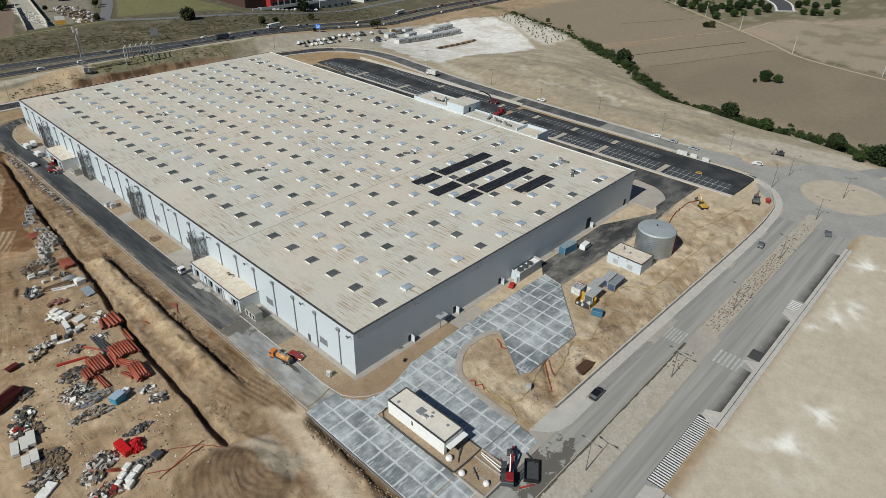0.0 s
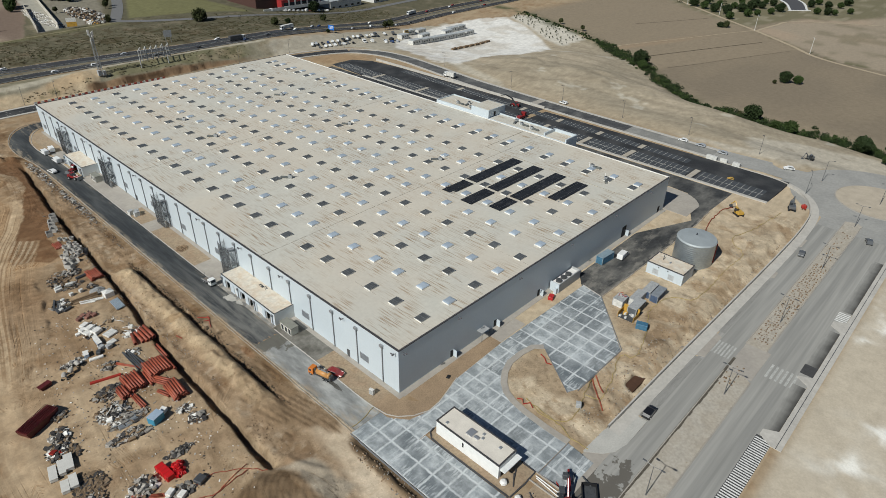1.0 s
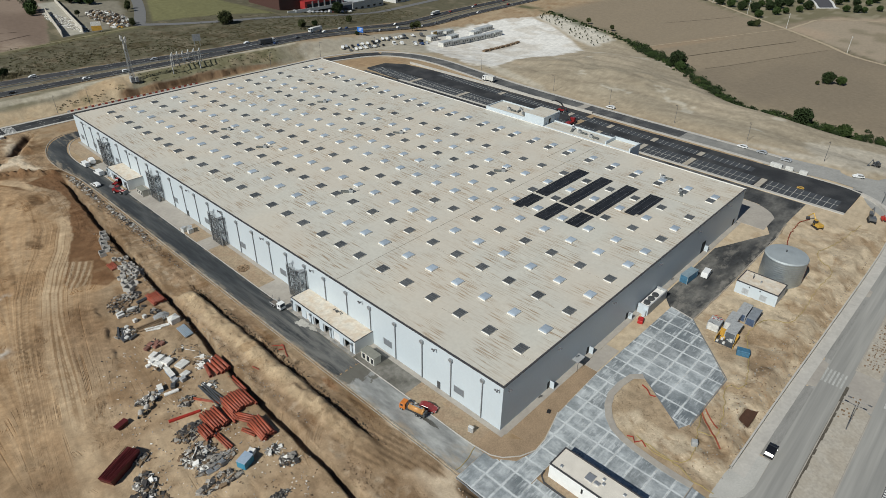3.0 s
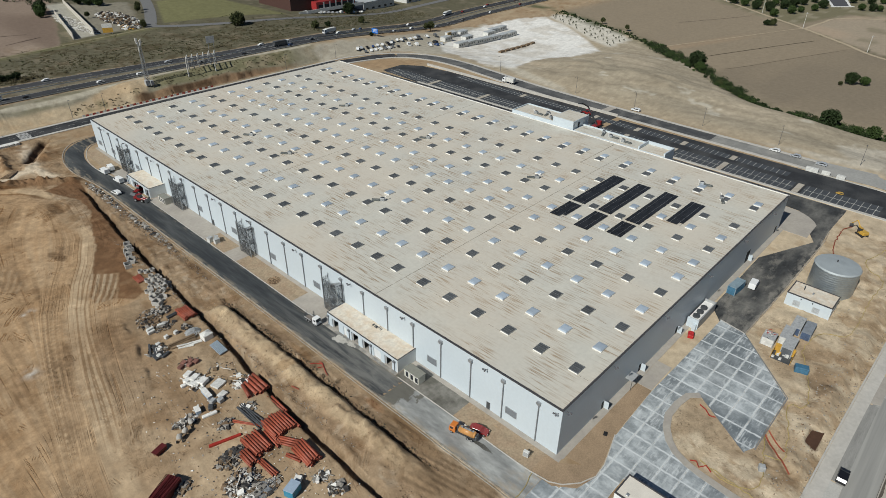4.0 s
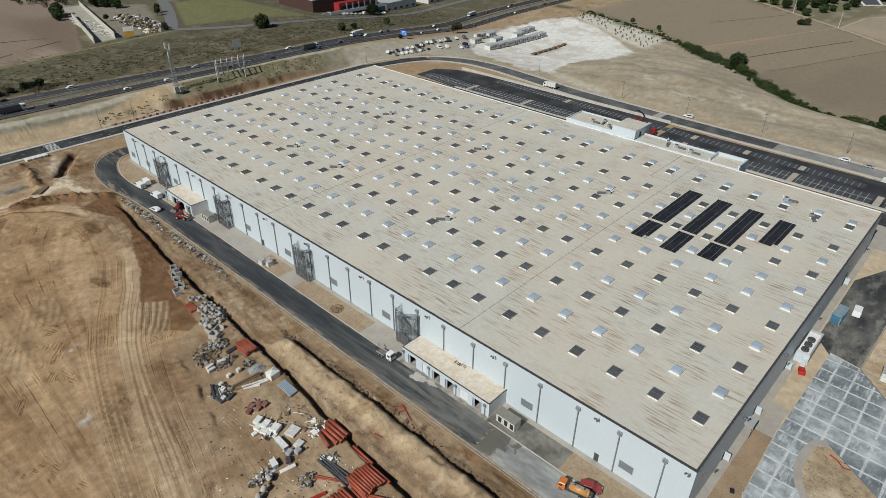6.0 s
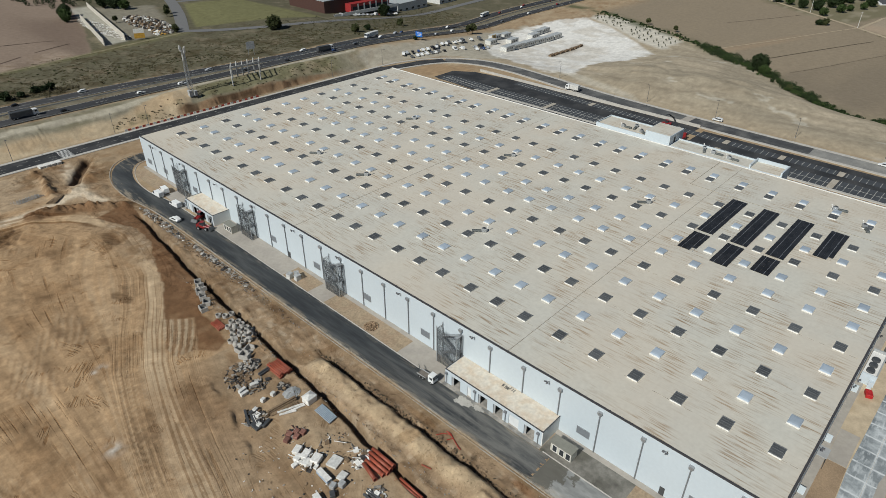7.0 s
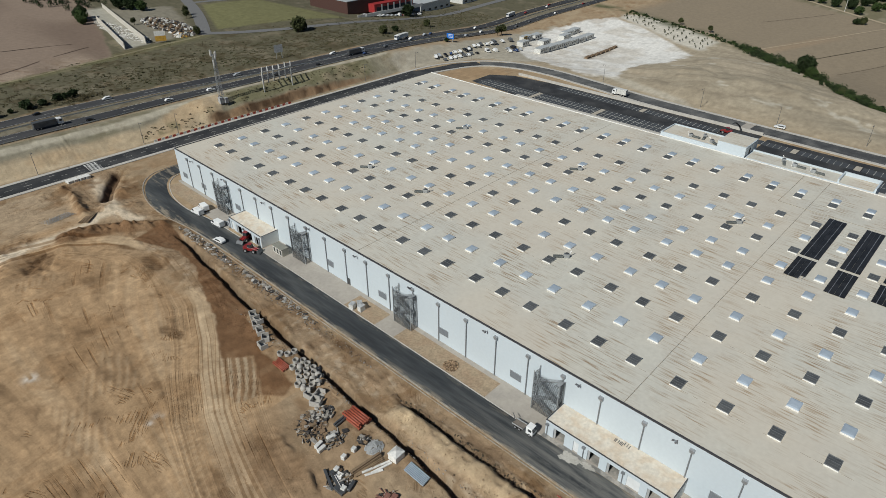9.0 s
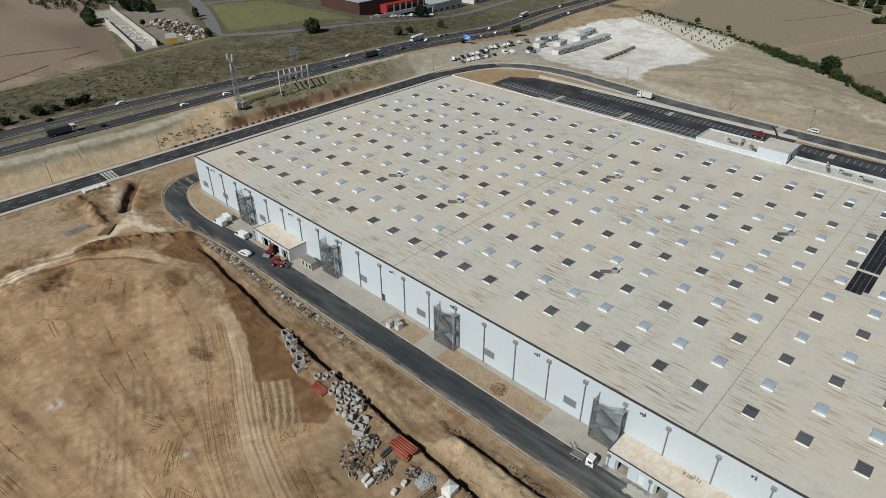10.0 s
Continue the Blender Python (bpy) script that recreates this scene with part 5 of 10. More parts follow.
for x0, x1 in ((25, 33), (62, 75), (112, 118), (138, 146)):
    bm = sheet(B(), [(x0, -42.55), (x1, -42.55), (x1 - 1.2, -45.0), (x0 + 1.2, -45.0)][::-1], 0.16, -1.2)
    paving("pavement", bm, CONCRETE, "pavement bulge between the parking bays", "pavement")
for x0, x1 in ((33.5, 62), (76, 111)):
    bm = sheet(B(), rect(x0, -44.9, x1, -42.65), 0.062, -1.2)
    paving("parking_lane", bm, mat("dark_bay_asphalt", (0.245, 0.24, 0.222), 0.9, vary=0.15, stretch=(0.1, 1, 1)), "darker asphalt lane of kerbside parking")
bm = sheet(B(), rect(45, -69.4, 152, -67.25), 0.17, -1.2)
paving("pavement", bm, KERB, "pale pavement by the sandy lot", "pavement")
bm = sheet(B(), rect(-60, -69.4, 21.5, -67.25), 0.17, -1.2)
paving("pavement", bm, KERB, "pale pavement by the sandy lot", "pavement")
for x0, x1 in ((9, 22), (45, 50.5), (70, 74), (98, 104)):
    bm = sheet(B(), [(x0, -67.3), (x0 + 2, -64.3), (x1 - 1.5, -64.3), (x1, -67.3)], 0.16, -1.2)
    paving("pavement", bm, KERB, "pavement bulge at the crossing", "pavement")
def swept_bay():
    """Asphalt dark with damp silt at the kerb, bleached towards the lane."""
    m = mat("silted_bay_asphalt", (0.29, 0.285, 0.262), 0.9, vary=0.12, scale=0.5, fine=2, stretch=(0.1, 1, 1))
    t = m.node_tree
    g = t.nodes.new("ShaderNodeNewGeometry")
    q = t.nodes.new("ShaderNodeSeparateXYZ")
    t.links.new(g.outputs["Position"], q.inputs[0])
    nz = t.nodes.new("ShaderNodeTexNoise")
    nz.inputs["Scale"].default_value, nz.inputs["Detail"].default_value = 0.35, 4
    t.links.new(g.outputs["Position"], nz.inputs["Vector"])
    a = t.nodes.new("ShaderNodeMath")
    a.operation = "MULTIPLY_ADD"
    a.inputs[1].default_value = 1.6
    t.links.new(nz.outputs[0], a.inputs[0])
    t.links.new(q.outputs[1], a.inputs[2])
    r = t.nodes.new("ShaderNodeMapRange")
    r.inputs[1].default_value, r.inputs[2].default_value, r.inputs[3].default_value, r.inputs[4].default_value = -66.3, -63.6, 1.0, 0.0
    t.links.new(a.outputs[0], r.inputs[0])
    mx = t.nodes.new("ShaderNodeMix")
    mx.data_type = "RGBA"
    p = t.nodes["Principled BSDF"]
    t.links.new(r.outputs[0], mx.inputs[0])
    t.links.new(p.inputs["Base Color"].links[0].from_socket, mx.inputs[6])
    mx.inputs[7].default_value = (0.062, 0.06, 0.055, 1)
    t.links.new(mx.outputs[2], p.inputs["Base Color"])
    return m


SILT = swept_bay()
for x0, x1 in ((46.8, 69), (75, 97.5), (109.5, 146)):
    bm = sheet(B(), rect(x0, -67.22, x1, -64.3), 0.062, -1.2)
    paving("parking_lane", bm, SILT, "kerbside parking lane dark with silt at the kerb")
paving("parking_lane", sheet(B(), rect(74.2, -67.2, 78.6, -64.2), 0.066, -1.2), mat("fresh_black_patch", (0.055, 0.055, 0.055), 0.9, vary=0.2), "square black asphalt patch in the parking lane")
for x0, x1 in ((-60, 21.5), (45, 152)):
    paving("pavement_joint", strip(B(), [(x0, -68.25), (x1, -68.25)], 0.14, 0.185, 2, 1), DARKSTEEL, "dark open joint along the pavement", "joint")


def bars(label, x0, x1, y0, y1, n, along="x", mt=PAINT, duty=0.5):
    z = thing("crosswalk", label, "crosswalk", kind="structure")
    for k in range(n):
        b = B()
        if along == "x":
            s = (x1 - x0) / n
            box(b, x0 + k * s, y0, -1.2, x0 + k * s + s * duty, y1, -1.142)
        else:
            s = (y1 - y0) / n
            box(b, x0, y0 + k * s, -1.2, x1, y0 + k * s + s * duty, -1.142)
        part("bar", b, mt, z)


paving("crossing_ground", sheet(B(), rect(22.0, -67.22, 46.6, -63.8), 0.054, -1.2), mat("crossing_asphalt", (0.06, 0.06, 0.06), 0.9, vary=0.2), "dark asphalt under the zebra bars")
FAINT = mat("faint_road_paint", (0.385, 0.385, 0.36), 0.85, vary=0.2, fine=4)
bars("long row of fresh white zebra bars beside the lot", 22.3, 46.3, -67.2, -63.9, 33)
bars("worn zebra bars over the street's lane", 66.5, 72.5, -49.6, -44.6, 6, "y", FAINT)
bars("worn zebra bars over the street's far lane", 66.5, 72.5, -64.6, -57.8, 6, "y", FAINT)
bars("short white zebra at the pavement edge", 103.5, 109, -67.1, -64.2, 6)

bm = sheet(B(), [(15.2, -38.4), (33, -40.4), (33, -44.9), (24, -45.0), (20.5, -44.2), (18.2, -42.6)], 0.165, -1.2)
paving("pavement", bm, mat("pale_new_concrete", (0.42, 0.41, 0.375), 0.85, vary=0.1, scale=0.3, fine=3), "pale rounded pavement at the gate corner", "pavement")
# dark blocks along the median's north edge stand in for the kerb's shadow line
KERBSHADE = mat("kerb_shade_dark", (0.09, 0.078, 0.06), 0.85, vary=0.3, fine=3)
bm = B()
x = -10.0
while x < 66:
    w = 0.25 + 0.3 * random.random()
    box(bm, x, -50.55 - w, -1.2, x + 1.4 + random.random(), -50.3, -1.02 + 0.03 * random.random())
    x += 1.1 + 0.4 * random.random()
single("kerb_spoil", bm, KERBSHADE, "dark strip drawn as the median kerb's shadow", "soil", kind="stuff")
# east car parks
PARK = ((163.5, -25.5, 187.5, 92.0), (141, 95, 190.0, 205))
for x0, y0, x1, y1 in PARK:
    paving("car_park", sheet(B(), rect(x0, y0, x1, y1), 0.05, -0.4), ASPHALT, "black asphalt car park with white bays", "car park")
paving("car_park", sheet(B(), [(161.7, 205.1), (190, 205.1), (187.5, 226), (180, 237), (164.5, 236.5)], 0.05), ASPHALT, "rounded end of the black asphalt car park", "car park")
STAINED = mat("stained_asphalt", (0.04, 0.042, 0.043), 0.9, vary=0.3, scale=0.14, fine=1.2, bump=0.15, tint=(0.1, 0.098, 0.09), stretch=(0.5, 1, 1))
soil_over(STAINED, (((0.16, 0.3, 1), 0.5, 0.64, 0.6, 0, (150, 100)), ((0.3, 0.8, 1), 0.44, 0.58, 0.8, 1, (-11.5, -13.4))), (0.25, 0.235, 0.205))
paving("east_lane", sheet(B(), [(133, 233), (133, 8), (150, 8), (149, -1), (129, -11.5), (107, -2), (72, -2.2), (67, -6.2), (66.3, -13), (92, -13.6), (128, -13.8), (140, -13), (161, -13.2), (161.5, 233)][::-1], 0.04), STAINED, "black asphalt lane behind the building")
kerb_line([(66.4, -13.2), (92, -13.8), (128, -14.0), (140, -13.2)], w=0.3, mt=OLDKERB)
b = B()
box(b, 161.7, -25.5, -0.5, 163.3, 205, -0.17, 0.03)
single("kerb", b, KERB, "broad pale kerb between lane and car park", "kerb", kind="structure")
paving("pavement", sheet(B(), arc(136, 3, 13, -65, 80, 16) + [(130.4, 16), (130.4, -9)], 0.12), CONCRETE, "pale rounded pavement at the building's east corner", "pavement")
b = B()
box(b, 190.2, 95, -0.6, 190.7, 225, 0.9)
single("retaining_wall", b, KERB, "pale concrete retaining wall above the car park", "wall", kind="structure")

# ---- the warehouse ----
W, L, H, G0 = 130.2, 233.1, 12.1, -0.4
warehouse = thing("warehouse", "huge white low warehouse with a pale flat roof", "warehouse")
for nm, x0, y0, x1, y1 in (("wall", 0, 0, 0.25, L), ("wall", W - 0.25, 0, W, L), ("wall", 0.25, 0, W - 0.25, 0.25), ("wall", 0.25, L - 0.25, W - 0.25, L)):
    part(nm, box(B(), x0, y0, G0 - 0.3, x1, y1, H), WHITE, warehouse)
for x0, y0, x1, y1 in ((-0.1, -0.1, 0.32, L + 0.1), (W - 0.32, -0.1, W + 0.1, L + 0.1), (0.32, -0.1, W - 0.32, 0.3), (0.32, L - 0.3, W - 0.32, L + 0.1)):
    part("coping", box(B(), x0, y0, H - 0.12, x1, y1, H + 0.07), COPING if x0 < 1 else CURB, warehouse, "thin dark metal coping")

ROOF = mat("pale_roof_membrane", (0.545, 0.529, 0.462), 0.75, vary=0.06, scale=0.06, fine=1.2, tint=(0.5, 0.485, 0.427))
rn = ROOF.node_tree
n, l = rn.nodes, rn.links
pos = n.new("ShaderNodeNewGeometry")


def chain(scl, size, lo, hi, detail=3):
    mp = n.new("ShaderNodeMapping")
    mp.inputs["Scale"].default_value = scl
    l.new(pos.outputs["Position"], mp.inputs["Vector"])
    t = n.new("ShaderNodeTexNoise")
    t.inputs["Scale"].default_value, t.inputs["Detail"].default_value = size, detail
    l.new(mp.outputs[0], t.inputs["Vector"])
    r = n.new("ShaderNodeMapRange")
    r.inputs[1].default_value, r.inputs[2].default_value = lo, hi
    l.new(t.outputs[0], r.inputs[0])
    return r.outputs[0]


def times(a, b):
    m = n.new("ShaderNodeMath")
    m.operation = "MULTIPLY"
    for k, v in enumerate((a, b)):
        if isinstance(v, float):
            m.inputs[k].default_value = v
        else:
            l.new(v, m.inputs[k])
    return m.outputs[0]


streaks = times(times(chain((2.6, 0.16, 1), 1.0, 0.5, 0.66), chain((0.07, 0.11, 1), 1.0, 0.39, 0.61)), 0.95)
fade = times(chain((0.035, 0.03, 1), 1.0, 0.4, 0.6), 0.3)
pb = n["Principled BSDF"]
old = pb.inputs["Base Color"].links[0].from_socket
m1 = n.new("ShaderNodeMix")
m1.data_type = "RGBA"
l.new(streaks, m1.inputs[0])
l.new(old, m1.inputs[6])
m1.inputs[7].default_value = (0.27, 0.19, 0.115, 1)
m2 = n.new("ShaderNodeMix")
m2.data_type = "RGBA"
l.new(fade, m2.inputs[0])
l.new(m1.outputs[2], m2.inputs[6])
m2.inputs[7].default_value = (0.6, 0.5, 0.38, 1)
l.new(m2.outputs[2], pb.inputs["Base Color"])

# roof in sheets, each running the building's width between expansion joints, with a hardly visible fall from the ridge
for y0, y1 in ((0.3, 55.6), (55.68, 133.2), (133.28, L - 0.3)):
    bm = B()
    prof = [(0.32, H - 0.15), (W * 0.49, H + 0.1), (W - 0.32, H - 0.1), (W - 0.32, H - 0.5), (0.32, H - 0.5)]
    side_prism(bm, prof, y0, y1)
    part("roof", bm, ROOF, warehouse, "pale roof membrane with rusty streaks")


def roof_z(x):
    return H - 0.15 + 0.25 * x / (W * 0.49) if x < W * 0.49 else H + 0.1 - 0.2 * (x - W * 0.49) / (W * 0.51)


SEAM = mat("roof_seam", (0.3, 0.27, 0.22), 0.8, vary=0.25, fine=2)
bm = B()
for x in (12.1, 31.1, 50.0, 78.4, 96.8):
    y = 1.0
    while y < L - 4:
        if random.random() < 0.75:
            box(bm, x - 1.3 - 0.035, y, roof_z(x) - 0.05, x - 1.3 + 0.035, y + 0.9 + random.random(), roof_z(x) + 0.035)
        y += 1.6 + random.random()
tagged(part("seam", bm, SEAM, warehouse, "thin broken dark sealing seams"), kind="stuff")
for x0, y0, x1, y1 in ((1, 63.3, 105, 63.4), (105, 63.3, 129, 63.42), (105, 0.6, 105.1, 63.3)):
    if x0 < 2:
        continue
    part("seam", box(B(), x0, y0, roof_z((x0 + x1) / 2) - 0.1, x1, y1, roof_z((x0 + x1) / 2) + 0.1), SEAM, warehouse)
for y0 in (55.6, 133.2):
    bm = B()
    for k in range(40):
        xa = 1 + k * 3.2
        box(bm, xa, y0 - 0.05, roof_z(xa) - 0.05, xa + 2.2, y0 + 0.1, roof_z(xa + 1) + 0.04)
    part("seam", bm, SEAM, warehouse, "dark joint across the roof")

# roof lights: grey smoke vents and opal domes in alternating rows
bm = B()
box(bm, -1.22, -1.02, -0.2, 1.22, 1.02, 0.34)
curb_mesh = to_mesh("curb", bm, CURB)
bm = B()
side_prism(bm, [(-1.2, 0.36), (0, 0.47), (1.2, 0.36), (1.2, 0.31), (-1.2, 0.31)], -1.0, 1.0)
vent_mesh = to_mesh("flap", bm, VENT)
bm = B()
for y0, y1, x0, x1 in ((-1.03, -0.93, -1.23, 1.23), (0.93, 1.03, -1.23, 1.23), (-0.93, 0.93, -1.23, -1.1), (-0.93, 0.93, 1.1, 1.23), (-0.93, 0.93, -0.03, 0.03)):
    box(bm, x0, y0, 0.3, x1, y1, 0.44 if abs(x0) > 0.5 else 0.5)
for k in (1, 3):
    box(bm, -1.1 + k * 0.55 - 0.012, -0.93, 0.38, -1.1 + k * 0.55 + 0.012, 0.93, 0.44)
box(bm, -1.1, -0.012, 0.4, -0.03, 0.012, 0.42)
rim_mesh = to_mesh("frame", bm, mat("vent_frame_metal", (0.2, 0.21, 0.215), 0.5, 0.3, vary=0.12))
bm = B()
ring_prev = None
for k, (sx, sy, z) in enumerate(((1.2, 1.0, 0.33), (1.15, 0.95, 0.44), (0.95, 0.75, 0.55), (0.5, 0.38, 0.61))):
    r = [bm.verts.new((a * sx, b * sy, z)) for a, b in ((-1, -0.9), (-0.9, -1), (0.9, -1), (1, -0.9), (1, 0.9), (0.9, 1), (-0.9, 1), (-1, 0.9))]
    if ring_prev:
        for i in range(8):
            bm.faces.new((ring_prev[i], ring_prev[(i + 1) % 8], r[(i + 1) % 8], r[i]))
    ring_prev = r
bm.faces.new(ring_prev)
dome_mesh = to_mesh("dome", bm, DOME)
ROWX = ((12.1, 0), (21.5, 1), (31.1, 0), (40.5, 1), (50.0, 0), (59.6, 1), (68.9, 1), (78.4, 0), (87.2, 1), (96.8, 0), (112.4, 0), (116.2, 1))
ROWY = [4.8 + 9.14 * k for k in range(6)] + [60.0 + 25.9 * j + 8.2 * i for j in range(7) for i in range(3) if not (j == 6 and i == 2)]
for x, light in ROWX:
    for y in ROWY:
        m = Matrix.Translation((x, y, roof_z(x))) @ Matrix.Diagonal((1.16, 1.12, 1.0, 1.0))
        c = part("skylight" if light else "smoke_vent", curb_mesh, None, warehouse, "", m)
        if light:
            part("dome", dome_mesh, None, c)
        else:
            part("flap", vent_mesh, None, c)
            part("frame", rim_mesh, None, c)

# downpipes with hopper heads on the sunny facade
bm = B()
rod(bm, (-0.16, 0, G0), (-0.16, 0, 10.5), 0.13, seg=8)
pipe_mesh = to_mesh("downpipe", bm, PIPE)
bm = B()
box(bm, -0.62, -0.45, 10.45, -0.02, 0.45, 11.0)
box(bm, -0.5, -0.33, 10.15, -0.02, 0.33, 10.45)
hop_mesh = to_mesh("hopper", bm, mat("zinc_hopper", (0.34, 0.35, 0.36), 0.4, 0.5, vary=0.15))
PIPES = [5.4 + 9.07 * k for k in range(7)] + [59.8 + 8.65 * k for k in range(1, 20)]
for y in PIPES:
    p = part("downpipe", pipe_mesh, None, warehouse, "grey downpipe with a boxy hopper head", Matrix.Translation((0, y, 0)))
    part("hopper", hop_mesh, None, p)

# louvred openings
bm = B()
box(bm, -0.06, -1.45, 0, 0.02, 1.45, 1.9)
back_mesh = to_mesh("backing", bm, BLACK)
bm = B()
for k in range(10):
    z = 0.08 + k * 0.185
    side_prism(bm, [(-0.1, z), (-0.06, z + 0.15), (-0.04, z + 0.15), (-0.08, z)], -1.42, 1.42)
slat_mesh = to_mesh("louvre_grille", bm, mat("grey_louvre", (0.17, 0.185, 0.2), 0.5, 0.2, vary=0.1))
bm = B()
for a in ((-1.5, 0, -1.42, 1.9), (1.42, 0, 1.5, 1.9), (-1.42, 0, 1.42, 0.07), (-1.42, 1.83, 1.42, 1.9)):
    box(bm, -0.12, a[0], a[1], 0.0, a[2], a[3])
fr_mesh = to_mesh("frame", bm, STEEL)
for y in (12, 35.5, 80, 101.5, 123.2, 145, 193.2, 215.4, 228.5):
    w_ = part("louvre_window", back_mesh, None, warehouse, "grey louvred ventilation opening", Matrix.Translation((0, y, 2.1)))
    part("louvre_grille", slat_mesh, None, w_)
    part("frame", fr_mesh, None, w_)
# small door and cameras on brackets
for y in (18.2, 118, 137):
    d = part("door", box(B(), -0.05, y - 0.5, G0, 0.02, y + 0.5, 1.75), DARKSTEEL, warehouse, "narrow dark escape door")
bm = B()
rod(bm, (0, 0, 0), (-0.9, 0, 0.12), 0.05, seg=6)
rod(bm, (-0.3, 0, 0.03), (-0.75, 0.55, 0.1), 0.045, seg=6)
box(bm, -1.15, -0.16, -0.02, -0.75, 0.16, 0.25)
box(bm, -0.95, 0.45, -0.02, -0.65, 0.8, 0.22)
br_mesh = to_mesh("bracket", bm, mat("dark_lamp_metal", (0.16, 0.16, 0.17), 0.5, 0.3, vary=0.1))
for y in (0.9, 19, 44.5, 64.5, 88.3, 112, 132.5, 153.2, 175.8, 199.3, 220):
    part("bracket", br_mesh, None, warehouse, "floodlight pair on a short bracket", Matrix.Translation((0, y, 11.0)))
for x in (1.5, 19.5, 43.5, 68, 93, 116):
    part("bracket", br_mesh, None, warehouse, "floodlight pair on a short bracket", Matrix.Translation((x, 0, 11.0)) @ pose(0, 0, 0, 0, 0, 90))
# doors on the shaded wall
for x0, x1, z1 in ((100.3, 103.0, 3.6), (125.6, 127, 2.0), (53.4, 54.6, 1.8), (17.2, 18.2, 1.7), (34.0, 35.1, 1.8)):
    part("door", box(B(), x0, -0.06, G0, x1, 0.02, z1), BLACK, warehouse, "open dark doorway")
for x0 in (18.2, 35.1, 54.6, 103.0):
    part("door_leaf", box(B(), x0, -1.2, G0, x0 + 0.07, -0.06, 1.75), WHITE, warehouse, "white door leaf standing open")

# ---- dock annexes on the sunny side ----
CREAM = mat("dusty_cream_roof", (0.63, 0.58, 0.49), 0.85, vary=0.12, scale=0.5, fine=1.6, tint=(0.52, 0.44, 0.34))
GREYPAN = mat("grey_panel", (0.33, 0.34, 0.34), 0.6, vary=0.08)
ROLLER = mat("roller_shutter", (0.62, 0.64, 0.64), 0.5, vary=0.06)


# paler than the other annex walls: bounced light put into the end wall's colour
ANNEXW = mat("annex_end_brightened", (0.7, 0.7, 0.67), 0.7, vary=0.06, scale=0.4)


def annex(y0, y1, doors):
    a = thing("dock_annex", "low white loading-dock annex with a dusty cream roof", "annex", group="dock annexes")
    x0, zt = -6.0, 3.55
    part("side_wall", box(B(), x0, y0, G0, -0.05, y0 + 0.2, zt), ANNEXW, a, "pale end wall")
    part("side_wall", box(B(), x0, y1 - 0.2, G0, -0.05, y1, zt), WHITE, a)
    edges = [y0 + 0.2] + [e for d in doors for e in (d[0], d[1])] + [y1 - 0.2]
    for k in range(0, len(edges), 2):
        part("front_pier", box(B(), x0, edges[k], G0, x0 + 0.2, edges[k + 1], zt), WHITE, a)
    for d0, d1, state in doors:
        part("lintel", box(B(), x0, d0, 2.5, x0 + 0.2, d1, zt), WHITE, a)
        part("threshold", box(B(), x0 - 0.1, d0, G0, x0 + 0.3, d1, G0 + 0.12), CONCRETE, a)
        if state:
            part("roller_door", box(B(), x0 + 0.22, d0 - 0.1, G0, x0 + 0.3, d1 + 0.1, 2.55), ROLLER, a, "closed pale roller door")
        else:
            part("half_leaf", box(B(), x0 + 0.24, d0 + (d1 - d0) * 0.82, G0, x0 + 0.32, d1 + 0.1, 2.55), GREYPAN, a, "grey half-open leaf")
    part("floor", box(B(), x0 + 0.3, y0 + 0.2, G0, -0.05, y1 - 0.2, G0 + 0.05), BLACK, a)
    part("roof", box(B(), x0 + 0.15, y0 + 0.15, zt - 0.2, -0.02, y1 - 0.15, zt - 0.04), CREAM, a, "dusty cream membrane roof")
    for q in ((x0 - 0.06, y0 - 0.06, x0 + 0.16, y1 + 0.06), (x0 + 0.16, y0 - 0.06, -0.02, y0 + 0.14), (x0 + 0.16, y1 - 0.14, -0.02, y1 + 0.06)):
        part("coping", box(B(), q[0], q[1], zt - 0.04, q[2], q[3], zt + 0.08), COPING, a, "dark coping strip")
    for y in np.arange(y0 + 1.0, y1, 8.4):
        b = B()
        rod(b, (x0 - 0.14, y, G0), (x0 - 0.14, y, 2.5), 0.1, seg=6)
        box(b, x0 - 0.5, y - 0.32, 2.5, x0 - 0.02, y + 0.32, 2.9)
        part("downpipe", b, PIPE, a)
    return a


annex(41.0, 67.7, ((43.0, 45.6, 0), (47.0, 49.6, 1), (51.2, 53.8, 0), (55.4, 58.0, 0), (60.0, 61.2, 1), (63.2, 65.8, 0)))
annex(170.7, 188.8, ((172.4, 174.4, 0), (176, 179.0, 0), (181.6, 184.6, 0), (186, 187.6, 1)))
b = B()
for k in range(9):
    x, y = -1.5 + 0.8 * random.random(), 52 + 3.5 * random.random()
    box(b, x - 0.4, y - 0.06, 3.5, x + 0.4, y + 0.06, 3.58 + 0.1 * random.random())
single("scrap_pile", b, DARKSTEEL, "loose dark metal scraps on the annex roof", "scrap", kind="stuff")


# ---- caged stair towers ----
TREAD = to_mesh("tread", box(B(), -0.43, -0.15, 0, 0.43, 0.15, 0.05), STEEL)


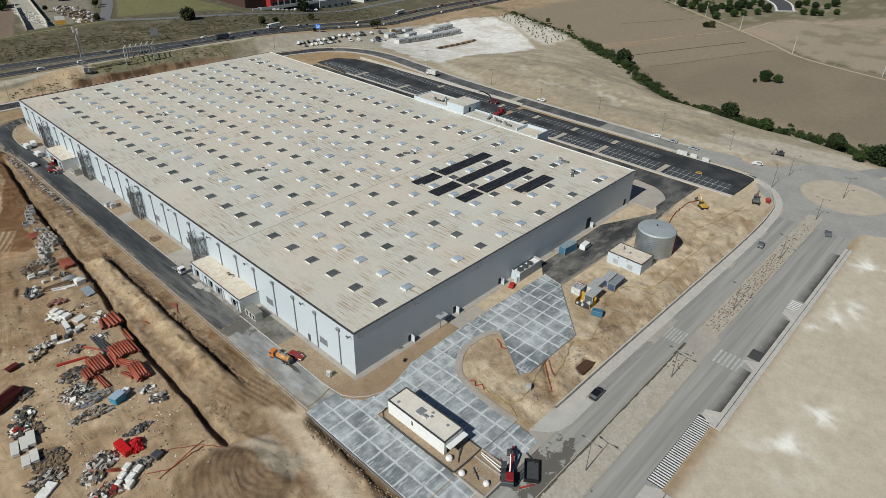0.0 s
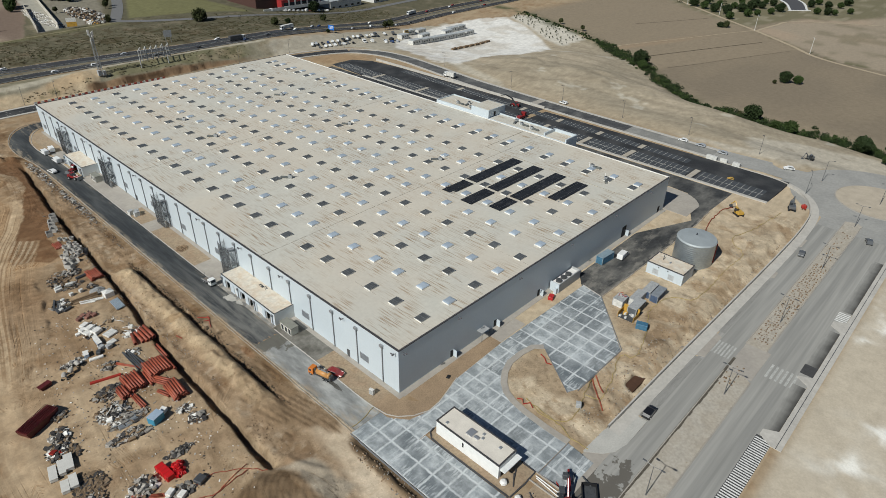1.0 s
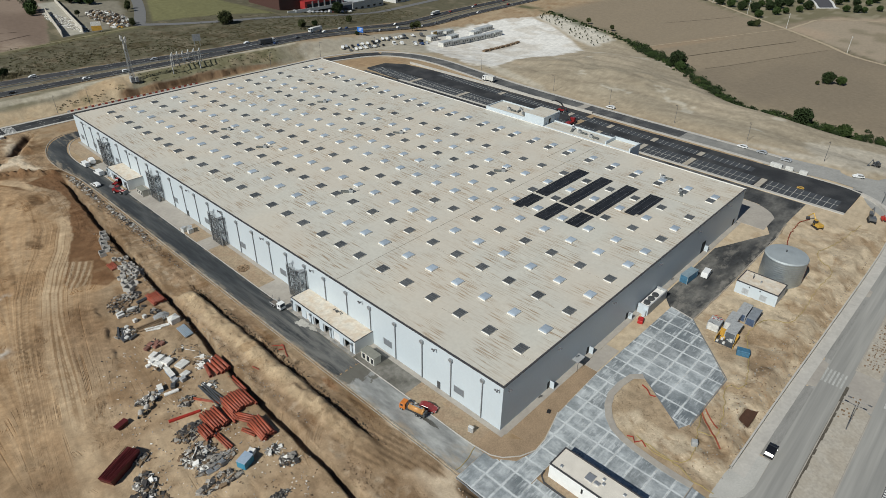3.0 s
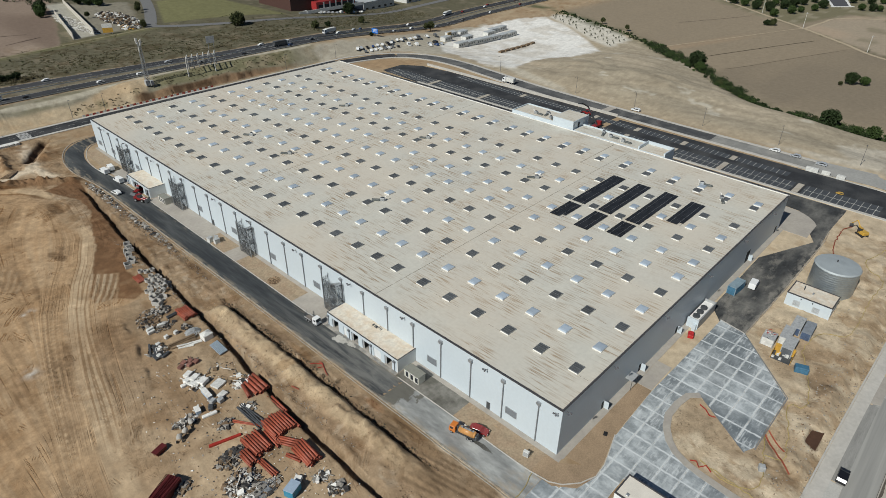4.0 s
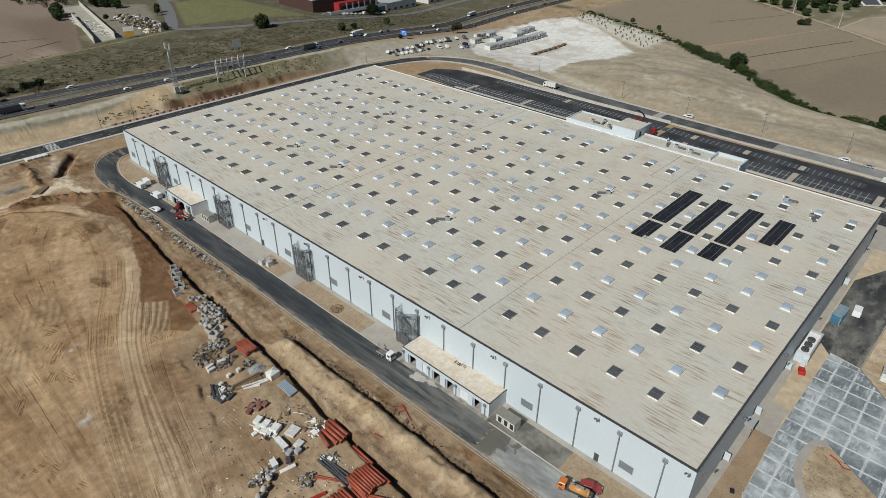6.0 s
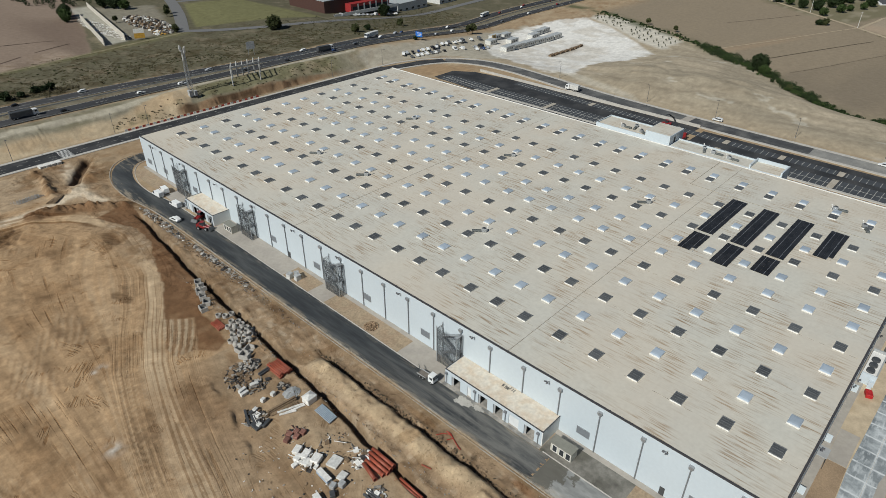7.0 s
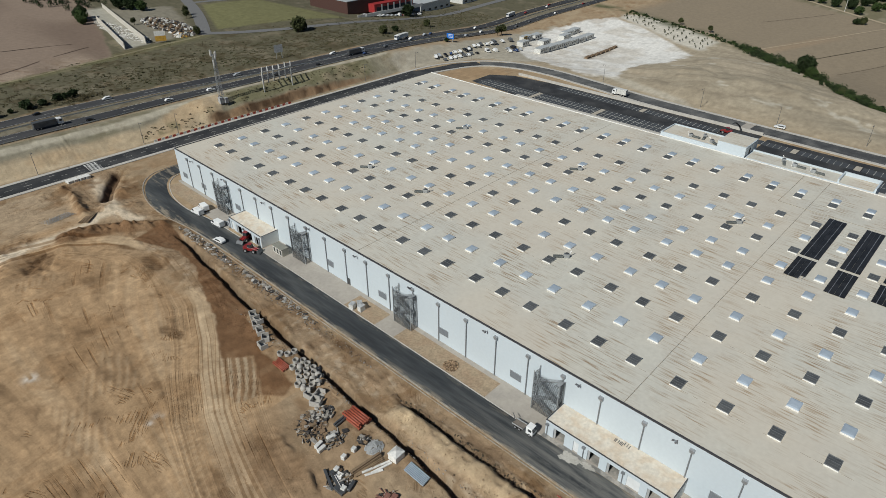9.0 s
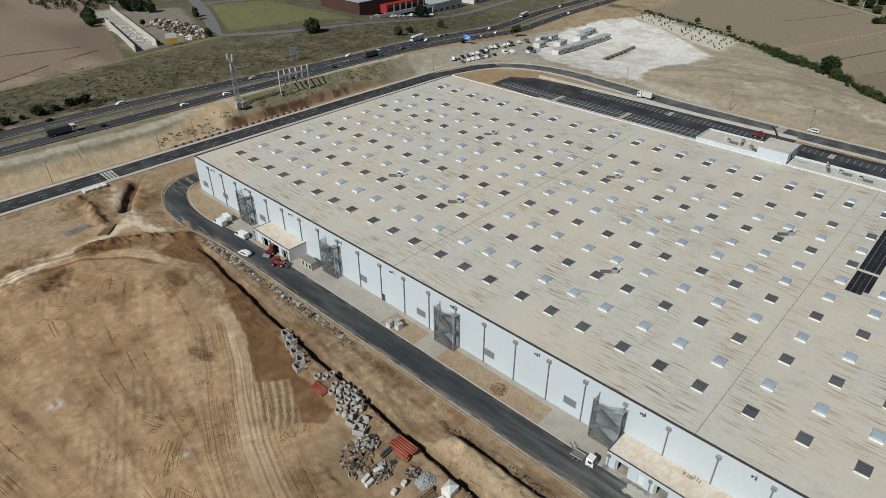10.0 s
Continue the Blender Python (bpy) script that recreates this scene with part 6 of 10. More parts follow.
def stair_tower(y0):
    s = thing("stair_tower", "tall galvanised stair tower in steel mesh", "stair tower", Matrix.Translation((0, y0, 0)), group="stair towers")
    xa, xb, w, zt = -2.35, -0.35, 6.1, 9.7
    for x in (xa, xb):
        for y in (0.0, w):
            part("post", box(B(), x - 0.07, y - 0.07, G0, x + 0.07, y + 0.07, zt + (0.5 if y else 0)), STEEL, s)
    for k, (a, c, dirx) in enumerate(((0.0, w, 0), (xa, xb, 1), (xa, xb, 2))):
        b = B()
        for j in range(int((c - a) / 0.2)):
            q = a + 0.1 + j * 0.2
            if dirx == 0:
                box(b, xa - 0.015, q - 0.02, G0 + 0.1, xa + 0.015, q + 0.02, zt)
            else:
                yy = 0.0 if dirx == 1 else w
                box(b, q - 0.02, yy - 0.015, G0 + 0.1, q + 0.02, yy + 0.015, zt)
        for j in range(30):
            z = G0 + 0.2 + j * 0.33
            if dirx == 0:
                box(b, xa - 0.02, a, z, xa + 0.02, c, z + 0.035)
            else:
                yy = 0.0 if dirx == 1 else w
                box(b, a, yy - 0.02, z, c, yy + 0.02, z + 0.035)
        part("mesh_panel", b, DARKSTEEL, s, "dark welded-mesh cladding")
    for f in range(4):
        z0 = G0 + f * 2.45
        b = B()
        xx = xa + 0.55 if f % 2 == 0 else xb - 0.55
        ya, yb = (0.85, 5.15) if f % 2 == 0 else (5.15, 0.85)
        lo, hi = z0 + 0.05, z0 + 2.5
        for side in (-0.46, 0.46):
            v = [b.verts.new((xx + side + e, y_, z_)) for e in (-0.02, 0.02) for y_, z_ in ((ya, lo), (yb, hi), (yb, hi + 0.22), (ya, lo + 0.22))]
            for q in ((0, 1, 2, 3), (7, 6, 5, 4), (0, 4, 5, 1), (3, 2, 6, 7), (1, 5, 6, 2), (0, 3, 7, 4)):
                b.faces.new([v[i] for i in q])
        fl = part("flight", b, STEEL, s, "open steel stair flight")
        for t in range(13):
            u = (t + 0.5) / 13
            part("tread", TREAD, None, fl, "", Matrix.Translation((xx, ya + (yb - ya) * u, z0 + 0.15 + u * 2.45)))
        yy = 5.0 if f % 2 == 0 else 0.05
        part("landing", box(B(), xa + 0.05, yy, z0 + 2.42, xb - 0.05, yy + 1.0, z0 + 2.48), STEEL, s)
    return s


for y in (67.8, 110.4, 154.0, 197.0):
    stair_tower(y)


# ---- small grey booth by the annex ----
def booth(m, label):
    s = thing("booth", label, "booth", m, group="site booths")
    part("body", box(B(), -2.4, -1.1, 0.1, 2.4, 1.1, 2.3), mat("booth_cream", (0.5, 0.48, 0.41), 0.6, vary=0.08), s)
    part("roof", box(B(), -2.55, -1.25, 2.3, 2.55, 1.25, 2.45, 0.04), mat("booth_roof", (0.2, 0.2, 0.17), 0.8, vary=0.12), s)
    for x in (-1.7, -0.2, 1.4):
        w = part("window", box(B(), x - 0.5, 1.08, 0.35, x + 0.5, 1.13, 2.0), GLASSY, s)
        b = B()
        for q in ((-0.57, 0.28, -0.48, 2.07), (0.48, 0.28, 0.57, 2.07), (-0.48, 0.28, 0.48, 0.37), (-0.48, 1.98, 0.48, 2.07)):
            box(b, x + q[0], 1.09, q[1], x + q[2], 1.16, q[3])
        part("frame", b, CURB, w)
    part("plinth", box(B(), -2.3, -1.0, 0, 2.3, 1.0, 0.1), DARKSTEEL, s)
    return s


booth(pose(-4.5, 36.8, -0.35, 0, 0, 90), "small cream site booth with grey roof")
booth(pose(-3.6, 164.5, -0.35, 0, 0, 90), "small cream site booth by the stair tower")

# ---- offices on the east side ----
office = thing("office_block", "white office block rising over the east facade", "office block")
part("wall", box(B(), 130.4, 84.0, G0, 142.0, 114.0, 13.0), WHITE, office)
part("wall", box(B(), 130.45, 83.2, G0, 141.9, 93.0, 15.6), WHITE, office, "white raised stair core")
part("roof", box(B(), 130.8, 93.2, 12.95, 141.6, 113.6, 13.08), ROOF, office)
part("roof", box(B(), 130.7, 83.5, 15.55, 141.6, 92.8, 15.64), ROOF, office)
for q in ((130.4, 93, 130.8, 114), (141.6, 93, 142, 114), (130.8, 113.6, 141.6, 114)):
    part("parapet", box(B(), q[0], q[1], 13.0, q[2], q[3], 13.5), WHITE, office)
part("wall", box(B(), 130.4, 44.0, G0, 138.2, 82.9, 12.3), WHITE, office)
part("roof", box(B(), 130.7, 44.3, 12.25, 137.9, 82.6, 12.36), ROOF, office)
part("parapet", box(B(), 137.9, 44.0, 12.3, 138.2, 82.9, 12.9), WHITE, office)
part("wall", box(B(), 130.5, 43.5, G0, 138.3, 44.0, 13.6), WHITE, office)
part("wall", box(B(), 130.5, 53.8, 12.0, 138.3, 54.3, 13.6), WHITE, office)
part("wall", box(B(), 137.9, 44.0, 12.9, 138.3, 53.8, 13.6), WHITE, office)
part("door", box(B(), 134, 83.1, 12.4, 135.2, 83.22, 14.4), BLACK, office)


def ac_unit(m, big=1.0):
    s = thing("ac_unit", "grey rooftop air unit with dark duct and fan", "air unit", m, group="rooftop air units")
    part("casing", box(B(), -0.7, -0.55, 0.1, 0.7, 0.55, 1.1 * big, 0.05), STEEL, s)
    b = B()
    rod(b, (0, 0, 1.1 * big), (0, 0, 1.3 * big), 0.45, 0.4, 12)
    part("fan_cowl", b, DARKSTEEL, s, "dark round fan cowl")
    b = B()
    box(b, -3.4, -0.5, 0.12, -0.8, 0.35, 0.62, 0.08)
    rod(b, (-0.8, 0, 0.4), (-0.6, 0, 0.5), 0.3, seg=10)
    part("duct", b, mat("dark_duct", (0.13, 0.14, 0.135), 0.6, 0.3, vary=0.2), s, "dark sheet-metal duct")
    b = B()
    rod(b, (0.9, 0.2, 0), (0.9, 0.2, 1.5), 0.1, seg=8)
    rod(b, (0.9, 0.2, 1.5), (1.3, 0.4, 1.7), 0.14, seg=8)
    part("pipe", b, CURB, s, "white vent pipe")
    for x in (-3.0, -1.4, 0.5):
        part("foot", box(B(), x - 0.08, -0.5, 0, x + 0.08, 0.5, 0.12), DARKSTEEL, s)
    return s


for x, y, r in ((34.3, 92.3, 205), (82.2, 67.2, 205), (82.0, 119, 200), (35.6, 144.4, 205), (35.8, 170.4, 200), (83.9, 171.2, 205)):
    ac_unit(pose(x + 1.0, y - 0.6, roof_z(x) - 0.02, 0, 0, r - 255))
for x, y, z, r in ((134, 104, 13.08, 90), (137, 100, 13.08, 10), (133.5, 96, 13.08, 60), (134, 68, 12.36, 90), (135.5, 72, 12.36, 20), (133, 62, 12.36, 90), (112, 14.8, 12.05, 30), (118, 24, 12.05, 100)):
    ac_unit(pose(x, y, z, 0, 0, r))

# ---- solar arrays ----
bm = B()
box(bm, -0.86, -0.53, 0, 0.86, 0.53, 0.045)
pan_mesh = to_mesh("solar_panel", bm, SOLAR)
for x0, x1, yc in ((65.3, 76.2, 46.6), (77.6, 103.5, 46.6), (64.0, 76.1, 37.2), (77.4, 103.4, 37.2), (67.0, 76.3, 28.0), (77.5, 103.8, 27.8), (85.6, 103.2, 18.6)):
    arr = thing("solar_array", "long black solar array on low aluminium rails", "solar array", group="roof solar arrays")
    nn = round((x1 - x0) / 1.76)
    st = (x1 - x0) / nn
    for i in range(nn):
        x = x0 + st * (i + 0.5)
        for j, dy in enumerate((-1.72, -0.55, 0.55, 1.72)):
            if i == 0 and j == 0 and x0 in (65.3, 85.6):
                continue
            part("solar_panel", pan_mesh, None, arr, "", Matrix.Translation((x, yc + dy, roof_z(x) + 0.22)))
    for dy in (-2.0, -1.13, 1.13, 2.0):
        b = B()
        za, zb = roof_z(x0), roof_z(x1)
        v = [b.verts.new(p) for p in ((x0, yc + dy - 0.05, za + 0.2), (x1, yc + dy - 0.05, zb + 0.2), (x1, yc + dy + 0.05, zb + 0.2), (x0, yc + dy + 0.05, za + 0.2), (x0, yc + dy - 0.05, za - 0.02), (x1, yc + dy - 0.05, zb - 0.02), (x1, yc + dy + 0.05, zb - 0.02), (x0, yc + dy + 0.05, za - 0.02))]
        for f in ((0, 1, 2, 3), (0, 4, 5, 1), (1, 5, 6, 2), (2, 6, 7, 3), (3, 7, 4, 0)):
            b.faces.new([v[i] for i in f])
        part("rail", b, ALU, arr)

# ---- gatehouse ----
gate = thing("gatehouse", "long white gatehouse with a cream flat roof", "gatehouse")
gx0, gy0, gx1, gy1, gt = -2.6, -31.2, 2.9, -14.3, 3.35
GW = mat("gatehouse_white", (0.7, 0.71, 0.69), 0.6, vary=0.06)
part("wall", box(B(), gx0, gy0, -0.5, gx1, gy1, gt), GW, gate)
part("roof", box(B(), gx0 + 0.2, gy0 + 0.2, gt - 0.02, gx1 - 0.2, gy1 - 0.2, gt + 0.06), mat("gate_roof", (0.63, 0.59, 0.515), 0.8, vary=0.08, scale=0.5), gate)
for q in ((gx0 - 0.08, gy0 - 0.08, gx0 + 0.2, gy1 + 0.08), (gx1 - 0.2, gy0 - 0.08, gx1 + 0.08, gy1 + 0.08), (gx0 + 0.2, gy0 - 0.08, gx1 - 0.2, gy0 + 0.2), (gx0 + 0.2, gy1 - 0.2, gx1 - 0.2, gy1 + 0.08)):
    part("coping", box(B(), q[0], q[1], gt, q[2], q[3], gt + 0.22), COPING, gate, "dark parapet coping")
part("window", box(B(), gx0 - 0.04, -22.0, 1.3, gx0 + 0.05, -21.6, 2.5), BLACK, gate, "narrow dark slot window")
part("canopy", box(B(), gx0 + 0.4, gy0 - 1.3, 2.0, gx1 + 0.4, gy0, 2.2), GW, gate, "flat white canopy")
part("doorway", box(B(), gx0 + 0.8, gy0 - 0.04, -0.3, gx1 - 0.6, gy0 + 0.05, 2.0), BLACK, gate, "wide dark doorway")
b = B()
box(b, gx0 + 1.7, -22.6, gt, gx0 + 3.5, -21.0, gt + 0.35)
box(b, gx0 + 1.9, -24.0, gt, gx0 + 2.5, -22.9, gt + 0.5)
single("ac_unit", b, ALU, "pale air unit lying on the gatehouse roof", "air unit")
for x, y in ((0.6, -24.4), (1.6, -23.9), (-1.4, -16.3), (1.2, -28.5)):
    b = B()
    box(b, x - 0.35, y - 0.3, gt, x + 0.35, y + 0.3, gt + 0.22, 0.05)
    single("roof_hatch", b, STEEL, "small grey hatch on the gatehouse roof", "hatch")

# strip of bare soil and kerb round the gatehouse
paving("soil_bed", sheet(B(), rect(-4.3, -35.4, 3.9, -13.4), 0.13), BED, "bare soil strip round the gatehouse", "soil")
kerb_line([(-4.4, -35.3), (-4.4, -14.6), (-3.3, -13.2), (-2, -13.0)], w=0.3, h=0.26, mt=COPING)
kerb_line([(-4.4, -35.5), (4.0, -35.5), (4.2, -32)], w=0.3, h=0.26, mt=COPING)


paving("soil_bed", sheet(B(), rect(-4.2, -43.4, 4.0, -35.7), 0.16, -0.62), BED, "sunken sandy bed south of the gatehouse", "soil")
for q in ((-4.6, -43.8, -4.2, -35.6), (4.0, -43.8, 4.3, -35.6), (-4.2, -43.8, 4.0, -43.4), (1.6, -43.4, 1.9, -35.7)):
    single("edge_beam", box(B(), q[0], q[1], -1.2, q[2], q[3], -0.22, 0.03), CONCRETE, "raw concrete edge beam round the sunken bed", "beam", kind="structure")
for x, y, r in ((-2.6, -32.6, 0.75), (-3.4, -36.8, 0.7), (-1.9, -41.9, 0.65)):
    b = B()
    rings = [[b.verts.new((r * f * math.cos(k * 0.6283 + h) * (1 + 0.12 * math.sin(3 * k)), r * f * math.sin(k * 0.6283 + h), h)) for k in range(10)] for f, h in ((0.85, 0), (1.05, 0.3), (0.95, 0.65), (0.5, 0.9))]
    for lo, hi in zip(rings, rings[1:]):
        for k in range(10):
            b.faces.new((lo[k], lo[(k + 1) % 10], hi[(k + 1) % 10], hi[k]))
    b.faces.new(rings[-1])
    single("sand_bag", b, CURB, "slumped white builder's bag on sand", "bag", pose(x, y, -0.48 if y < -36 else -0.28), "builders' bags")
for k, (x, y, a, ln) in enumerate(((2.7, -39.6, 84, 6.2), (3.3, -39.3, 88, 6.4), (-0.6, -33.6, 35, 3.2), (0.6, -33.0, 28, 2.6), (-1.4, -38.8, 60, 3.0))):
    single("duct_pipe", rod(B(), (-ln / 2, 0, 0), (ln / 2, 0, 0), 0.13, seg=8), CURB if k < 2 else COPING, "pale service duct lying in the bed" if k < 2 else "dark service duct lying in the bed", "duct", pose(x, y, -0.32 if y < -36 else -0.14, 0, 0, a), "service ducts")


# ---- cast concrete slabs ----
def clip_cell(poly, x0, y0, x1, y1):
    for ax, lim, keep in ((0, x0, 1), (0, x1, -1), (1, y0, 1), (1, y1, -1)):
        out = []
        for p, q in zip(poly, poly[1:] + poly[:1]):
            a, b_ = (p[ax] - lim) * keep, (q[ax] - lim) * keep
            if a >= 0:
                out.append(p)
            if (a > 0 > b_) or (a < 0 < b_):
                t = a / (a - b_)
                out.append((p[0] + (q[0] - p[0]) * t, p[1] + (q[1] - p[1]) * t))
        poly = out
        if len(poly) < 3:
            return []
    return poly


SLAB = mat("power_floated_concrete", (0.26, 0.285, 0.293), 0.7, vary=0.16, scale=0.5, fine=2.2, rand=0.2, tint=(0.35, 0.375, 0.382), stretch=(1, 0.7, 1))
sn = SLAB.node_tree
n, l = sn.nodes, sn.links
pos = n.new("ShaderNodeNewGeometry")
sep = n.new("ShaderNodeSeparateXYZ")
wob_n = n.new("ShaderNodeTexNoise")
wob_n.inputs["Scale"].default_value, wob_n.inputs["Detail"].default_value = 0.9, 5
l.new(pos.outputs["Position"], wob_n.inputs["Vector"])
wob_a = n.new("ShaderNodeVectorMath")
wob_a.operation = "MULTIPLY_ADD"
wob_a.inputs[1].default_value = (0.5, 0.5, 0.0)
l.new(wob_n.outputs["Color"], wob_a.inputs[0])
l.new(pos.outputs["Position"], wob_a.inputs[2])
wob_b = n.new("ShaderNodeVectorMath")
wob_b.operation = "SUBTRACT"
wob_b.inputs[1].default_value = (0.25, 0.25, 0.0)
l.new(wob_a.outputs[0], wob_b.inputs[0])
l.new(wob_b.outputs[0], sep.inputs[0])
CX, CY = 4.45, 4.05
edge = None
for k, cell in ((0, CX), (1, CY)):
    pp = n.new("ShaderNodeMath")
    pp.operation = "PINGPONG"
    pp.inputs[1].default_value = cell / 2
    ad = n.new("ShaderNodeMath")
    ad.operation = "ADD"
    ad.inputs[1].default_value = 15.2 + cell * 20 if k == 0 else 37.35 + cell * 20
    l.new(sep.outputs[k], ad.inputs[0])
    l.new(ad.outputs[0], pp.inputs[0])
    r = n.new("ShaderNodeMapRange")
    r.inputs[1].default_value, r.inputs[2].default_value, r.inputs[3].default_value, r.inputs[4].default_value = 0.08, 0.36, 1.0, 0.0
    l.new(pp.outputs[0], r.inputs[0])
    if edge is None:
        edge = r.outputs[0]
    else:
        mxm = n.new("ShaderNodeMath")
        mxm.operation = "MAXIMUM"
        l.new(edge, mxm.inputs[0])
        l.new(r.outputs[0], mxm.inputs[1])
        edge = mxm.outputs[0]
wash = chain((0.5, 0.4, 1), 1.0, 0.2, 0.52, 6)
smear = times(times(chain((0.6, 2.6, 1), 0.8, 0.5, 0.64, 8), chain((0.18, 0.14, 1), 1.0, 0.42, 0.6, 4)), 0.6)
mm = n.new("ShaderNodeMath")
mm.operation = "MAXIMUM"
l.new(times(edge, wash), mm.inputs[0])
l.new(smear, mm.inputs[1])
pb = n["Principled BSDF"]
base = pb.inputs["Base Color"].links[0].from_socket
damp = n.new("ShaderNodeMix")
damp.data_type = "RGBA"
l.new(times(chain((0.07, 0.1, 1), 1.0, 0.48, 0.6, 6), 0.75), damp.inputs[0])
l.new(base, damp.inputs[6])
damp.inputs[7].default_value = (0.11, 0.13, 0.142, 1)
old = damp.outputs[2]
m1 = n.new("ShaderNodeMix")
m1.data_type = "RGBA"
l.new(mm.outputs[0], m1.inputs[0])
l.new(old, m1.inputs[6])
m1.inputs[7].default_value = (0.56, 0.59, 0.595, 1)
l.new(m1.outputs[2], pb.inputs["Base Color"])
slabs = thing("concrete_yard", "grey power-floated slabs with whitish joints", "yard", kind="structure")
YARDS = (
    [(-15.2, -36.2), (-4.7, -36.2), (-4.7, -12.9), (-15.2, -12.9)],
    [(-15.2, -12.9), (4.3, -12.9), (4.3, -8.4), (1, -8.8), (-4, -7.5), (-6.9, -3.6), (-6.9, -1.3), (-15.2, -1.3)],
    [(4.3, -36.0), (15.0, -36.0), (16.4, -20.5), (19.6, -15.2), (26.2, -11.8), (34.8, -12.4), (36.8, -14.4), (27.6, -27.6), (30.2, -28.8), (49.6, -28.8), (66.2, -13.1), (67.6, -6.3), (30.3, -5.5), (12, -6.2), (6, -8.0), (4.3, -8.4)],
    [(-12.3, -41.5), (-4.6, -41.5), (-4.6, -36.4), (-12.3, -36.4)],
    [(4.3, -42.5), (14.8, -42.5), (14.8, -36.3), (4.3, -36.3)],
)
for yard in YARDS:
    for i in range(-1, 20):
        for j in range(-2, 10):
            x0, y0 = -15.2 + i * CX, -37.35 + j * CY
            c = clip_cell(list(yard), x0 + 0.02, y0 + 0.02, x0 + CX - 0.02, y0 + CY - 0.02)
            area = abs(sum(p[0] * q[1] - q[0] * p[1] for p, q in zip(c, c[1:] + c[:1]))) / 2 if c else 0
            if area < 0.4:
                continue
            b = B()
            lo = [b.verts.new((x, y, (-0.4 if y > -36.25 else gz(x, y)) - 0.3)) for x, y in c]
            hi = [b.verts.new((x, y, (-0.4 if y > -36.25 else gz(x, y) + 0.03) + 0.085)) for x, y in c]
            for q in range(len(c)):
                b.faces.new((lo[q], lo[(q + 1) % len(c)], hi[(q + 1) % len(c)], hi[q]))
            try:
                b.faces.new(hi)
            except ValueError:
                pass
            part("slab", b, SLAB, slabs)
kerb_line([(36.9, -14.2), (34.9, -12.2), (26.3, -11.6), (19.6, -15.0), (16.4, -20.3), (15.2, -30), (15.2, -36)], w=1.6, h=0.14, mt=CONCRETE)
kerb_line([(67.8, -6.2), (66.4, -13.1), (49.8, -29.0), (30, -29.0), (27.3, -27.7), (36.9, -14.2)][:2], w=0.25, h=0.14)
for a, c in (((66.4, -13.1), (49.8, -29.0)), ((49.8, -29.0), (29.5, -29.0)), ((27.3, -27.7), (36.9, -14.2)), ((15, -36.2), (4.4, -36.2)), ((-15.5, -36.2), (-15.5, -1.3))):
    kerb_line([a, c], w=0.2, h=0.11, mt=PIPE)

# ---- pump house, tank ----
pump = thing("pump_house", "small white pump house with cream roof", "pump house")
part("wall", box(B(), 87.4, -27.1, G0, 94.8, -15.8, 3.4), WHITE, pump)
part("roof", box(B(), 87.6, -26.9, 3.4, 94.6, -16.0, 3.5), CREAM, pump)
for q in ((87.3, -27.2, 87.6, -15.7), (94.6, -27.2, 94.9, -15.7), (87.6, -27.2, 94.6, -26.9), (87.6, -16, 94.6, -15.7)):
    part("coping", box(B(), q[0], q[1], 3.4, q[2], q[3], 3.62), COPING, pump)
for y in (-18.7, -23.6):
    v = part("grille", box(B(), 87.34, y - 0.9, 0.3, 87.42, y + 0.9, 2.0), mat("pale_grille", (0.45, 0.48, 0.5), 0.5, vary=0.1), pump, "pale grey grille")
    b = B()
    for k in range(8):
        box(b, 87.3, y - 0.85, 0.38 + k * 0.2, 87.345, y + 0.85, 0.46 + k * 0.2)
    part("blade", b, STEEL, v)
for y in (-19.5, -22.4):
    part("spout", box(B(), 87.2, y - 0.12, 2.7, 87.4, y + 0.12, 3.0), BLACK, pump)
b = B()
rod(b, (91.5, -18.8, 3.5), (91.5, -18.8, 4.9), 0.12, seg=8)
part("flue", b, DARKSTEEL, pump)
part("flue", box(B(), 90.5, -21.5, 3.5, 91.3, -21.1, 3.9), STEEL, pump)
TANKM = mat("corrugated_tank_steel", (0.38, 0.42, 0.44), 0.35, 0.75, vary=0.1, scale=0.6, fine=2)
tank = thing("water_tank", "large round galvanised water tank with pale roof", "tank", Matrix.Translation((104.0, -22.8, 0)))
b = B()
rings = [[b.verts.new(((5.9 if k % 2 else 5.85) * math.cos(i * math.pi / 28), (5.9 if k % 2 else 5.85) * math.sin(i * math.pi / 28), G0 + k * 0.33)) for i in range(56)] for k in range(25)]
for lo, hi in zip(rings, rings[1:]):
    for i in range(56):
        b.faces.new((lo[i], lo[(i + 1) % 56], hi[(i + 1) % 56], hi[i]))
part("shell", b, TANKM, tank, smooth=False)
b = B()
rod(b, (0, 0, 7.5), (0, 0, 7.9), 6.0, 5.7, 56)
rod(b, (0, 0, 7.9), (0, 0, 8.3), 5.7, 0.3, 56)
part("roof", b, mat("tank_roof", (0.34, 0.375, 0.385), 0.6, 0.2, vary=0.08, scale=0.4), tank)
REDP = mat("red_pipe", (0.32, 0.03, 0.02), 0.45, vary=0.15)
for a in (-62, -50, -38, -28):
    b = B()
    c, s_ = math.cos(radians(a)), math.sin(radians(a))
    rod(b, (6.2 * c, 6.2 * s_, G0), (6.2 * c, 6.2 * s_, 6.5), 0.16, seg=8)
    rod(b, (6.2 * c, 6.2 * s_, 6.5), (5.8 * c, 5.8 * s_, 6.7), 0.16, seg=8)
    part("riser", b, REDP, tank, "red riser pipe")
b = B()
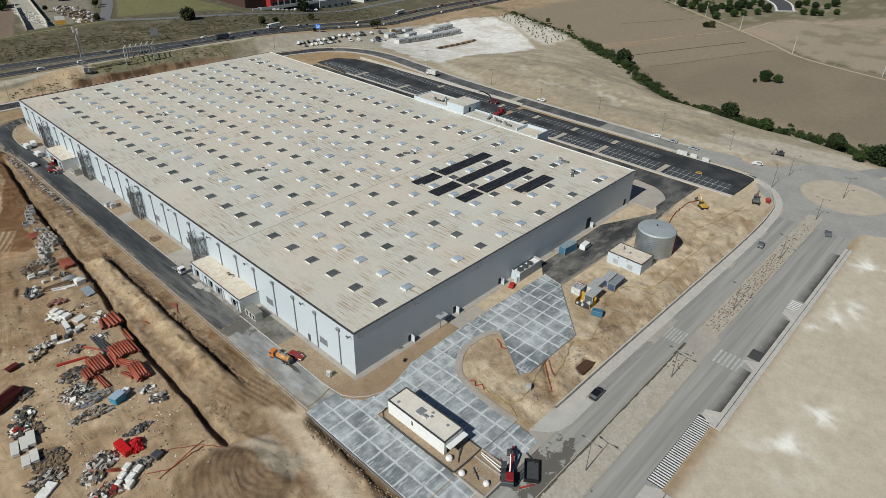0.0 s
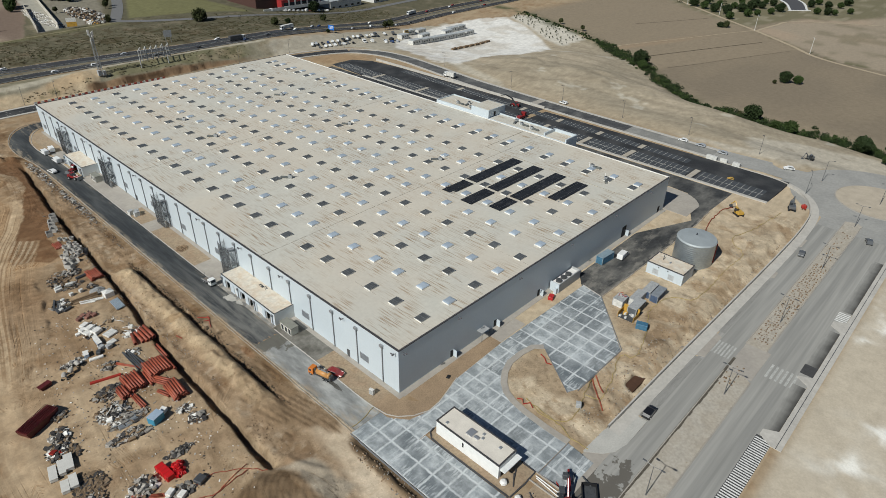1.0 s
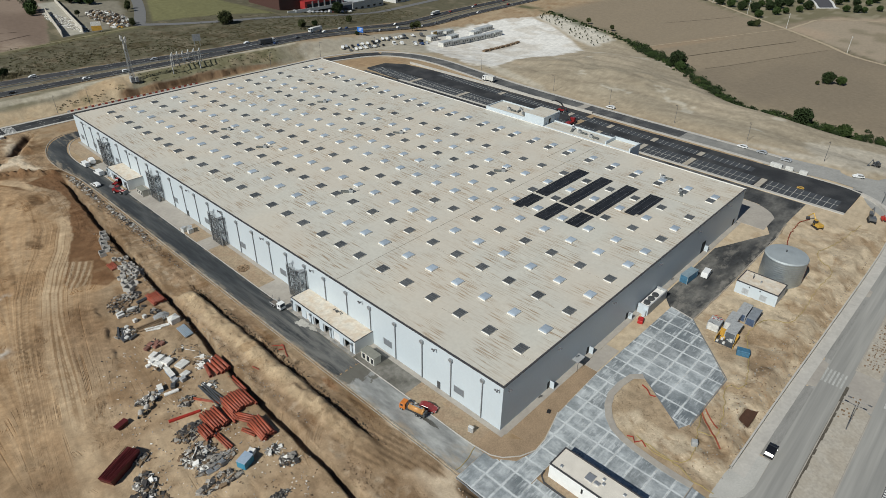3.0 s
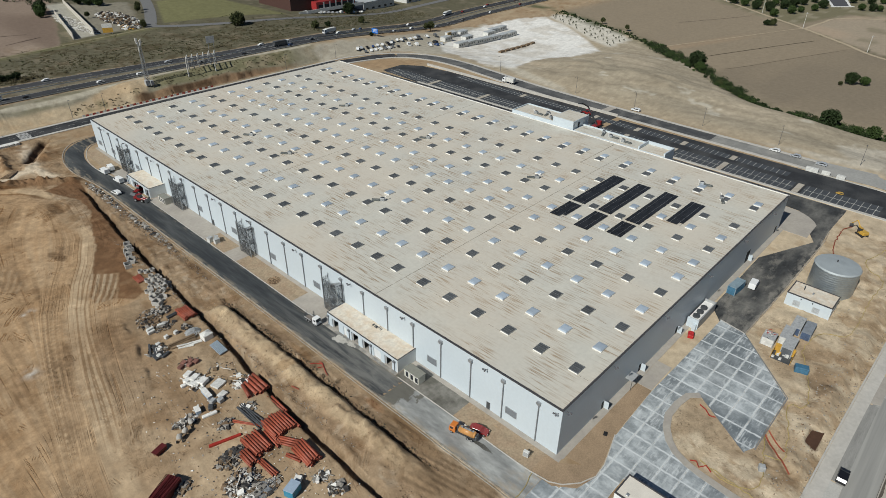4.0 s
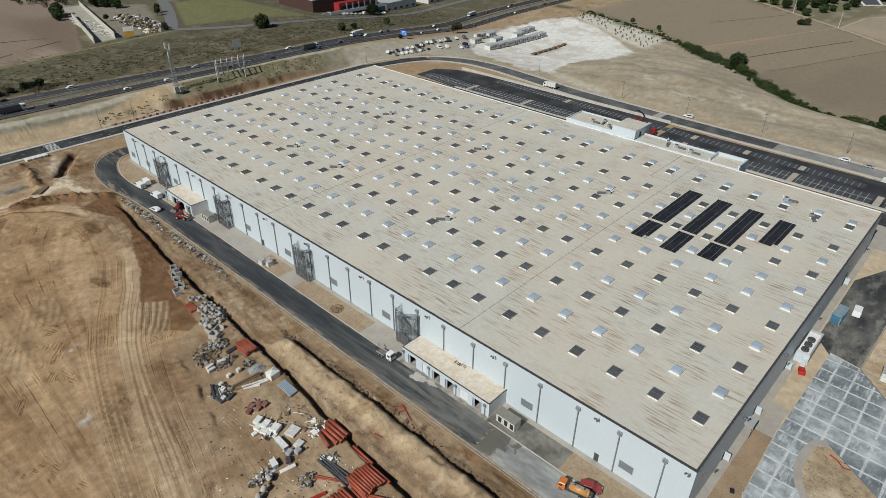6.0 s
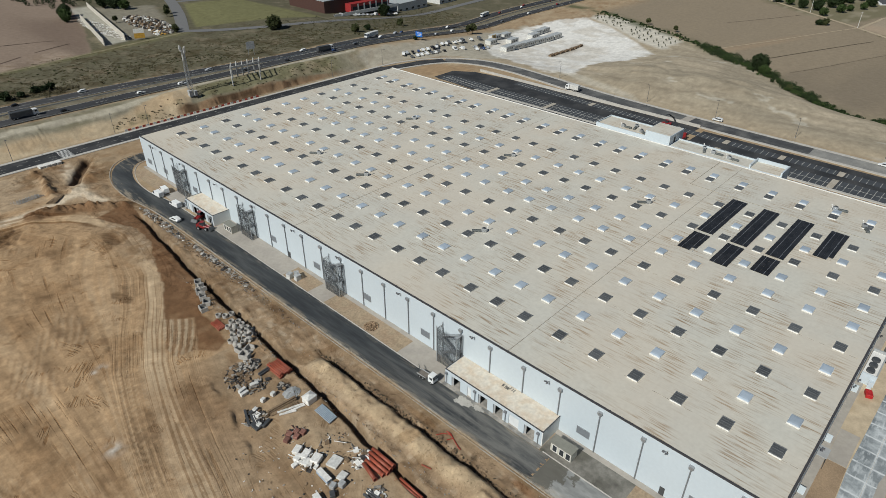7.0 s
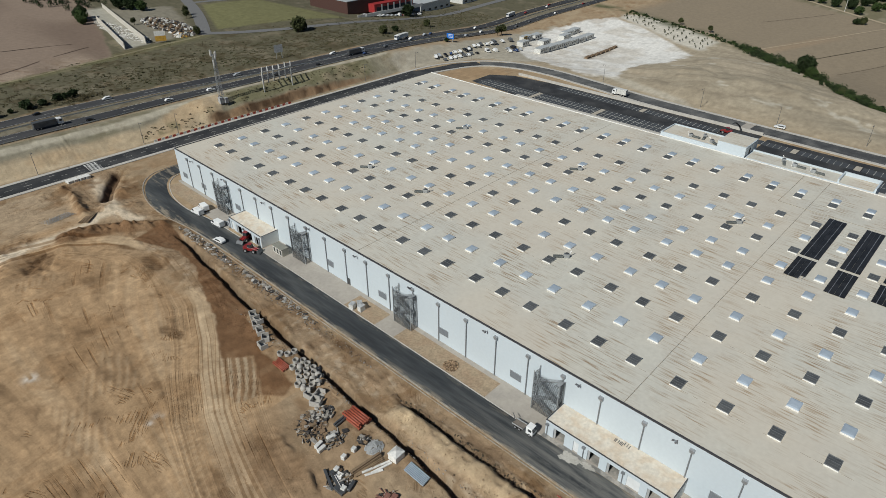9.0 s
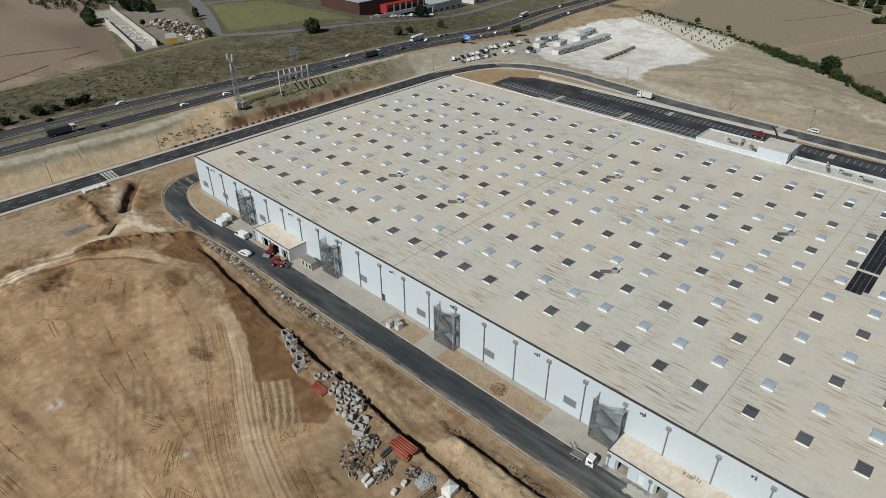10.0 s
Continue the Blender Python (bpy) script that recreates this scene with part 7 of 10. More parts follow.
for z in (1.0, 2.8, 4.6):
    for a in range(-62, -28, 6):
        rod(b, (6.25 * math.cos(radians(a)), 6.25 * math.sin(radians(a)), z), (6.25 * math.cos(radians(a + 6)), 6.25 * math.sin(radians(a + 6)), z), 0.09, seg=6)
part("crosspipe", b, REDP, tank, "red cross pipes")
b = B()
rod(b, (0.5, 0.5, 8.2), (0.5, 0.5, 8.9), 0.18, seg=8)
part("vent", b, DARKSTEEL, tank)


# ---- containers and site units ----
def container(m, lx, ly, lz, mt, label, roof=None, group="site containers"):
    s = thing("container", label, "container", m, group=group)
    b = B()
    nr = max(6, int(lx / 0.45))
    pts = []
    for k in range(nr):
        x = -lx / 2 + lx * k / nr
        pts += [(x, -ly / 2), (x + lx / nr * 0.45, -ly / 2), (x + lx / nr * 0.5, -ly / 2 + 0.05), (x + lx / nr * 0.95, -ly / 2 + 0.05)]
    pts += [(lx / 2, -ly / 2), (lx / 2, ly / 2)]
    for k in range(nr):
        x = lx / 2 - lx * k / nr
        pts += [(x, ly / 2), (x - lx / nr * 0.45, ly / 2), (x - lx / nr * 0.5, ly / 2 - 0.05), (x - lx / nr * 0.95, ly / 2 - 0.05)]
    pts.append((-lx / 2, ly / 2))
    seen, ring = set(), []
    for p in pts:
        q = (round(p[0], 3), round(p[1], 3))
        if q not in seen:
            seen.add(q)
            ring.append(p)
    prism(b, ring, 0.12, lz - 0.08)
    part("body", b, mt, s)
    part("roof", box(B(), -lx / 2 - 0.03, -ly / 2 - 0.03, lz - 0.08, lx / 2 + 0.03, ly / 2 + 0.03, lz, 0.02), roof or mt, s)
    for x in (-lx / 2 + 0.08, lx / 2 - 0.08):
        for y in (-ly / 2 + 0.08, ly / 2 - 0.08):
            part("corner_post", box(B(), x - 0.1, y - 0.1, 0, x + 0.1, y + 0.1, lz + 0.01), roof or mt, s)
    part("door", box(B(), lx / 2, -ly / 2 + 0.2, 0.2, lx / 2 + 0.05, ly / 2 - 0.2, lz - 0.2), mt, s)
    return s


BLUE = mat("blue_container", (0.05, 0.14, 0.22), 0.5, vary=0.15, fine=2)
NAVY = mat("faded_navy", (0.06, 0.09, 0.15), 0.55, vary=0.2, fine=2)
CAB = mat("cabin_white", (0.55, 0.55, 0.52), 0.55, vary=0.12, fine=2)
CABG = mat("cabin_grey_roof", (0.33, 0.34, 0.34), 0.6, vary=0.15, fine=2)
YEL = mat("safety_yellow", (0.47, 0.27, 0.045), 0.6, vary=0.3)
container(pose(84.0, -3.6, -0.34, 0, 0, -4), 6.1, 2.44, 2.6, BLUE, "blue steel shipping container by the wall", mat("blue_grey_roof", (0.2, 0.27, 0.31), 0.5, vary=0.15))
container(pose(77.5, -22.2, -0.4, 0, 0, 3), 6.1, 2.44, 2.5, NAVY, "faded navy site container with grey roof", CABG)
container(pose(77.0, -24.9, -0.4, 0, 0, 3), 6.1, 2.3, 2.5, NAVY, "dark navy site container end on", mat("slate_roof_sheet", (0.2, 0.22, 0.24), 0.6, vary=0.2))
container(pose(71.3, -21.5, -0.4, 0, 0, 3), 6.0, 2.44, 2.5, CAB, "white site cabin with grey roof", CABG)
container(pose(67.0, -18.6, -0.4, 0, 0, 3), 3.6, 3.0, 2.4, CAB, "open white skip container full of scraps", CABG)
container(pose(67.2, -23.4, -0.4, 0, 0, 3), 6.0, 2.6, 2.6, mat("dark_cabin", (0.09, 0.1, 0.11), 0.5, vary=0.2), "dark grey site cabin beside the yellow pen", CABG)
pen = thing("yellow_pen", "yellow steel storage pen with tools inside", "storage pen", pose(63.2, -23.2, -0.4, 0, 0, 3))
part("back_panel", box(B(), 2.0, -2.3, 0.1, 2.15, 2.3, 2.4), YEL, pen)
part("side_panel", box(B(), -1.6, 2.2, 0.1, 2.0, 2.3, 1.6), YEL, pen)
part("side_panel", box(B(), -1.6, -2.3, 0.1, 2.0, -2.2, 1.6), YEL, pen)
part("floor", box(B(), -1.6, -2.2, 0, 2.0, 2.2, 0.12), DARKSTEEL, pen)
for k in range(9):
    x, y = 62.2 + 2.4 * random.random(), -25 + 3.6 * random.random()
    b = B()
    box(b, x - 0.35, y - 0.3, -0.28, x + 0.35, y + 0.3, -0.28 + 0.3 + 0.6 * random.random(), 0.05)
    single("tool_crate", b, random.choice((YEL, CAB, DARKSTEEL, CABG)), "small tool crate inside the yellow pen", "crate", group="tool crates")
for k in range(26):
    x, y = 65.4 + 3.2 * random.random(), -19.9 + 2.6 * random.random()
    b = B()
    rod(b, (x, y, 2.05), (x + random.uniform(-0.9, 0.9), y + random.uniform(-0.9, 0.9), 2.2 + 0.3 * random.random()), 0.07, seg=5)
    single("scrap_bar", b, random.choice((CAB, REDP, DARKSTEEL, STEEL)), "loose scrap bar heaped in the skip", "scrap", group="skip scraps")
# transformer unit against the shaded wall
unit = thing("chiller_unit", "white walled chiller enclosure with open top", "chiller")
# white on the sunward side, grey on the others: shading put into panel colours
for q in ((59.0, -3.4, 59.3, -0.4), (69.9, -3.4, 70.2, -0.4), (59.3, -3.4, 69.9, -3.1)):
    part("side", box(B(), q[0], q[1], G0, q[2], q[3], 2.6), WHITE if q[0] == 59.0 else GREYPAN, unit)
part("cover", box(B(), 59.3, -3.1, 1.6, 69.9, -0.4, 1.9), CURB, unit)
for k in range(3):
    b = B()
    rod(b, (61.4 + k * 2.4, -1.7, 1.9), (61.4 + k * 2.4, -1.7, 2.5), 0.9, 0.85, 16)
    part("fan", b, DARKSTEEL, unit, "round dark fan")
part("step", box(B(), 58.0, -3.2, G0, 59.0, -2.3, 1.4), WHITE, unit)
b = box(B(), -1.1, -0.7, 0, 1.1, 0.7, 0.9, 0.1)
single("bin", b, mat("red_skip", (0.4, 0.02, 0.02), 0.5, vary=0.15), "small red steel skip on soil bed", "skip", pose(55.6, -3.3, -0.33, 0, 0, 20))
can = thing("door_canopy", "grey flat canopy on two struts", "canopy")
part("slab", box(B(), 27.0, -1.9, 2.5, 30.0, -0.05, 2.65), GREYPAN, can)
for x in (27.1, 29.9):
    b = B()
    rod(b, (x, -1.8, -0.33), (x, -1.8, 2.5), 0.06, seg=6)
    part("strut", b, DARKSTEEL, can)
b = box(B(), -0.55, -0.4, 0, 0.55, 0.4, 0.25, 0.06)
single("manhole_cover", b, BLACK, "black open manhole in the brown bed", "manhole", pose(11.8, -4.4, -0.35, 0, 0, 20))
cabt = thing("utility_cabinet", "pale grey utility cabinet on soil", "cabinet", pose(-4.6, 4.3, -0.35, 0, 0, 10))
part("body", box(B(), -0.35, -0.6, 0.1, 0.35, 0.6, 1.5, 0.03), CAB, cabt)
part("plinth", box(B(), -0.3, -0.55, 0, 0.3, 0.55, 0.1), CONCRETE, cabt)
part("door", box(B(), -0.38, -0.5, 0.2, -0.35, 0.5, 1.4), CABG, cabt)
b = box(B(), -0.6, -0.6, 0, 0.6, 0.6, 1.2, 0.08)
single("generator", b, CABG, "grey generator box on dug sand", "generator", pose(25.5, -31.8, -0.45, 0, 0, 30))
b = box(B(), -0.9, -1.5, 0, 0.9, 1.5, 1.6, 0.08)
single("site_toilet", b, BLUE, "blue grey portable site box", "site box", pose(61.5, -28.2, -0.45, 0, 0, 20))
paving("pit", sheet(B(), [(38.6, -38.2), (45.4, -38.2), (44.6, -35.4), (38.2, -35.4)], 0.06), mat("dark_pit_soil", (0.07, 0.035, 0.02), 0.7, vary=0.2), "dark pit cut in sand", "pit")
paving("pit", sheet(B(), rect(126.8, -31.6, 130, -28.2), 0.06), mat("dug_pit_soil", (0.14, 0.1, 0.065), 0.8, vary=0.2), "small square pit in sand", "pit")

# ---- vehicles ----
TYRE = mat("tyre_rubber", (0.02, 0.02, 0.02), 0.85, vary=0.1)
PAINTS = {k: mat("car_paint_" + k, c, 0.28, vary=0.03, spec=0.6) for k, c in (("white", (0.72, 0.73, 0.72)), ("silver", (0.36, 0.38, 0.4)), ("black", (0.012, 0.012, 0.014)), ("red", (0.22, 0.02, 0.02)), ("grey", (0.1, 0.105, 0.11)), ("blue", (0.03, 0.06, 0.16)), ("orange", (0.55, 0.17, 0.03)), ("yellow", (0.5, 0.3, 0.05)))}


def wheels(s, xs, ys, r, w=0.22):
    for x in xs:
        for y in ys:
            b = B()
            rod(b, (x, y - w / 2, r), (x, y + w / 2, r), r, seg=12)
            t = part("wheel", b, TYRE, s)
            b = B()
            q = y + (w / 2 if y > 0 else -w / 2)
            rod(b, (x, q - 0.01, r), (x, q + 0.01, r), r * 0.55, seg=10)
            part("rim", b, ALU, t)


CAR_KIT = {}


def car(colour, m, where, style="car", group="parked cars"):
    """A car or van; the first of a colour is built, the others are copies."""
    key = (colour, style)
    word = {"car": "hatchback car", "van": "panel van", "suv": "estate car"}[style]
    label = f"{colour} {word} {where}"
    if key in CAR_KIT:
        c = copy_thing(CAR_KIT[key], m)
        return tagged(c, label, "van" if style == "van" else "car", group)
    s = thing("van" if style == "van" else "car", label, "van" if style == "van" else "car", m, group)
    CAR_KIT[key] = s
    p = PAINTS[colour]
    if style == "van":
        body = [(-2.5, 0.35), (2.5, 0.35), (2.55, 0.9), (1.75, 1.15), (1.15, 2.0), (-2.45, 2.05), (-2.52, 0.8)]
        glass, hw = [(1.8, 1.17), (1.2, 1.93), (0.5, 1.93), (0.5, 1.17)], 0.95
    elif style == "suv":
        body = [(-2.25, 0.35), (2.25, 0.35), (2.3, 0.75), (1.3, 0.95), (0.55, 1.5), (-1.75, 1.55), (-2.25, 0.95)]
        glass, hw = [(1.2, 0.97), (0.52, 1.46), (-1.7, 1.5), (-2.05, 0.99)], 0.9
    else:
        body = [(-2.05, 0.32), (2.1, 0.32), (2.15, 0.7), (1.15, 0.88), (0.4, 1.42), (-1.25, 1.44), (-2.05, 0.9)]
        glass, hw = [(1.05, 0.9), (0.37, 1.38), (-1.2, 1.39), (-1.85, 0.92)], 0.86
    b = B()
    side_prism(b, body, -hw, hw)
    bmesh.ops.bevel(b, geom=b.edges[:], offset=0.07, segments=1, affect="EDGES")
    part("body", b, p, s)
    b = B()
    side_prism(b, glass, -hw - 0.012, hw + 0.012)
    part("side_glass", b, GLASSY, s)
    b = B()
    g0, g1 = glass[0], glass[1]
    side_prism(b, [(g0[0] + 0.1, g0[1] - 0.02), (g1[0] + 0.12, g1[1] - 0.04), (g1[0] + 0.05, g1[1] - 0.1), (g0[0] - 0.05, g0[1] - 0.05)], -hw + 0.1, hw - 0.1)
    part("windscreen", b, GLASSY, s)
    wheels(s, (-1.45, 1.4) if style != "van" else (-1.6, 1.6), (-hw + 0.08, hw - 0.08), 0.32)
    for y in (-hw + 0.25, hw - 0.25):
        part("headlight", box(B(), body[2][0] - 0.06, y - 0.15, 0.62, body[2][0] + 0.01, y + 0.15, 0.76), CAB, s)
    return s


def park(colour, x, y, rz, where, style="car", group="parked cars", z=None):
    return car(colour, pose(x, y, (gz(x, y) if z is None else z) + 0.07, 0, 0, rz), where, style, group)


def lorry(m, label, cab, load, ll=9.0, h=3.4, boxy=True, group=""):
    """A lorry: cab, chassis, wheels and a load body."""
    s = thing("lorry", label, "lorry", m, group)
    part("chassis", box(B(), -ll - 0.2, -0.9, 0.7, 2.3, 0.9, 1.0), DARKSTEEL, s)
    b = B()
    side_prism(b, [(0.3, 0.6), (2.4, 0.6), (2.45, 1.7), (2.1, 2.9), (0.3, 3.0)], -1.15, 1.15)
    bmesh.ops.bevel(b, geom=b.edges[:], offset=0.08, segments=1, affect="EDGES")
    c = part("cab", b, cab, s)
    b = B()
    side_prism(b, [(2.47, 1.75), (2.16, 2.75), (2.1, 2.75), (2.4, 1.75)], -1.0, 1.0)
    part("windscreen", b, GLASSY, c)
    part("side_glass", box(B(), 1.0, -1.17, 1.8, 2.0, 1.17, 2.6), GLASSY, c)
    if boxy:
        part("load_body", box(B(), -ll, -1.25, 1.0, 0.0, 1.25, h, 0.05), load, s)
    wheels(s, (1.5, -ll + 1.0, -ll + 2.3), (-1.0, 1.0), 0.5, 0.35)
    return s


def tanker(m):
    s = lorry(m, "orange tanker lorry parked on the concrete lane", PAINTS["orange"], None, 6.2, boxy=False)
    tan = mat("tanker_tan", (0.48, 0.24, 0.08), 0.4, vary=0.12)
    b = B()
    for x0, x1, r0, r1 in ((-6.0, -5.6, 0.75, 1.1), (-5.6, -0.9, 1.1, 1.1), (-0.9, -0.5, 1.1, 0.75)):
        rod(b, (x0, 0, 2.1), (x1, 0, 2.1), r0, r1, 18)
    part("tank", b, tan, s, "tan cylindrical tank", smooth=True)
    for x in (-4.6, -2.0):
        b = B()
        rod(b, (x, 0, 3.1), (x, 0, 3.35), 0.3, seg=10)
        part("hatch", b, DARKSTEEL, s)
    part("walkway", box(B(), -5.4, -0.3, 3.18, -1.1, 0.3, 3.24), STEEL, s)
    part("pump_frame", box(B(), -6.7, -0.9, 1.0, -6.1, 0.9, 2.4, 0.1), DARKSTEEL, s)
    b = B()
    rod(b, (-0.4, 0.6, 1.1), (-0.4, 0.6, 3.3), 0.3, seg=8)
    part("hose_drum", b, DARKSTEEL, s)
    return s


tanker(pose(-9.6, 18.6, -0.34, 0, 0, 103) @ Matrix.Scale(0.72, 4))
park("red", -6.4, 15.4, -70, "parked on bare soil beside the tanker", "car", "site vehicles")
park("white", 89.8, -6.6, 5, "on the lane by the tank", "van", "site vehicles")
park("black", 35.3, -44.2, 2, "at the kerb of the street", "suv")
park("grey", 133.6, -46.5, 8, "driving on the street")
park("grey", 158.0, -60.2, 20, "near the roundabout")


def flatbed(m):
    s = lorry(m, "white flatbed lorry with a loading crane", PAINTS["white"], None, 4.0, boxy=False, group="site vehicles")
    part("bed", box(B(), -4.1, -1.1, 1.0, -0.6, 1.1, 1.15), mat("worn_bed", (0.16, 0.14, 0.12), 0.8, vary=0.2), s)
    for y in (-1.13, 1.07):
        part("sideboard", box(B(), -4.1, y, 1.15, -0.6, y + 0.06, 1.5), CABG, s)
    b = B()
    rod(b, (-4.0, 0, 1.1), (-4.2, 0.3, 2.5), 0.12, seg=8)
    rod(b, (-4.2, 0.3, 2.5), (-5.6, 1.4, 2.2), 0.1, seg=8)
    part("crane_arm", b, DARKSTEEL, s)
    return s


flatbed(pose(-8.2, 70.6, -0.34, 0, 0, -87) @ Matrix.Scale(0.76, 4))
park("white", -12.9, 183.4, 100, "on the service road", "car", "site vehicles")
park("white", -8.6, 205.0, 95, "beside the far stair tower", "van", "site vehicles")
park("white", -5.6, 206.5, 85, "next to another van", "van", "site vehicles")
park("white", -8.0, 193.0, 95, "before the far annex", "van", "site vehicles")
park("silver", -5.2, 190.2, 80, "before the far annex", "car", "site vehicles")


def loader(m, label, colour="red", arm=True):
    """A wheeled loader or telehandler."""
    s = thing("loader", label, "loader", m, group="site machines")
    p = PAINTS[colour]
    b = B()
    side_prism(b, [(-2.2, 0.7), (1.6, 0.7), (1.9, 1.1), (0.2, 1.5), (-2.2, 1.8)], -0.8, 0.8)
    part("body", b, p, s)
    b = B()
    side_prism(b, [(-0.9, 1.5), (0.5, 1.5), (0.3, 2.6), (-0.8, 2.6)], -0.65, 0.65)
    part("cab", b, GLASSY, s, "glazed cab")
    part("cab_roof", box(B(), -0.95, -0.7, 2.6, 0.4, 0.7, 2.7), p, s)
    if arm:
        b = B()
        for y in (-0.5, 0.5):
            rod(b, (-0.8, y, 1.9), (2.6, y, 0.9), 0.12, seg=6)
        part("arm", b, p, s)
        b = B()
        side_prism(b, [(2.5, 0.2), (3.3, 0.15), (3.4, 0.3), (2.7, 1.1), (2.5, 1.1)], -1.2, 1.2)
        part("bucket", b, DARKSTEEL, s, "dark steel bucket")
    wheels(s, (-1.4, 1.3), (-0.95, 0.95), 0.62, 0.42)
    return s


loader(pose(-9.2, 171.5, -0.34, 0, 0, -62), "red wheeled loader on the service road")
loader(pose(-6.6, 178.6, -0.34, 0, 0, 200), "red loader at the far dock annex")
car("yellow", pose(173.5, -7.5, -0.33, 0, 0, 100) @ Matrix.Scale(0.6, 4), "standing in the empty car park", "car", "site vehicles")


def digger(m, label, colour="yellow"):
    s = thing("excavator", label, "excavator", m, group="site machines")
    for y in (-0.95, 0.95):
        b = B()
        side_prism(b, [(-1.6, 0.15), (-1.3, 0), (1.3, 0), (1.6, 0.15), (1.6, 0.6), (1.3, 0.75), (-1.3, 0.75), (-1.6, 0.6)], y - 0.28, y + 0.28)
        part("track", b, TYRE, s)
    part("house", box(B(), -1.6, -1.1, 0.85, 1.1, 1.1, 1.8, 0.1), PAINTS[colour], s)
    part("cab", box(B(), 0.0, 0.1, 1.0, 1.3, 1.1, 2.7, 0.1), GLASSY, s)
    part("cab_roof", box(B(), -0.02, 0.08, 2.7, 1.32, 1.12, 2.8), PAINTS[colour], s)
    b = B()
    rod(b, (1.0, -0.3, 1.5), (3.4, -0.3, 3.9), 0.22, 0.18, 8)
    part("boom", b, PAINTS[colour], s)
    b = B()
    rod(b, (3.4, -0.3, 3.9), (5.2, -0.3, 1.9), 0.17, 0.14, 8)
    part("stick", b, PAINTS[colour], s)
    b = B()
    side_prism(b, [(5.0, 1.9), (5.6, 1.5), (5.4, 0.8), (4.7, 1.1)], -0.75, 0.15)
    part("bucket", b, DARKSTEEL, s)
    return s


digger(pose(145.0, -21.5, -0.45, 0, 0, 55), "yellow excavator on sand by the lane")
digger(pose(163.5, -33.8, -0.45, 0, 0, 20), "grey excavator near the site's corner", "grey")
digger(pose(228, -22, gz(228, -22), 0, 0, 160), "small excavator on the sandy slope", "grey")
def breaker_rig(m):
    """A tracked drilling rig: dark carriage and counterweight, red mast lying forward, hydraulic arms."""
    s = thing("drill_rig", "dark tracked drilling rig with red mast at the gate", "drill rig", m, group="site machines")
    for y in (-1.15, 1.15):
        b = B()
        side_prism(b, [(-2.0, 0.15), (-1.7, 0), (1.7, 0), (2.0, 0.15), (2.0, 0.65), (1.7, 0.85), (-1.7, 0.85), (-2.0, 0.65)], y - 0.32, y + 0.32)
        part("track", b, TYRE, s)
    part("deck", box(B(), -2.1, -1.3, 0.9, 1.6, 1.3, 1.2, 0.05), DARKSTEEL, s)
    part("engine_house", box(B(), -2.3, -1.2, 1.2, -0.2, 0.4, 2.3, 0.12), PAINTS["red"], s)
    part("counterweight", box(B(), -2.8, -1.25, 1.0, -2.3, 1.25, 2.1, 0.12), DARKSTEEL, s)
    part("cab", box(B(), 0.1, 0.3, 1.2, 1.6, 1.3, 2.9, 0.1), GLASSY, s)
    part("cab_roof", box(B(), 0.05, 0.25, 2.9, 1.65, 1.35, 3.0), DARKSTEEL, s)
    b = B()
    rod(b, (0.4, -0.5, 1.5), (3.0, -0.5, 3.6), 0.24, 0.2, 8)
    part("boom", b, PAINTS["red"], s)
    b = B()
    rod(b, (3.0, -0.5, 3.6), (5.6, -0.6, 2.2), 0.2, 0.16, 8)
    rod(b, (1.4, -0.5, 1.4), (2.4, -0.5, 2.9), 0.1, seg=6)
    part("stick", b, DARKSTEEL, s)
    part("mast", box(B(), 2.2, -1.3, 0.9, 7.2, -0.9, 1.35, 0.05), PAINTS["red"], s)
    part("drill_head", box(B(), 5.2, -1.2, 0.4, 6.2, 0.1, 1.6, 0.1), DARKSTEEL, s)
    for k in range(4):
        b = B()
        rod(b, (-1.8 + 0.9 * k, -1.9, 0.12), (0.4 + 0.9 * k, -3.0 - 0.3 * k, 0.12), 0.12, seg=6)
        part("rod", b, DARKSTEEL, s)
    return s


breaker_rig(pose(2.6, -43.6, -1.1, 0, 0, 38))
tray = thing("mud_tray", "black open steel mud tray beside the drilling rig", "tray", pose(7.2, -46.2, -1.14, 0, 0, 35), group="site machines")
part("floor", box(B(), -2.6, -1.5, 0, 2.6, 1.5, 0.08), DARKSTEEL, tray)
for q in ((-2.6, -1.5, 2.6, -1.38), (-2.6, 1.38, 2.6, 1.5), (-2.6, -1.38, -2.48, 1.38), (2.48, -1.38, 2.6, 1.38)):
    part("side", box(B(), q[0], q[1], 0.08, q[2], q[3], 0.9), BLACK, tray)
for k, (x, y, a, ln) in enumerate(((5.0, -40.4, 62, 3.4), (8.6, -41.6, 20, 2.6), (3.6, -47.6, -30, 3.0), (9.8, -44.0, 70, 2.8))):
    single("steel_tube", rod(B(), (-ln / 2, 0, 0), (ln / 2, 0, 0), 0.16, seg=8), DARKSTEEL if k % 2 else REDP, "short steel drill tube on wet ground", "drill tube", pose(x, y, -0.92, 0, 0, a), "drill tubes")
b = B()
for k in range(14):
    x, y = 167 + 2.5 * random.random(), -37.5 + 1.6 * random.random()
    rod(b, (x, y, -0.35), (x + 0.7, y + 0.3, -0.1 + 0.4 * random.random()), 0.22, seg=6)
single("red_fittings", b, REDP, "heap of red pipe fittings on sand", "fittings", kind="stuff")


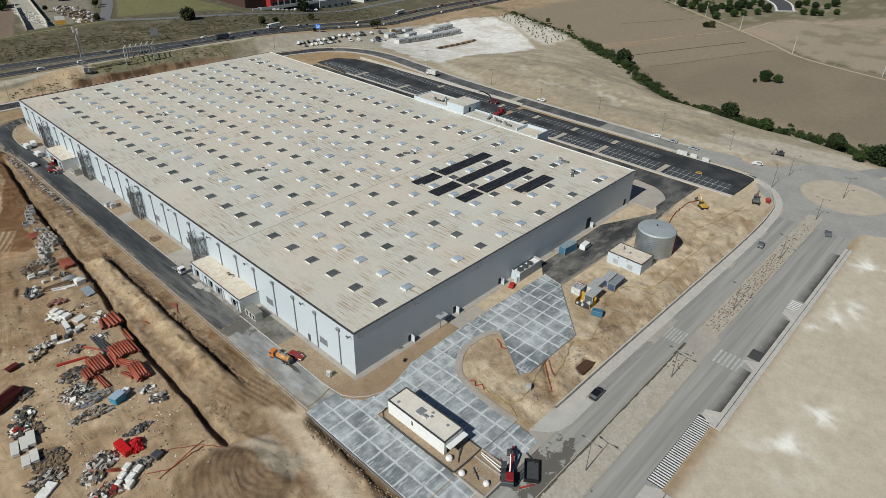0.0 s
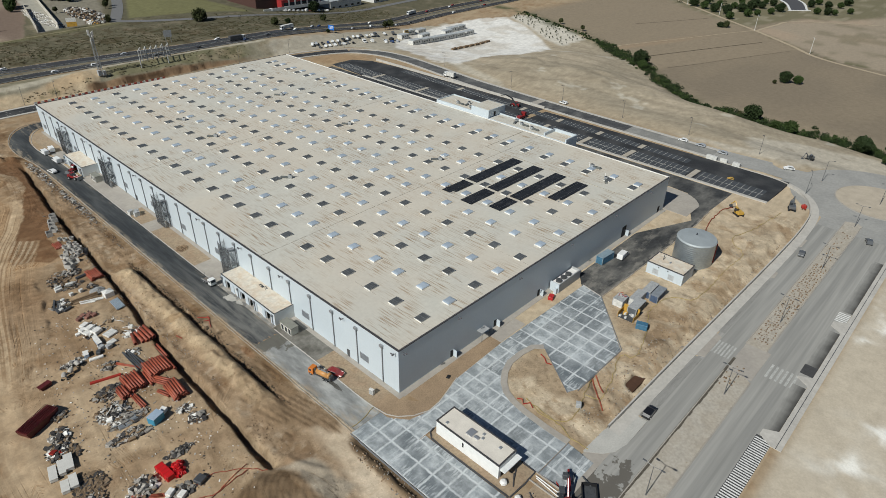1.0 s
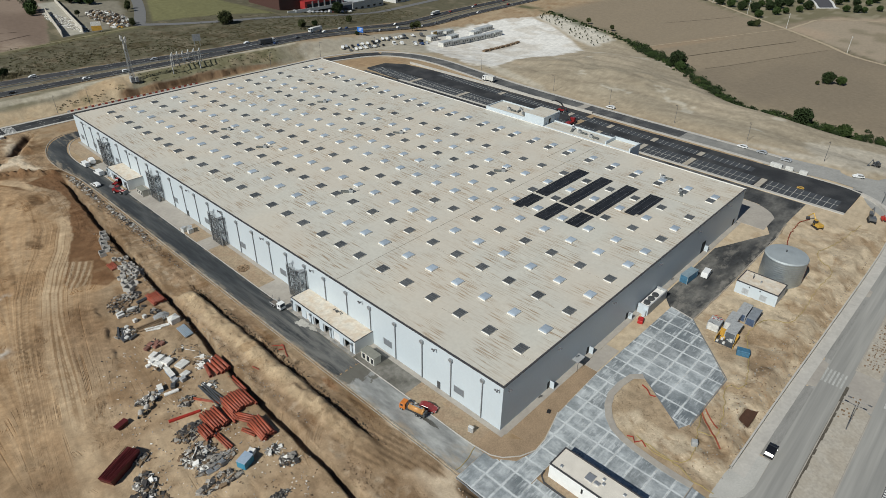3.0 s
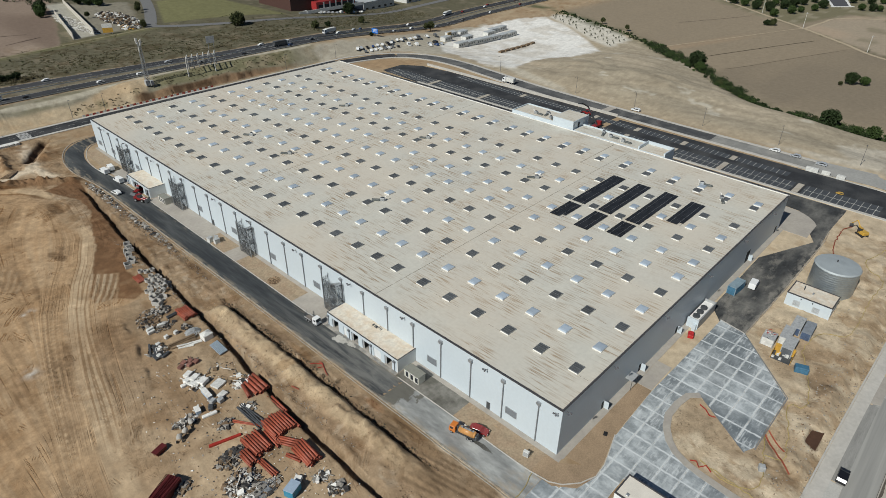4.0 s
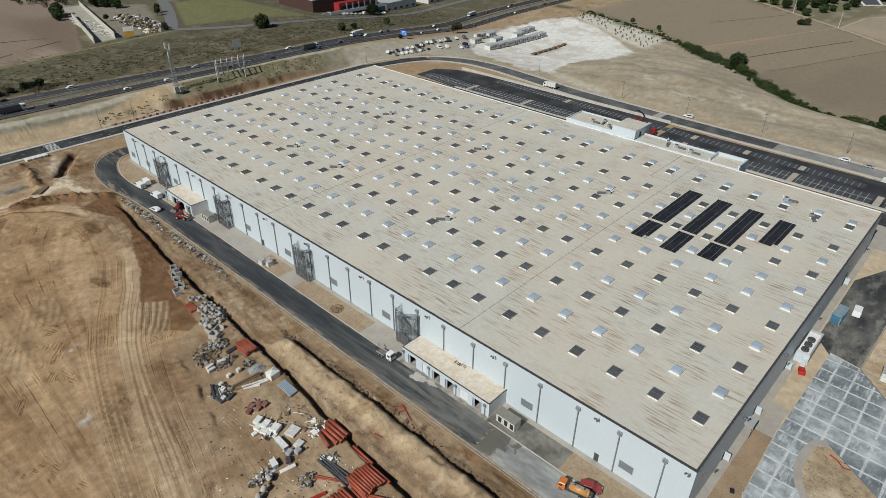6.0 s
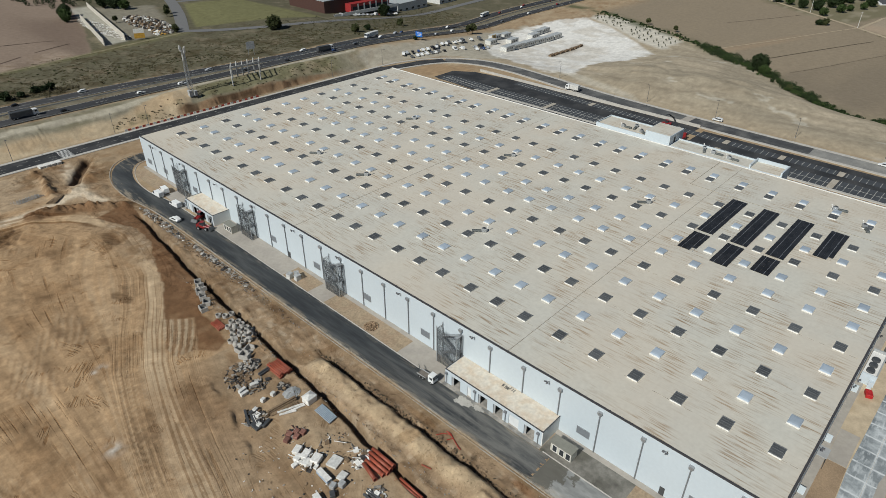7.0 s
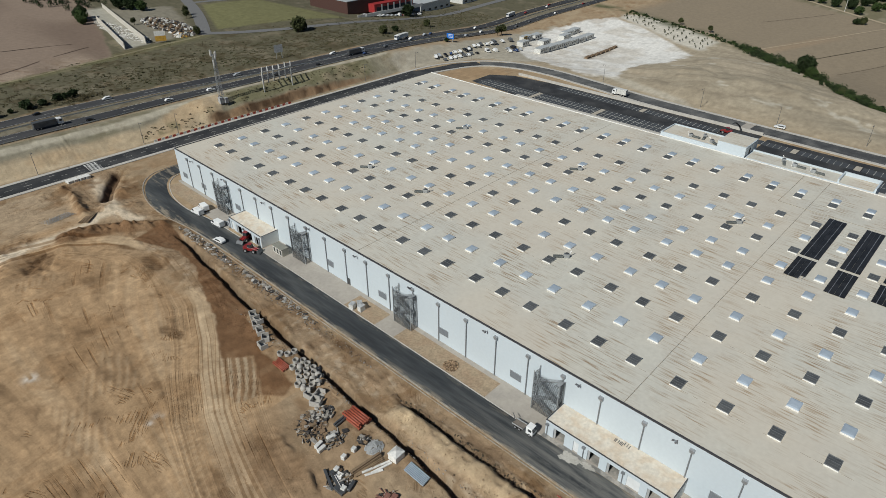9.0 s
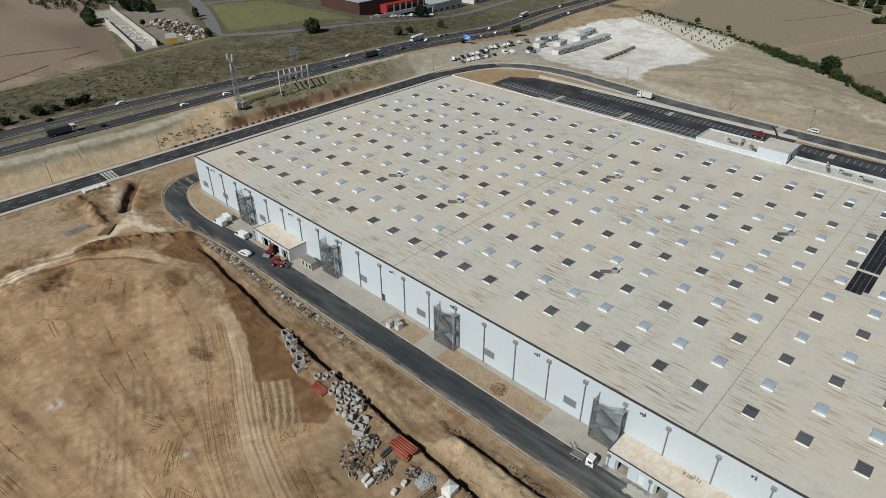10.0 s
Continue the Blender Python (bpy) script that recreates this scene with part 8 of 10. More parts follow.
def boom_lift(m):
    s = thing("boom_lift", "red and black lorry crane with raised boom", "crane", m)
    part("base", box(B(), -2.6, -1.2, 0.5, 2.6, 1.2, 1.5, 0.1), PAINTS["red"], s)
    wheels(s, (-1.8, 1.8), (-1.1, 1.1), 0.5, 0.4)
    b = B()
    rod(b, (0, 0, 1.4), (-4.1, 3.4, 10.2), 0.42, 0.34, 8)
    part("boom", b, DARKSTEEL, s, "tall dark boom")
    b = B()
    rod(b, (0.4, 0, 1.6), (-2.3, 2.2, 6.6), 0.3, 0.26, 8)
    part("ram", b, PAINTS["red"], s)
    b = B()
    rod(b, (-4.1, 3.4, 10.2), (-9.0, 3.6, 12.9), 0.32, 0.26, 8)
    rod(b, (-9.0, 3.6, 12.9), (-12.6, 3.6, 13.4), 0.26, 0.18, 8)
    part("jib", b, DARKSTEEL, s)
    part("cab", box(B(), 1.2, -1.15, 1.5, 2.6, 1.15, 2.9, 0.1), PAINTS["red"], s)
    return s


boom_lift(pose(170.4, 94.6, -0.35, 0, 0, 0))
loader(pose(182.5, 107.5, -0.35, 0, 0, 100), "red telehandler parked in the car park", "red")

# bays of the car parks
bay = thing("bay_lines", "white bay lines painted on black asphalt", "road marking", kind="structure")
BAYS = mat("bay_asphalt", (0.05, 0.056, 0.063), 0.9, vary=0.2, scale=0.3, fine=3)


def row_x(y):
    return 179.0 + 0.042 * (y - 15)


for y0, y1 in ((12, 33), (36, 55), (58, 78), (81, 101), (104, 146), (149, 196)):
    paving("parking_bays", sheet(B(), [(row_x(y0) - 2.4, y0), (row_x(y0) + 2.4, y0), (row_x(y1) + 2.4, y1), (row_x(y1) - 2.4, y1)], 0.056, -0.4), BAYS, "bluish dark parking bays along the kerb", "car park")
for y0, y1 in ((-22, 3.5), (7.5, 33), (36, 55), (58, 78), (81, 119), (122, 160), (163, 196), (199, 233)):
    paving("parking_bays", sheet(B(), rect(163.6, y0, 173.0, y1), 0.056, -0.4), BAYS, "bluish dark double row of parking bays", "car park")
ln_mesh = to_mesh("bay_line", box(B(), -2.35, -0.065, 0, 2.35, 0.065, 0.012), DIRTY_PAINT)
count = 0
rest = B()
for kind in range(3):
    y = -20.5
    while y < (194 if kind == 0 else 231):
        ok = not any(abs(y - q) < 1.7 for q in ((34.5, 56.5, 79.5, 102.5, 147.5) if kind == 0 else (5.5, 34.5, 56.5, 79.5, 120.5, 161.5, 197.5)))
        if kind == 0 and y < 12.5:
            ok = False
        xc = (row_x(y), 165.95, 170.65)[kind]
        if ok and y < 104 and count < 290:
            part("bay_line", ln_mesh, None, bay, "", Matrix.Translation((xc, y, -0.343)))
            count += 1
        elif ok:
            box(rest, xc - 2.35, y - 0.085, -0.343, xc + 2.35, y + 0.085, -0.331)
        y += 2.3
for y0, y1 in ((-22, 3.5), (7.5, 33), (36, 55), (58, 78), (81, 119), (122, 160), (163, 196), (199, 233)):
    box(rest, 168.2, y0, -0.342, 168.4, y1, -0.33)
tagged(part("bay_line", rest, DIRTY_PAINT, bay), kind="stuff")
for y in (5.5, 34.5, 56.5, 79.5, 120.5, 161.5, 197.5):
    paving("planting_island", sheet(B(), rect(163.8, y - 1.1, 173.0, y + 1.1), 0.13), MED, "sandy planting island between the bays", "traffic island")
for y in (34.5, 56.5, 79.5, 102.5, 147.5):
    paving("planting_island", sheet(B(), rect(row_x(y) - 2.4, y - 1.1, row_x(y) + 2.4, y + 1.1), 0.13), MED, "sandy planting island by the kerb", "traffic island")
for k, (x, y) in enumerate(((199.5, 24.5), (199.0, 16.0), (197.5, 5.5))):
    park(("white", "silver", "silver")[k], x, y, 92, "parked on the east road")
park("white", 202.5, -20.5, 120, "on the road by the hill")
park("white", 204.5, 93, 92, "on the east road", "suv")
lorry(pose(196.2, 168, -0.2, 0, 0, 95), "white box lorry on the east road", PAINTS["white"], CAB, 5.0, 3.3)
for x, y, a, b_ in ((188.6, 1.5, 3.0, 0.6), (188.4, 6.5, 4.5, 1.6), (188.2, -4, 3.0, 1.4)):
    bq = box(B(), -b_ / 2, -a / 2, 0, b_ / 2, a / 2, 1.6, 0.06)
    single("skip", bq, CAB, "pale skip standing by the car park", "skip", pose(x, y, -0.35), group="skips")

# motorway traffic
rnd = random.Random(5)
WAYS = (spread(NEAR_LANES, 1.0), spread(FAR_LANES, 1.0))


def on_motorway(k, lane):
    line = WAYS[1 if lane > 0 else 0]
    q = line[k]
    d = line[k + 1] - line[k - 1]
    d = d / np.linalg.norm(d)
    s = q + np.array((-d[1], d[0])) * (abs(lane) - 6.4)
    return s[0], s[1], math.degrees(math.atan2(d[1], d[0]))


for k in range(225, 960, 19):
    kk = k + rnd.randint(-6, 6)
    lane = rnd.choice((4.6, 8.2, -4.6, -8.2))
    x, y, a = on_motorway(kk, lane)
    park(rnd.choice(("white", "black", "grey", "white", "silver", "red", "blue")), x, y, a + (180 if lane > 0 else 0), "driving on the motorway", rnd.choice(("car", "car", "suv", "car")), "motorway traffic", gz(x, y) + 0.15).matrix_basis @= Matrix.Scale(0.86, 4)
for kk, lane, col, lab in ((600, 8.2, CAB, "white articulated lorry on the motorway"), (560, -8.0, DARKSTEEL, "dark articulated lorry on the motorway"), (395, -8.0, DARKSTEEL, "dark tipper lorry on the motorway"), (760, 8.2, CAB, "white box lorry on the motorway")):
    x, y, a = on_motorway(kk, lane)
    lorry(pose(x, y, gz(x, y) + 0.2, 0, 0, a + (180 if lane > 0 else 0)), lab, PAINTS["white"], col, 8.4, 3.2, group="motorway lorries")

# ---- storage yard on the west side ----
ORANGE = mat("orange_pipe_plastic", (0.27, 0.066, 0.036), 0.55, vary=0.15, fine=3, rand=0.2)
RINGC = mat("precast_concrete", (0.37, 0.355, 0.325), 0.85, vary=0.15, fine=3, rand=0.12)
SHEETW = mat("white_sheeting", (0.68, 0.67, 0.63), 0.5, vary=0.12, fine=2)
TIMBER = mat("weathered_timber", (0.2, 0.14, 0.085), 0.85, vary=0.25, fine=6, rand=0.2)
DARKRED = mat("dark_red_steel", (0.09, 0.014, 0.014), 0.5, vary=0.25)
RED = mat("bright_red_plastic", (0.5, 0.012, 0.014), 0.4, vary=0.1)
SKYB = mat("sky_blue_steel", (0.05, 0.24, 0.36), 0.5, vary=0.12)
PALEB = mat("pale_blue_sheet", (0.3, 0.38, 0.47), 0.5, vary=0.1)
DARKSCRAP = mat("dark_scrap", (0.045, 0.042, 0.04), 0.7, vary=0.4, fine=3)
BRICKS = mat("dusty_brick", (0.2, 0.095, 0.072), 0.9, vary=0.25, fine=3, rand=0.2)
CLOD = mat("dark_clod", (0.17, 0.115, 0.07), 0.95, vary=0.3, fine=3)
SOILM = mat("soil_clod", (0.3, 0.21, 0.13), 0.95, vary=0.25, fine=3)
RUB = mat("rubble", (0.27, 0.25, 0.22), 0.9, vary=0.3, fine=4, rand=0.3)
rq = random.Random(11)


def lz(x, y):
    xa, ya = np.float64(x), np.float64(y)
    return float(base_z(xa, ya) + relief(xa, ya))


pipe_meshes = {}


def pipe(x, y, ang, ln, r, z, label="orange plastic drain pipe in a stack"):
    key = (round(ln, 1), r)
    if key not in pipe_meshes:
        b = B()
        rod(b, (-ln / 2, 0, 0), (ln / 2, 0, 0), r, seg=10, hollow=r * 0.86)
        rod(b, (ln / 2 - 0.35, 0, 0), (ln / 2 + 0.05, 0, 0), r * 1.14, seg=10, hollow=r * 0.9)
        pipe_meshes[key] = to_mesh("pipe", b, ORANGE, True)
    return single("pipe", pipe_meshes[key], None, label, "pipe", pose(x, y, z, 0, 0, ang), "orange pipes")


def bundle(x, y, ang, ln, r, nrow, layers=1, fan=2.0):
    """Pipes lying side by side, in layers."""
    c, s = math.cos(radians(ang)), math.sin(radians(ang))
    z0 = lz(x, y) + r + 0.08
    for lay in range(layers):
        for k in range(nrow - lay):
            o = (k - (nrow - lay - 1) / 2) * r * 2.25
            j = rq.uniform(-0.35, 0.35)
            pipe(x - s * o + c * j, y + c * o + s * j, ang + rq.uniform(-fan, fan), ln, r, z0 + lay * r * 1.75)


bundle(-31.6, 61.6, -90, 6.2, 0.42, 4, 1, 2)
bundle(-34.3, 61.2, -103, 4.6, 0.42, 1)
bundle(-31.6, 53.2, -90, 6.2, 0.28, 3)
bundle(-34.9, 47.6, -91, 5.8, 0.27, 9, 2)
bundle(-32.3, 47.0, -91, 5.8, 0.3, 2)
bundle(-37.6, 45.6, -93, 5.8, 0.22, 3)
bundle(-40.9, 46.2, -90, 6.0, 0.27, 7, 2)
bundle(-44.0, 44.2, -90, 4.2, 0.26, 4, 2)
bundle(-42.6, 39.8, -88, 5.4, 0.2, 3)
bundle(-36.0, 42.0, -62, 5.4, 0.25, 4, 1)
bundle(-35.2, 36.8, -93, 6.0, 0.27, 6, 3)
bundle(-37.6, 38.0, -70, 3.6, 0.24, 2, 1)
bundle(-29.8, 98.2, -90, 5.2, 0.24, 7, 2)
bundle(-31.4, 123.2, -90, 4.2, 0.17, 6, 1)
bundle(-39.5, 52.8, -58, 6.5, 0.15, 2)
bundle(-52.0, 14.0, -40, 6.0, 0.14, 3)
for k in range(5):
    bundle(-44 + k * 1.9, 5.2 + 0.5 * k, 12, 3.0, 0.07, 1)
# dark pipes next to the trench
for k in range(5):
    b = B()
    rod(b, (-4.5, 0, 0), (4.5, 0, 0), 0.16, seg=8, hollow=0.12)
    x, y = -38.4 + 0.42 * k, 53.6 + 0.1 * k
    single("steel_pipe", b, DARKSTEEL, "long dark steel pipe on the yard", "pipe", pose(x, y, lz(x, y) + 0.22, 0, 0, -88 + rq.uniform(-4, 4)), "dark steel pipes")
b = B()
box(b, -3.3, -0.3, 0, 3.3, 0.3, 0.45, 0.04)
single("red_beam", b, REDP, "long red steel beam on the earth", "beam", pose(-44.9, 51.9, lz(-44.9, 51.9), 0, 0, -17))
for x, y, a, ln in ((-31.6, 99.6, 5, 5.4), (-31.6, 100.2, 5, 5.4)):
    b = box(B(), -ln / 2, -0.2, 0, ln / 2, 0.2, 0.5, 0.03)
    single("timber_beam", b, DARKSTEEL, "dark heavy beam lying on earth", "beam", pose(x, y, lz(x, y), 0, 0, a), "dark beams")

# precast rings and blocks
bm = B()
rod(bm, (0, 0, 0), (0, 0, 0.85), 0.72, seg=18, hollow=0.56)
ring_mesh = to_mesh("manhole_ring", bm, RINGC)
bm = B()
rod(bm, (0, 0, 0), (0, 0, 0.55), 0.72, seg=18, hollow=0.56)
rod(bm, (0, 0, 0.55), (0, 0, 1.2), 0.72, 0.42, 18)
cone_mesh = to_mesh("manhole_cone", bm, RINGC)
for k, (x, y) in enumerate(((-29.5, 126.3), (-28.4, 124.9), (-26.7, 124.6), (-28.5, 121.5), (-28.9, 119.4), (-27.2, 120.4), (-27.2, 118.7), (-25.7, 118.9), (-30.3, 117.9), (-28.6, 117.3), (-27.0, 116.8), (-25.5, 117.0), (-31.2, 116.3), (-29.6, 115.7), (-28.0, 115.2), (-26.5, 114.9), (-29.3, 113.8), (-31.0, 114.4), (-32.3, 113.2), (-30.6, 112.4), (-28.0, 113.3), (-29.0, 112.0), (-32.6, 114.9), (-31.8, 111.2), (-30.2, 120.3))):
    turned = rq.random() < 0.14
    single("manhole_ring", cone_mesh if k % 7 == 4 else ring_mesh, None, "pale precast concrete manhole ring", "concrete ring", pose(x, y, lz(x, y) + (0.72 if turned else -0.02), 90 if turned else 0, 0, rq.uniform(0, 360)), "manhole rings")
for x, y, a in ((-26.0, 143.4, 250), (-27.7, 139.4, 245), (-26.3, 140.6, 262), (-28.4, 136.4, 250), (-28.9, 133.4, 240), (-30.8, 131.6, 262), (-32.7, 110.2, 280), (-33.1, 107.6, 300), (-31.3, 108.8, 200)):
    s = thing("concrete_trough", "pale precast concrete trough block", "concrete block", pose(x, y, lz(x, y), 0, 0, a), "concrete troughs")
    part("base", box(B(), -1.2, -0.9, 0, 1.2, 0.9, 0.2), RINGC, s)
    for q in ((-1.2, -0.9, -1.0, 0.9), (1.0, -0.9, 1.2, 0.9), (-1.0, -0.9, 1.0, -0.7)):
        part("side", box(B(), q[0], q[1], 0.2, q[2], q[3], 1.3), RINGC, s)


def heap(name, cx, cy, rx, ry, n, mts, label, size=(0.2, 0.9), flat=0.4, cat="debris", rot=True):
    """A heap of angular pieces, one object, shaped from many small blocks."""
    bms = {}
    plain = name in ("stones", "clods", "brushwood")
    for k in range(n if plain else int(n * 2.2)):
        a, q = rq.uniform(0, 6.283), math.sqrt(rq.random())
        x, y = cx + rx * q * math.cos(a), cy + ry * q * math.sin(a)
        f = 1.0 if plain else rq.choice((0.35, 0.5, 0.7, 1.0, 1.25))
        s1, s2, s3 = rq.uniform(*size) * f, rq.uniform(*size) * 0.6 * f, rq.uniform(*size) * flat * f ** 0.6
        m = rq.choice(mts)
        if not plain and s1 > 0.25:
            u = rq.random()
            if u < 0.14:
                s1, s2, s3 = rq.uniform(1.4, 3.2), rq.uniform(0.1, 0.25), rq.uniform(0.06, 0.18)
            elif u < 0.24:
                s1, s2, s3 = rq.uniform(1.0, 1.7), rq.uniform(0.8, 1.2), rq.uniform(0.1, 0.5)
        if not plain and rq.random() < 0.45:
            m = rq.choice((DARKSCRAP, DARKSCRAP, TIMBER, CLOD, RUB))
        m = {DARKSTEEL: DARKSCRAP, CABG: RUB}.get(m, m)
        b = bms.setdefault(m, B())
        top = (0 if plain else (1 - q) * min(rx, ry) * 0.4 * rq.random())
        mw = pose(x, y, lz(x, y) + s3 * 0.3 + top, rq.uniform(-18, 18), rq.uniform(-18, 18), rq.uniform(0, 180) if rot else rq.uniform(-15, 15))
        vs = [b.verts.new(mw @ Vector((sx * s1 / 2 * rq.uniform(0.7, 1), sy * s2 / 2 * rq.uniform(0.7, 1), sz * s3 / 2))) for sx, sy, sz in ((-1, -1, -1), (1, -1, -1), (1, 1, -1), (-1, 1, -1), (-1, -1, 1), (1, -1, 1), (1, 1, 1), (-1, 1, 1))]
        for f in ((3, 2, 1, 0), (4, 5, 6, 7), (0, 1, 5, 4), (1, 2, 6, 5), (2, 3, 7, 6), (3, 0, 4, 7)):
            b.faces.new([vs[i] for i in f])
    for m, b in bms.items():
        single(name, b, m, label, cat, kind="stuff")


heap("rubble_heap", -47.9, 40.2, 3.6, 3.4, 170, (SHEETW, RUB, CABG, DARKSTEEL, SHEETW), "pale mixed site waste heaped on earth", (0.25, 1.1))
heap("rubble_heap", -46.8, 46.6, 2.8, 1.8, 60, (DARKSTEEL, RUB, TIMBER, RUB), "dark mixed offcuts on earth", (0.3, 1.2))
heap("rubble_heap", -46.4, 36.0, 4.2, 1.8, 90, (DARKSTEEL, CABG, STEEL, SHEETW), "steel offcuts and sheets on earth", (0.4, 1.8), 0.2, rot=False)
heap("rubble_heap", -48.4, 31.5, 4.0, 1.4, 60, (DARKSTEEL, CABG, TIMBER, RUB), "dark offcuts in rows on earth", (0.4, 1.6), 0.3)
heap("rubble_heap", -36.4, 30.6, 1.6, 1.2, 40, (SHEETW, RUB), "pale sheeting scraps", (0.3, 1.1), 0.25)
heap("rubble_heap", -36.0, 26.0, 1.8, 2.0, 40, (SHEETW, RUB, DARKSTEEL), "mixed pale scraps near the trench", (0.3, 1.0))
heap("rubble_heap", -42.8, 20.2, 3.0, 1.0, 46, (DARKSTEEL, CABG, RUB), "row of dark offcuts on earth", (0.3, 1.2))
heap("rubble_heap", -33.0, 64.4, 2.6, 1.8, 70, (SHEETW, SHEETW, RUB), "white wrapping scraps by the trench", (0.3, 1.1), 0.3)
heap("rubble_heap", -36.5, 56.4, 1.6, 1.4, 20, (RUB, SHEETW), "pale scraps under the pipes", (0.3, 0.9))
heap("rubble_heap", -36.6, 105.6, 1.6, 1.6, 90, (RUB, DARKSTEEL, TIMBER), "grey rubble heap at the rings", (0.2, 0.9))
heap("rubble_heap", -34.0, 104.2, 2.4, 2.2, 70, (RUB, RINGC, DARKSTEEL), "broken concrete pieces", (0.3, 1.2), 0.5)
heap("brushwood", -36.6, 103.0, 2.0, 2.2, 90, (TIMBER, CLOD), "grey brushwood heap", (0.5, 2.0), 0.1)
heap("brushwood", -58.8, 24.8, 3.0, 3.2, 150, (TIMBER, DARKSTEEL, TIMBER), "brown brushwood heap", (0.6, 2.2), 0.1)
heap("brushwood", -58.9, 35.5, 2.2, 2.2, 70, (TIMBER, DARKSTEEL), "brown brushwood and slats", (0.6, 2.0), 0.12)
heap("rubble_heap", -60.5, 37.5, 2.0, 2.6, 50, (RUB, DARKSTEEL, SHEETW, REDP), "mixed pallets and scraps", (0.5, 1.5), 0.4)
heap("rubble_heap", -60.6, 20.4, 3.4, 2.2, 90, (DARKSTEEL, TIMBER, CABG), "dark mixed scrap heap", (0.4, 1.4))
heap("rubble_heap", -51.6, 17.0, 2.6, 2.4, 70, (RUB, SHEETW, DARKSTEEL, CABG), "mixed pallets and boxes", (0.5, 1.4), 0.6)
heap("rubble_heap", -54.4, 14.6, 2.4, 2.0, 60, (SHEETW, DARKSTEEL, RUB), "white and dark mixed scraps", (0.4, 1.3))
heap("rubble_heap", -53.6, 9.0, 3.6, 2.0, 60, (RUB, SHEETW, REDP, TIMBER), "mixed timber and white scraps", (0.4, 1.4))
heap("rubble_heap", -46.6, 10.6, 1.8, 1.4, 40, (DARKSTEEL, CABG, RUB), "grey scraps beside the bags", (0.3, 1.2))
heap("rubble_heap", -48.2, 62.6, 2.8, 1.4, 60, (SHEETW, RUB, DARKSTEEL), "mixed white scraps near mixers", (0.3, 1.0))
heap("rubble_heap", -42.6, 55.8, 2.0, 1.2, 36, (RUB, DARKSTEEL, CABG), "stacked grey offcuts", (0.4, 1.3), 0.5)
heap("rubble_heap", -16.6, 150, 1.0, 22, 150, (RUB, RUB, RINGC), "broken kerb stones along the road", (0.2, 0.8))
heap("rubble_heap", -17.0, 185, 1.4, 16, 130, (RUB, RUB, SHEETW), "stones and scraps along the road", (0.2, 0.8))
heap("clods", -28.4, 13, 2.4, 4, 50, (SOILM, SOILM, CLOD), "brown clods at the trench's end", (0.15, 0.45), 0.6)
BRUSH = mat("dry_dark_brush", (0.06, 0.047, 0.03), 0.95, vary=0.4, fine=3)
heap("clods", -19.6, 56, 0.8, 42, 420, (BRUSH, CLOD, CLOD), "dark clods and dry stalks on a low ridge", (0.2, 0.6), 0.6)
heap("clods", -17.4, 155, 1.8, 48, 600, (CLOD, RUB, CLOD), "dark clods beside the service road", (0.12, 0.45), 0.7)
heap("clods", -17.4, -21, 1.7, 18, 210, (CLOD, SOILM, SOILM, RUB), "clods and rubble in the ditch beside the slabs", (0.1, 0.5), 0.6)
heap("clods", 50, -35.5, 30, 3.0, 160, (SOILM, RUB, CLOD), "clods on the dug bank", (0.15, 0.45), 0.7)
heap("rubble_heap", -46, 36.2, 2.8, 1.0, 50, (DARKSTEEL, CABG, STEEL), "flat steel offcuts in a row", (0.5, 2.0), 0.2, rot=False)
heap("rubble_heap", -46.8, 30.4, 3.0, 0.8, 44, (CABG, RUB, TIMBER), "row of grey offcuts on earth", (0.4, 1.6), 0.4, rot=False)
heap("rubble_heap", -58.4, 41.0, 1.8, 3.2, 60, (TIMBER, RUB, SHEETW, DARKSTEEL), "pallets and dark offcuts beside the skip", (0.5, 1.5), 0.4)
heap("rubble_heap", -57.0, 47.6, 1.6, 1.4, 26, (TIMBER, CABG), "grey timber beside the skip", (0.6, 1.8), 0.3)
heap("rubble_heap", -45.6, 47.9, 2.6, 1.0, 40, (RUB, DARKSTEEL, CABG), "grey offcuts by the pipes", (0.4, 1.3), 0.5)
heap("stones", -46, 42, 12, 44, 620, (RUB, SHEETW, DARKSCRAP, TIMBER, CLOD, RUB), "small litter and offcuts strewn over the yard", (0.12, 0.55), 0.4)
heap("stones", -37, 30, 5, 30, 200, (RUB, SHEETW, CLOD, CLOD), "small litter and offcuts strewn over the yard", (0.1, 0.45), 0.4)
heap("stones", -24, 60, 9, 60, 200, (RUB, SOILM, TIMBER), "scattered small stones on earth", (0.08, 0.25))
heap("stones", 45, -34, 28, 4.6, 100, (RUB, TIMBER, RINGC), "scattered stones on dug sand", (0.1, 0.45))
heap("stones", 100, -33, 40, 6, 200, (RUB, TIMBER), "scattered stones on dug sand", (0.1, 0.4))
rows_b = {m: B() for m in (RUB, CLOD)}
for x0, x1, y0, y1, keep in ((79.5, 131, -54.9, -51.3, 0.8), (98, 122, -55.0, -54.4, 0.8), (134, 160, -54.6, -51.5, 0.4), (56.5, 66, -54, -51, 0.5)):
    x = x0
    while x < x1:
        for k in range(int((y1 - y0) / 0.85) + 1):
            if rq.random() < keep:
                a, c, h = x + rq.uniform(-0.3, 0.3), y0 + 0.85 * k + rq.uniform(-0.22, 0.22), rq.uniform(0.12, 0.35)
                box(rows_b[rq.choice((RUB, CLOD, CLOD, CLOD))], a - rq.uniform(0.12, 0.3), c - rq.uniform(0.1, 0.25), -1.05, a + rq.uniform(0.12, 0.3), c + rq.uniform(0.1, 0.25), -1.03 + h, 0.08)
        x += 1.25
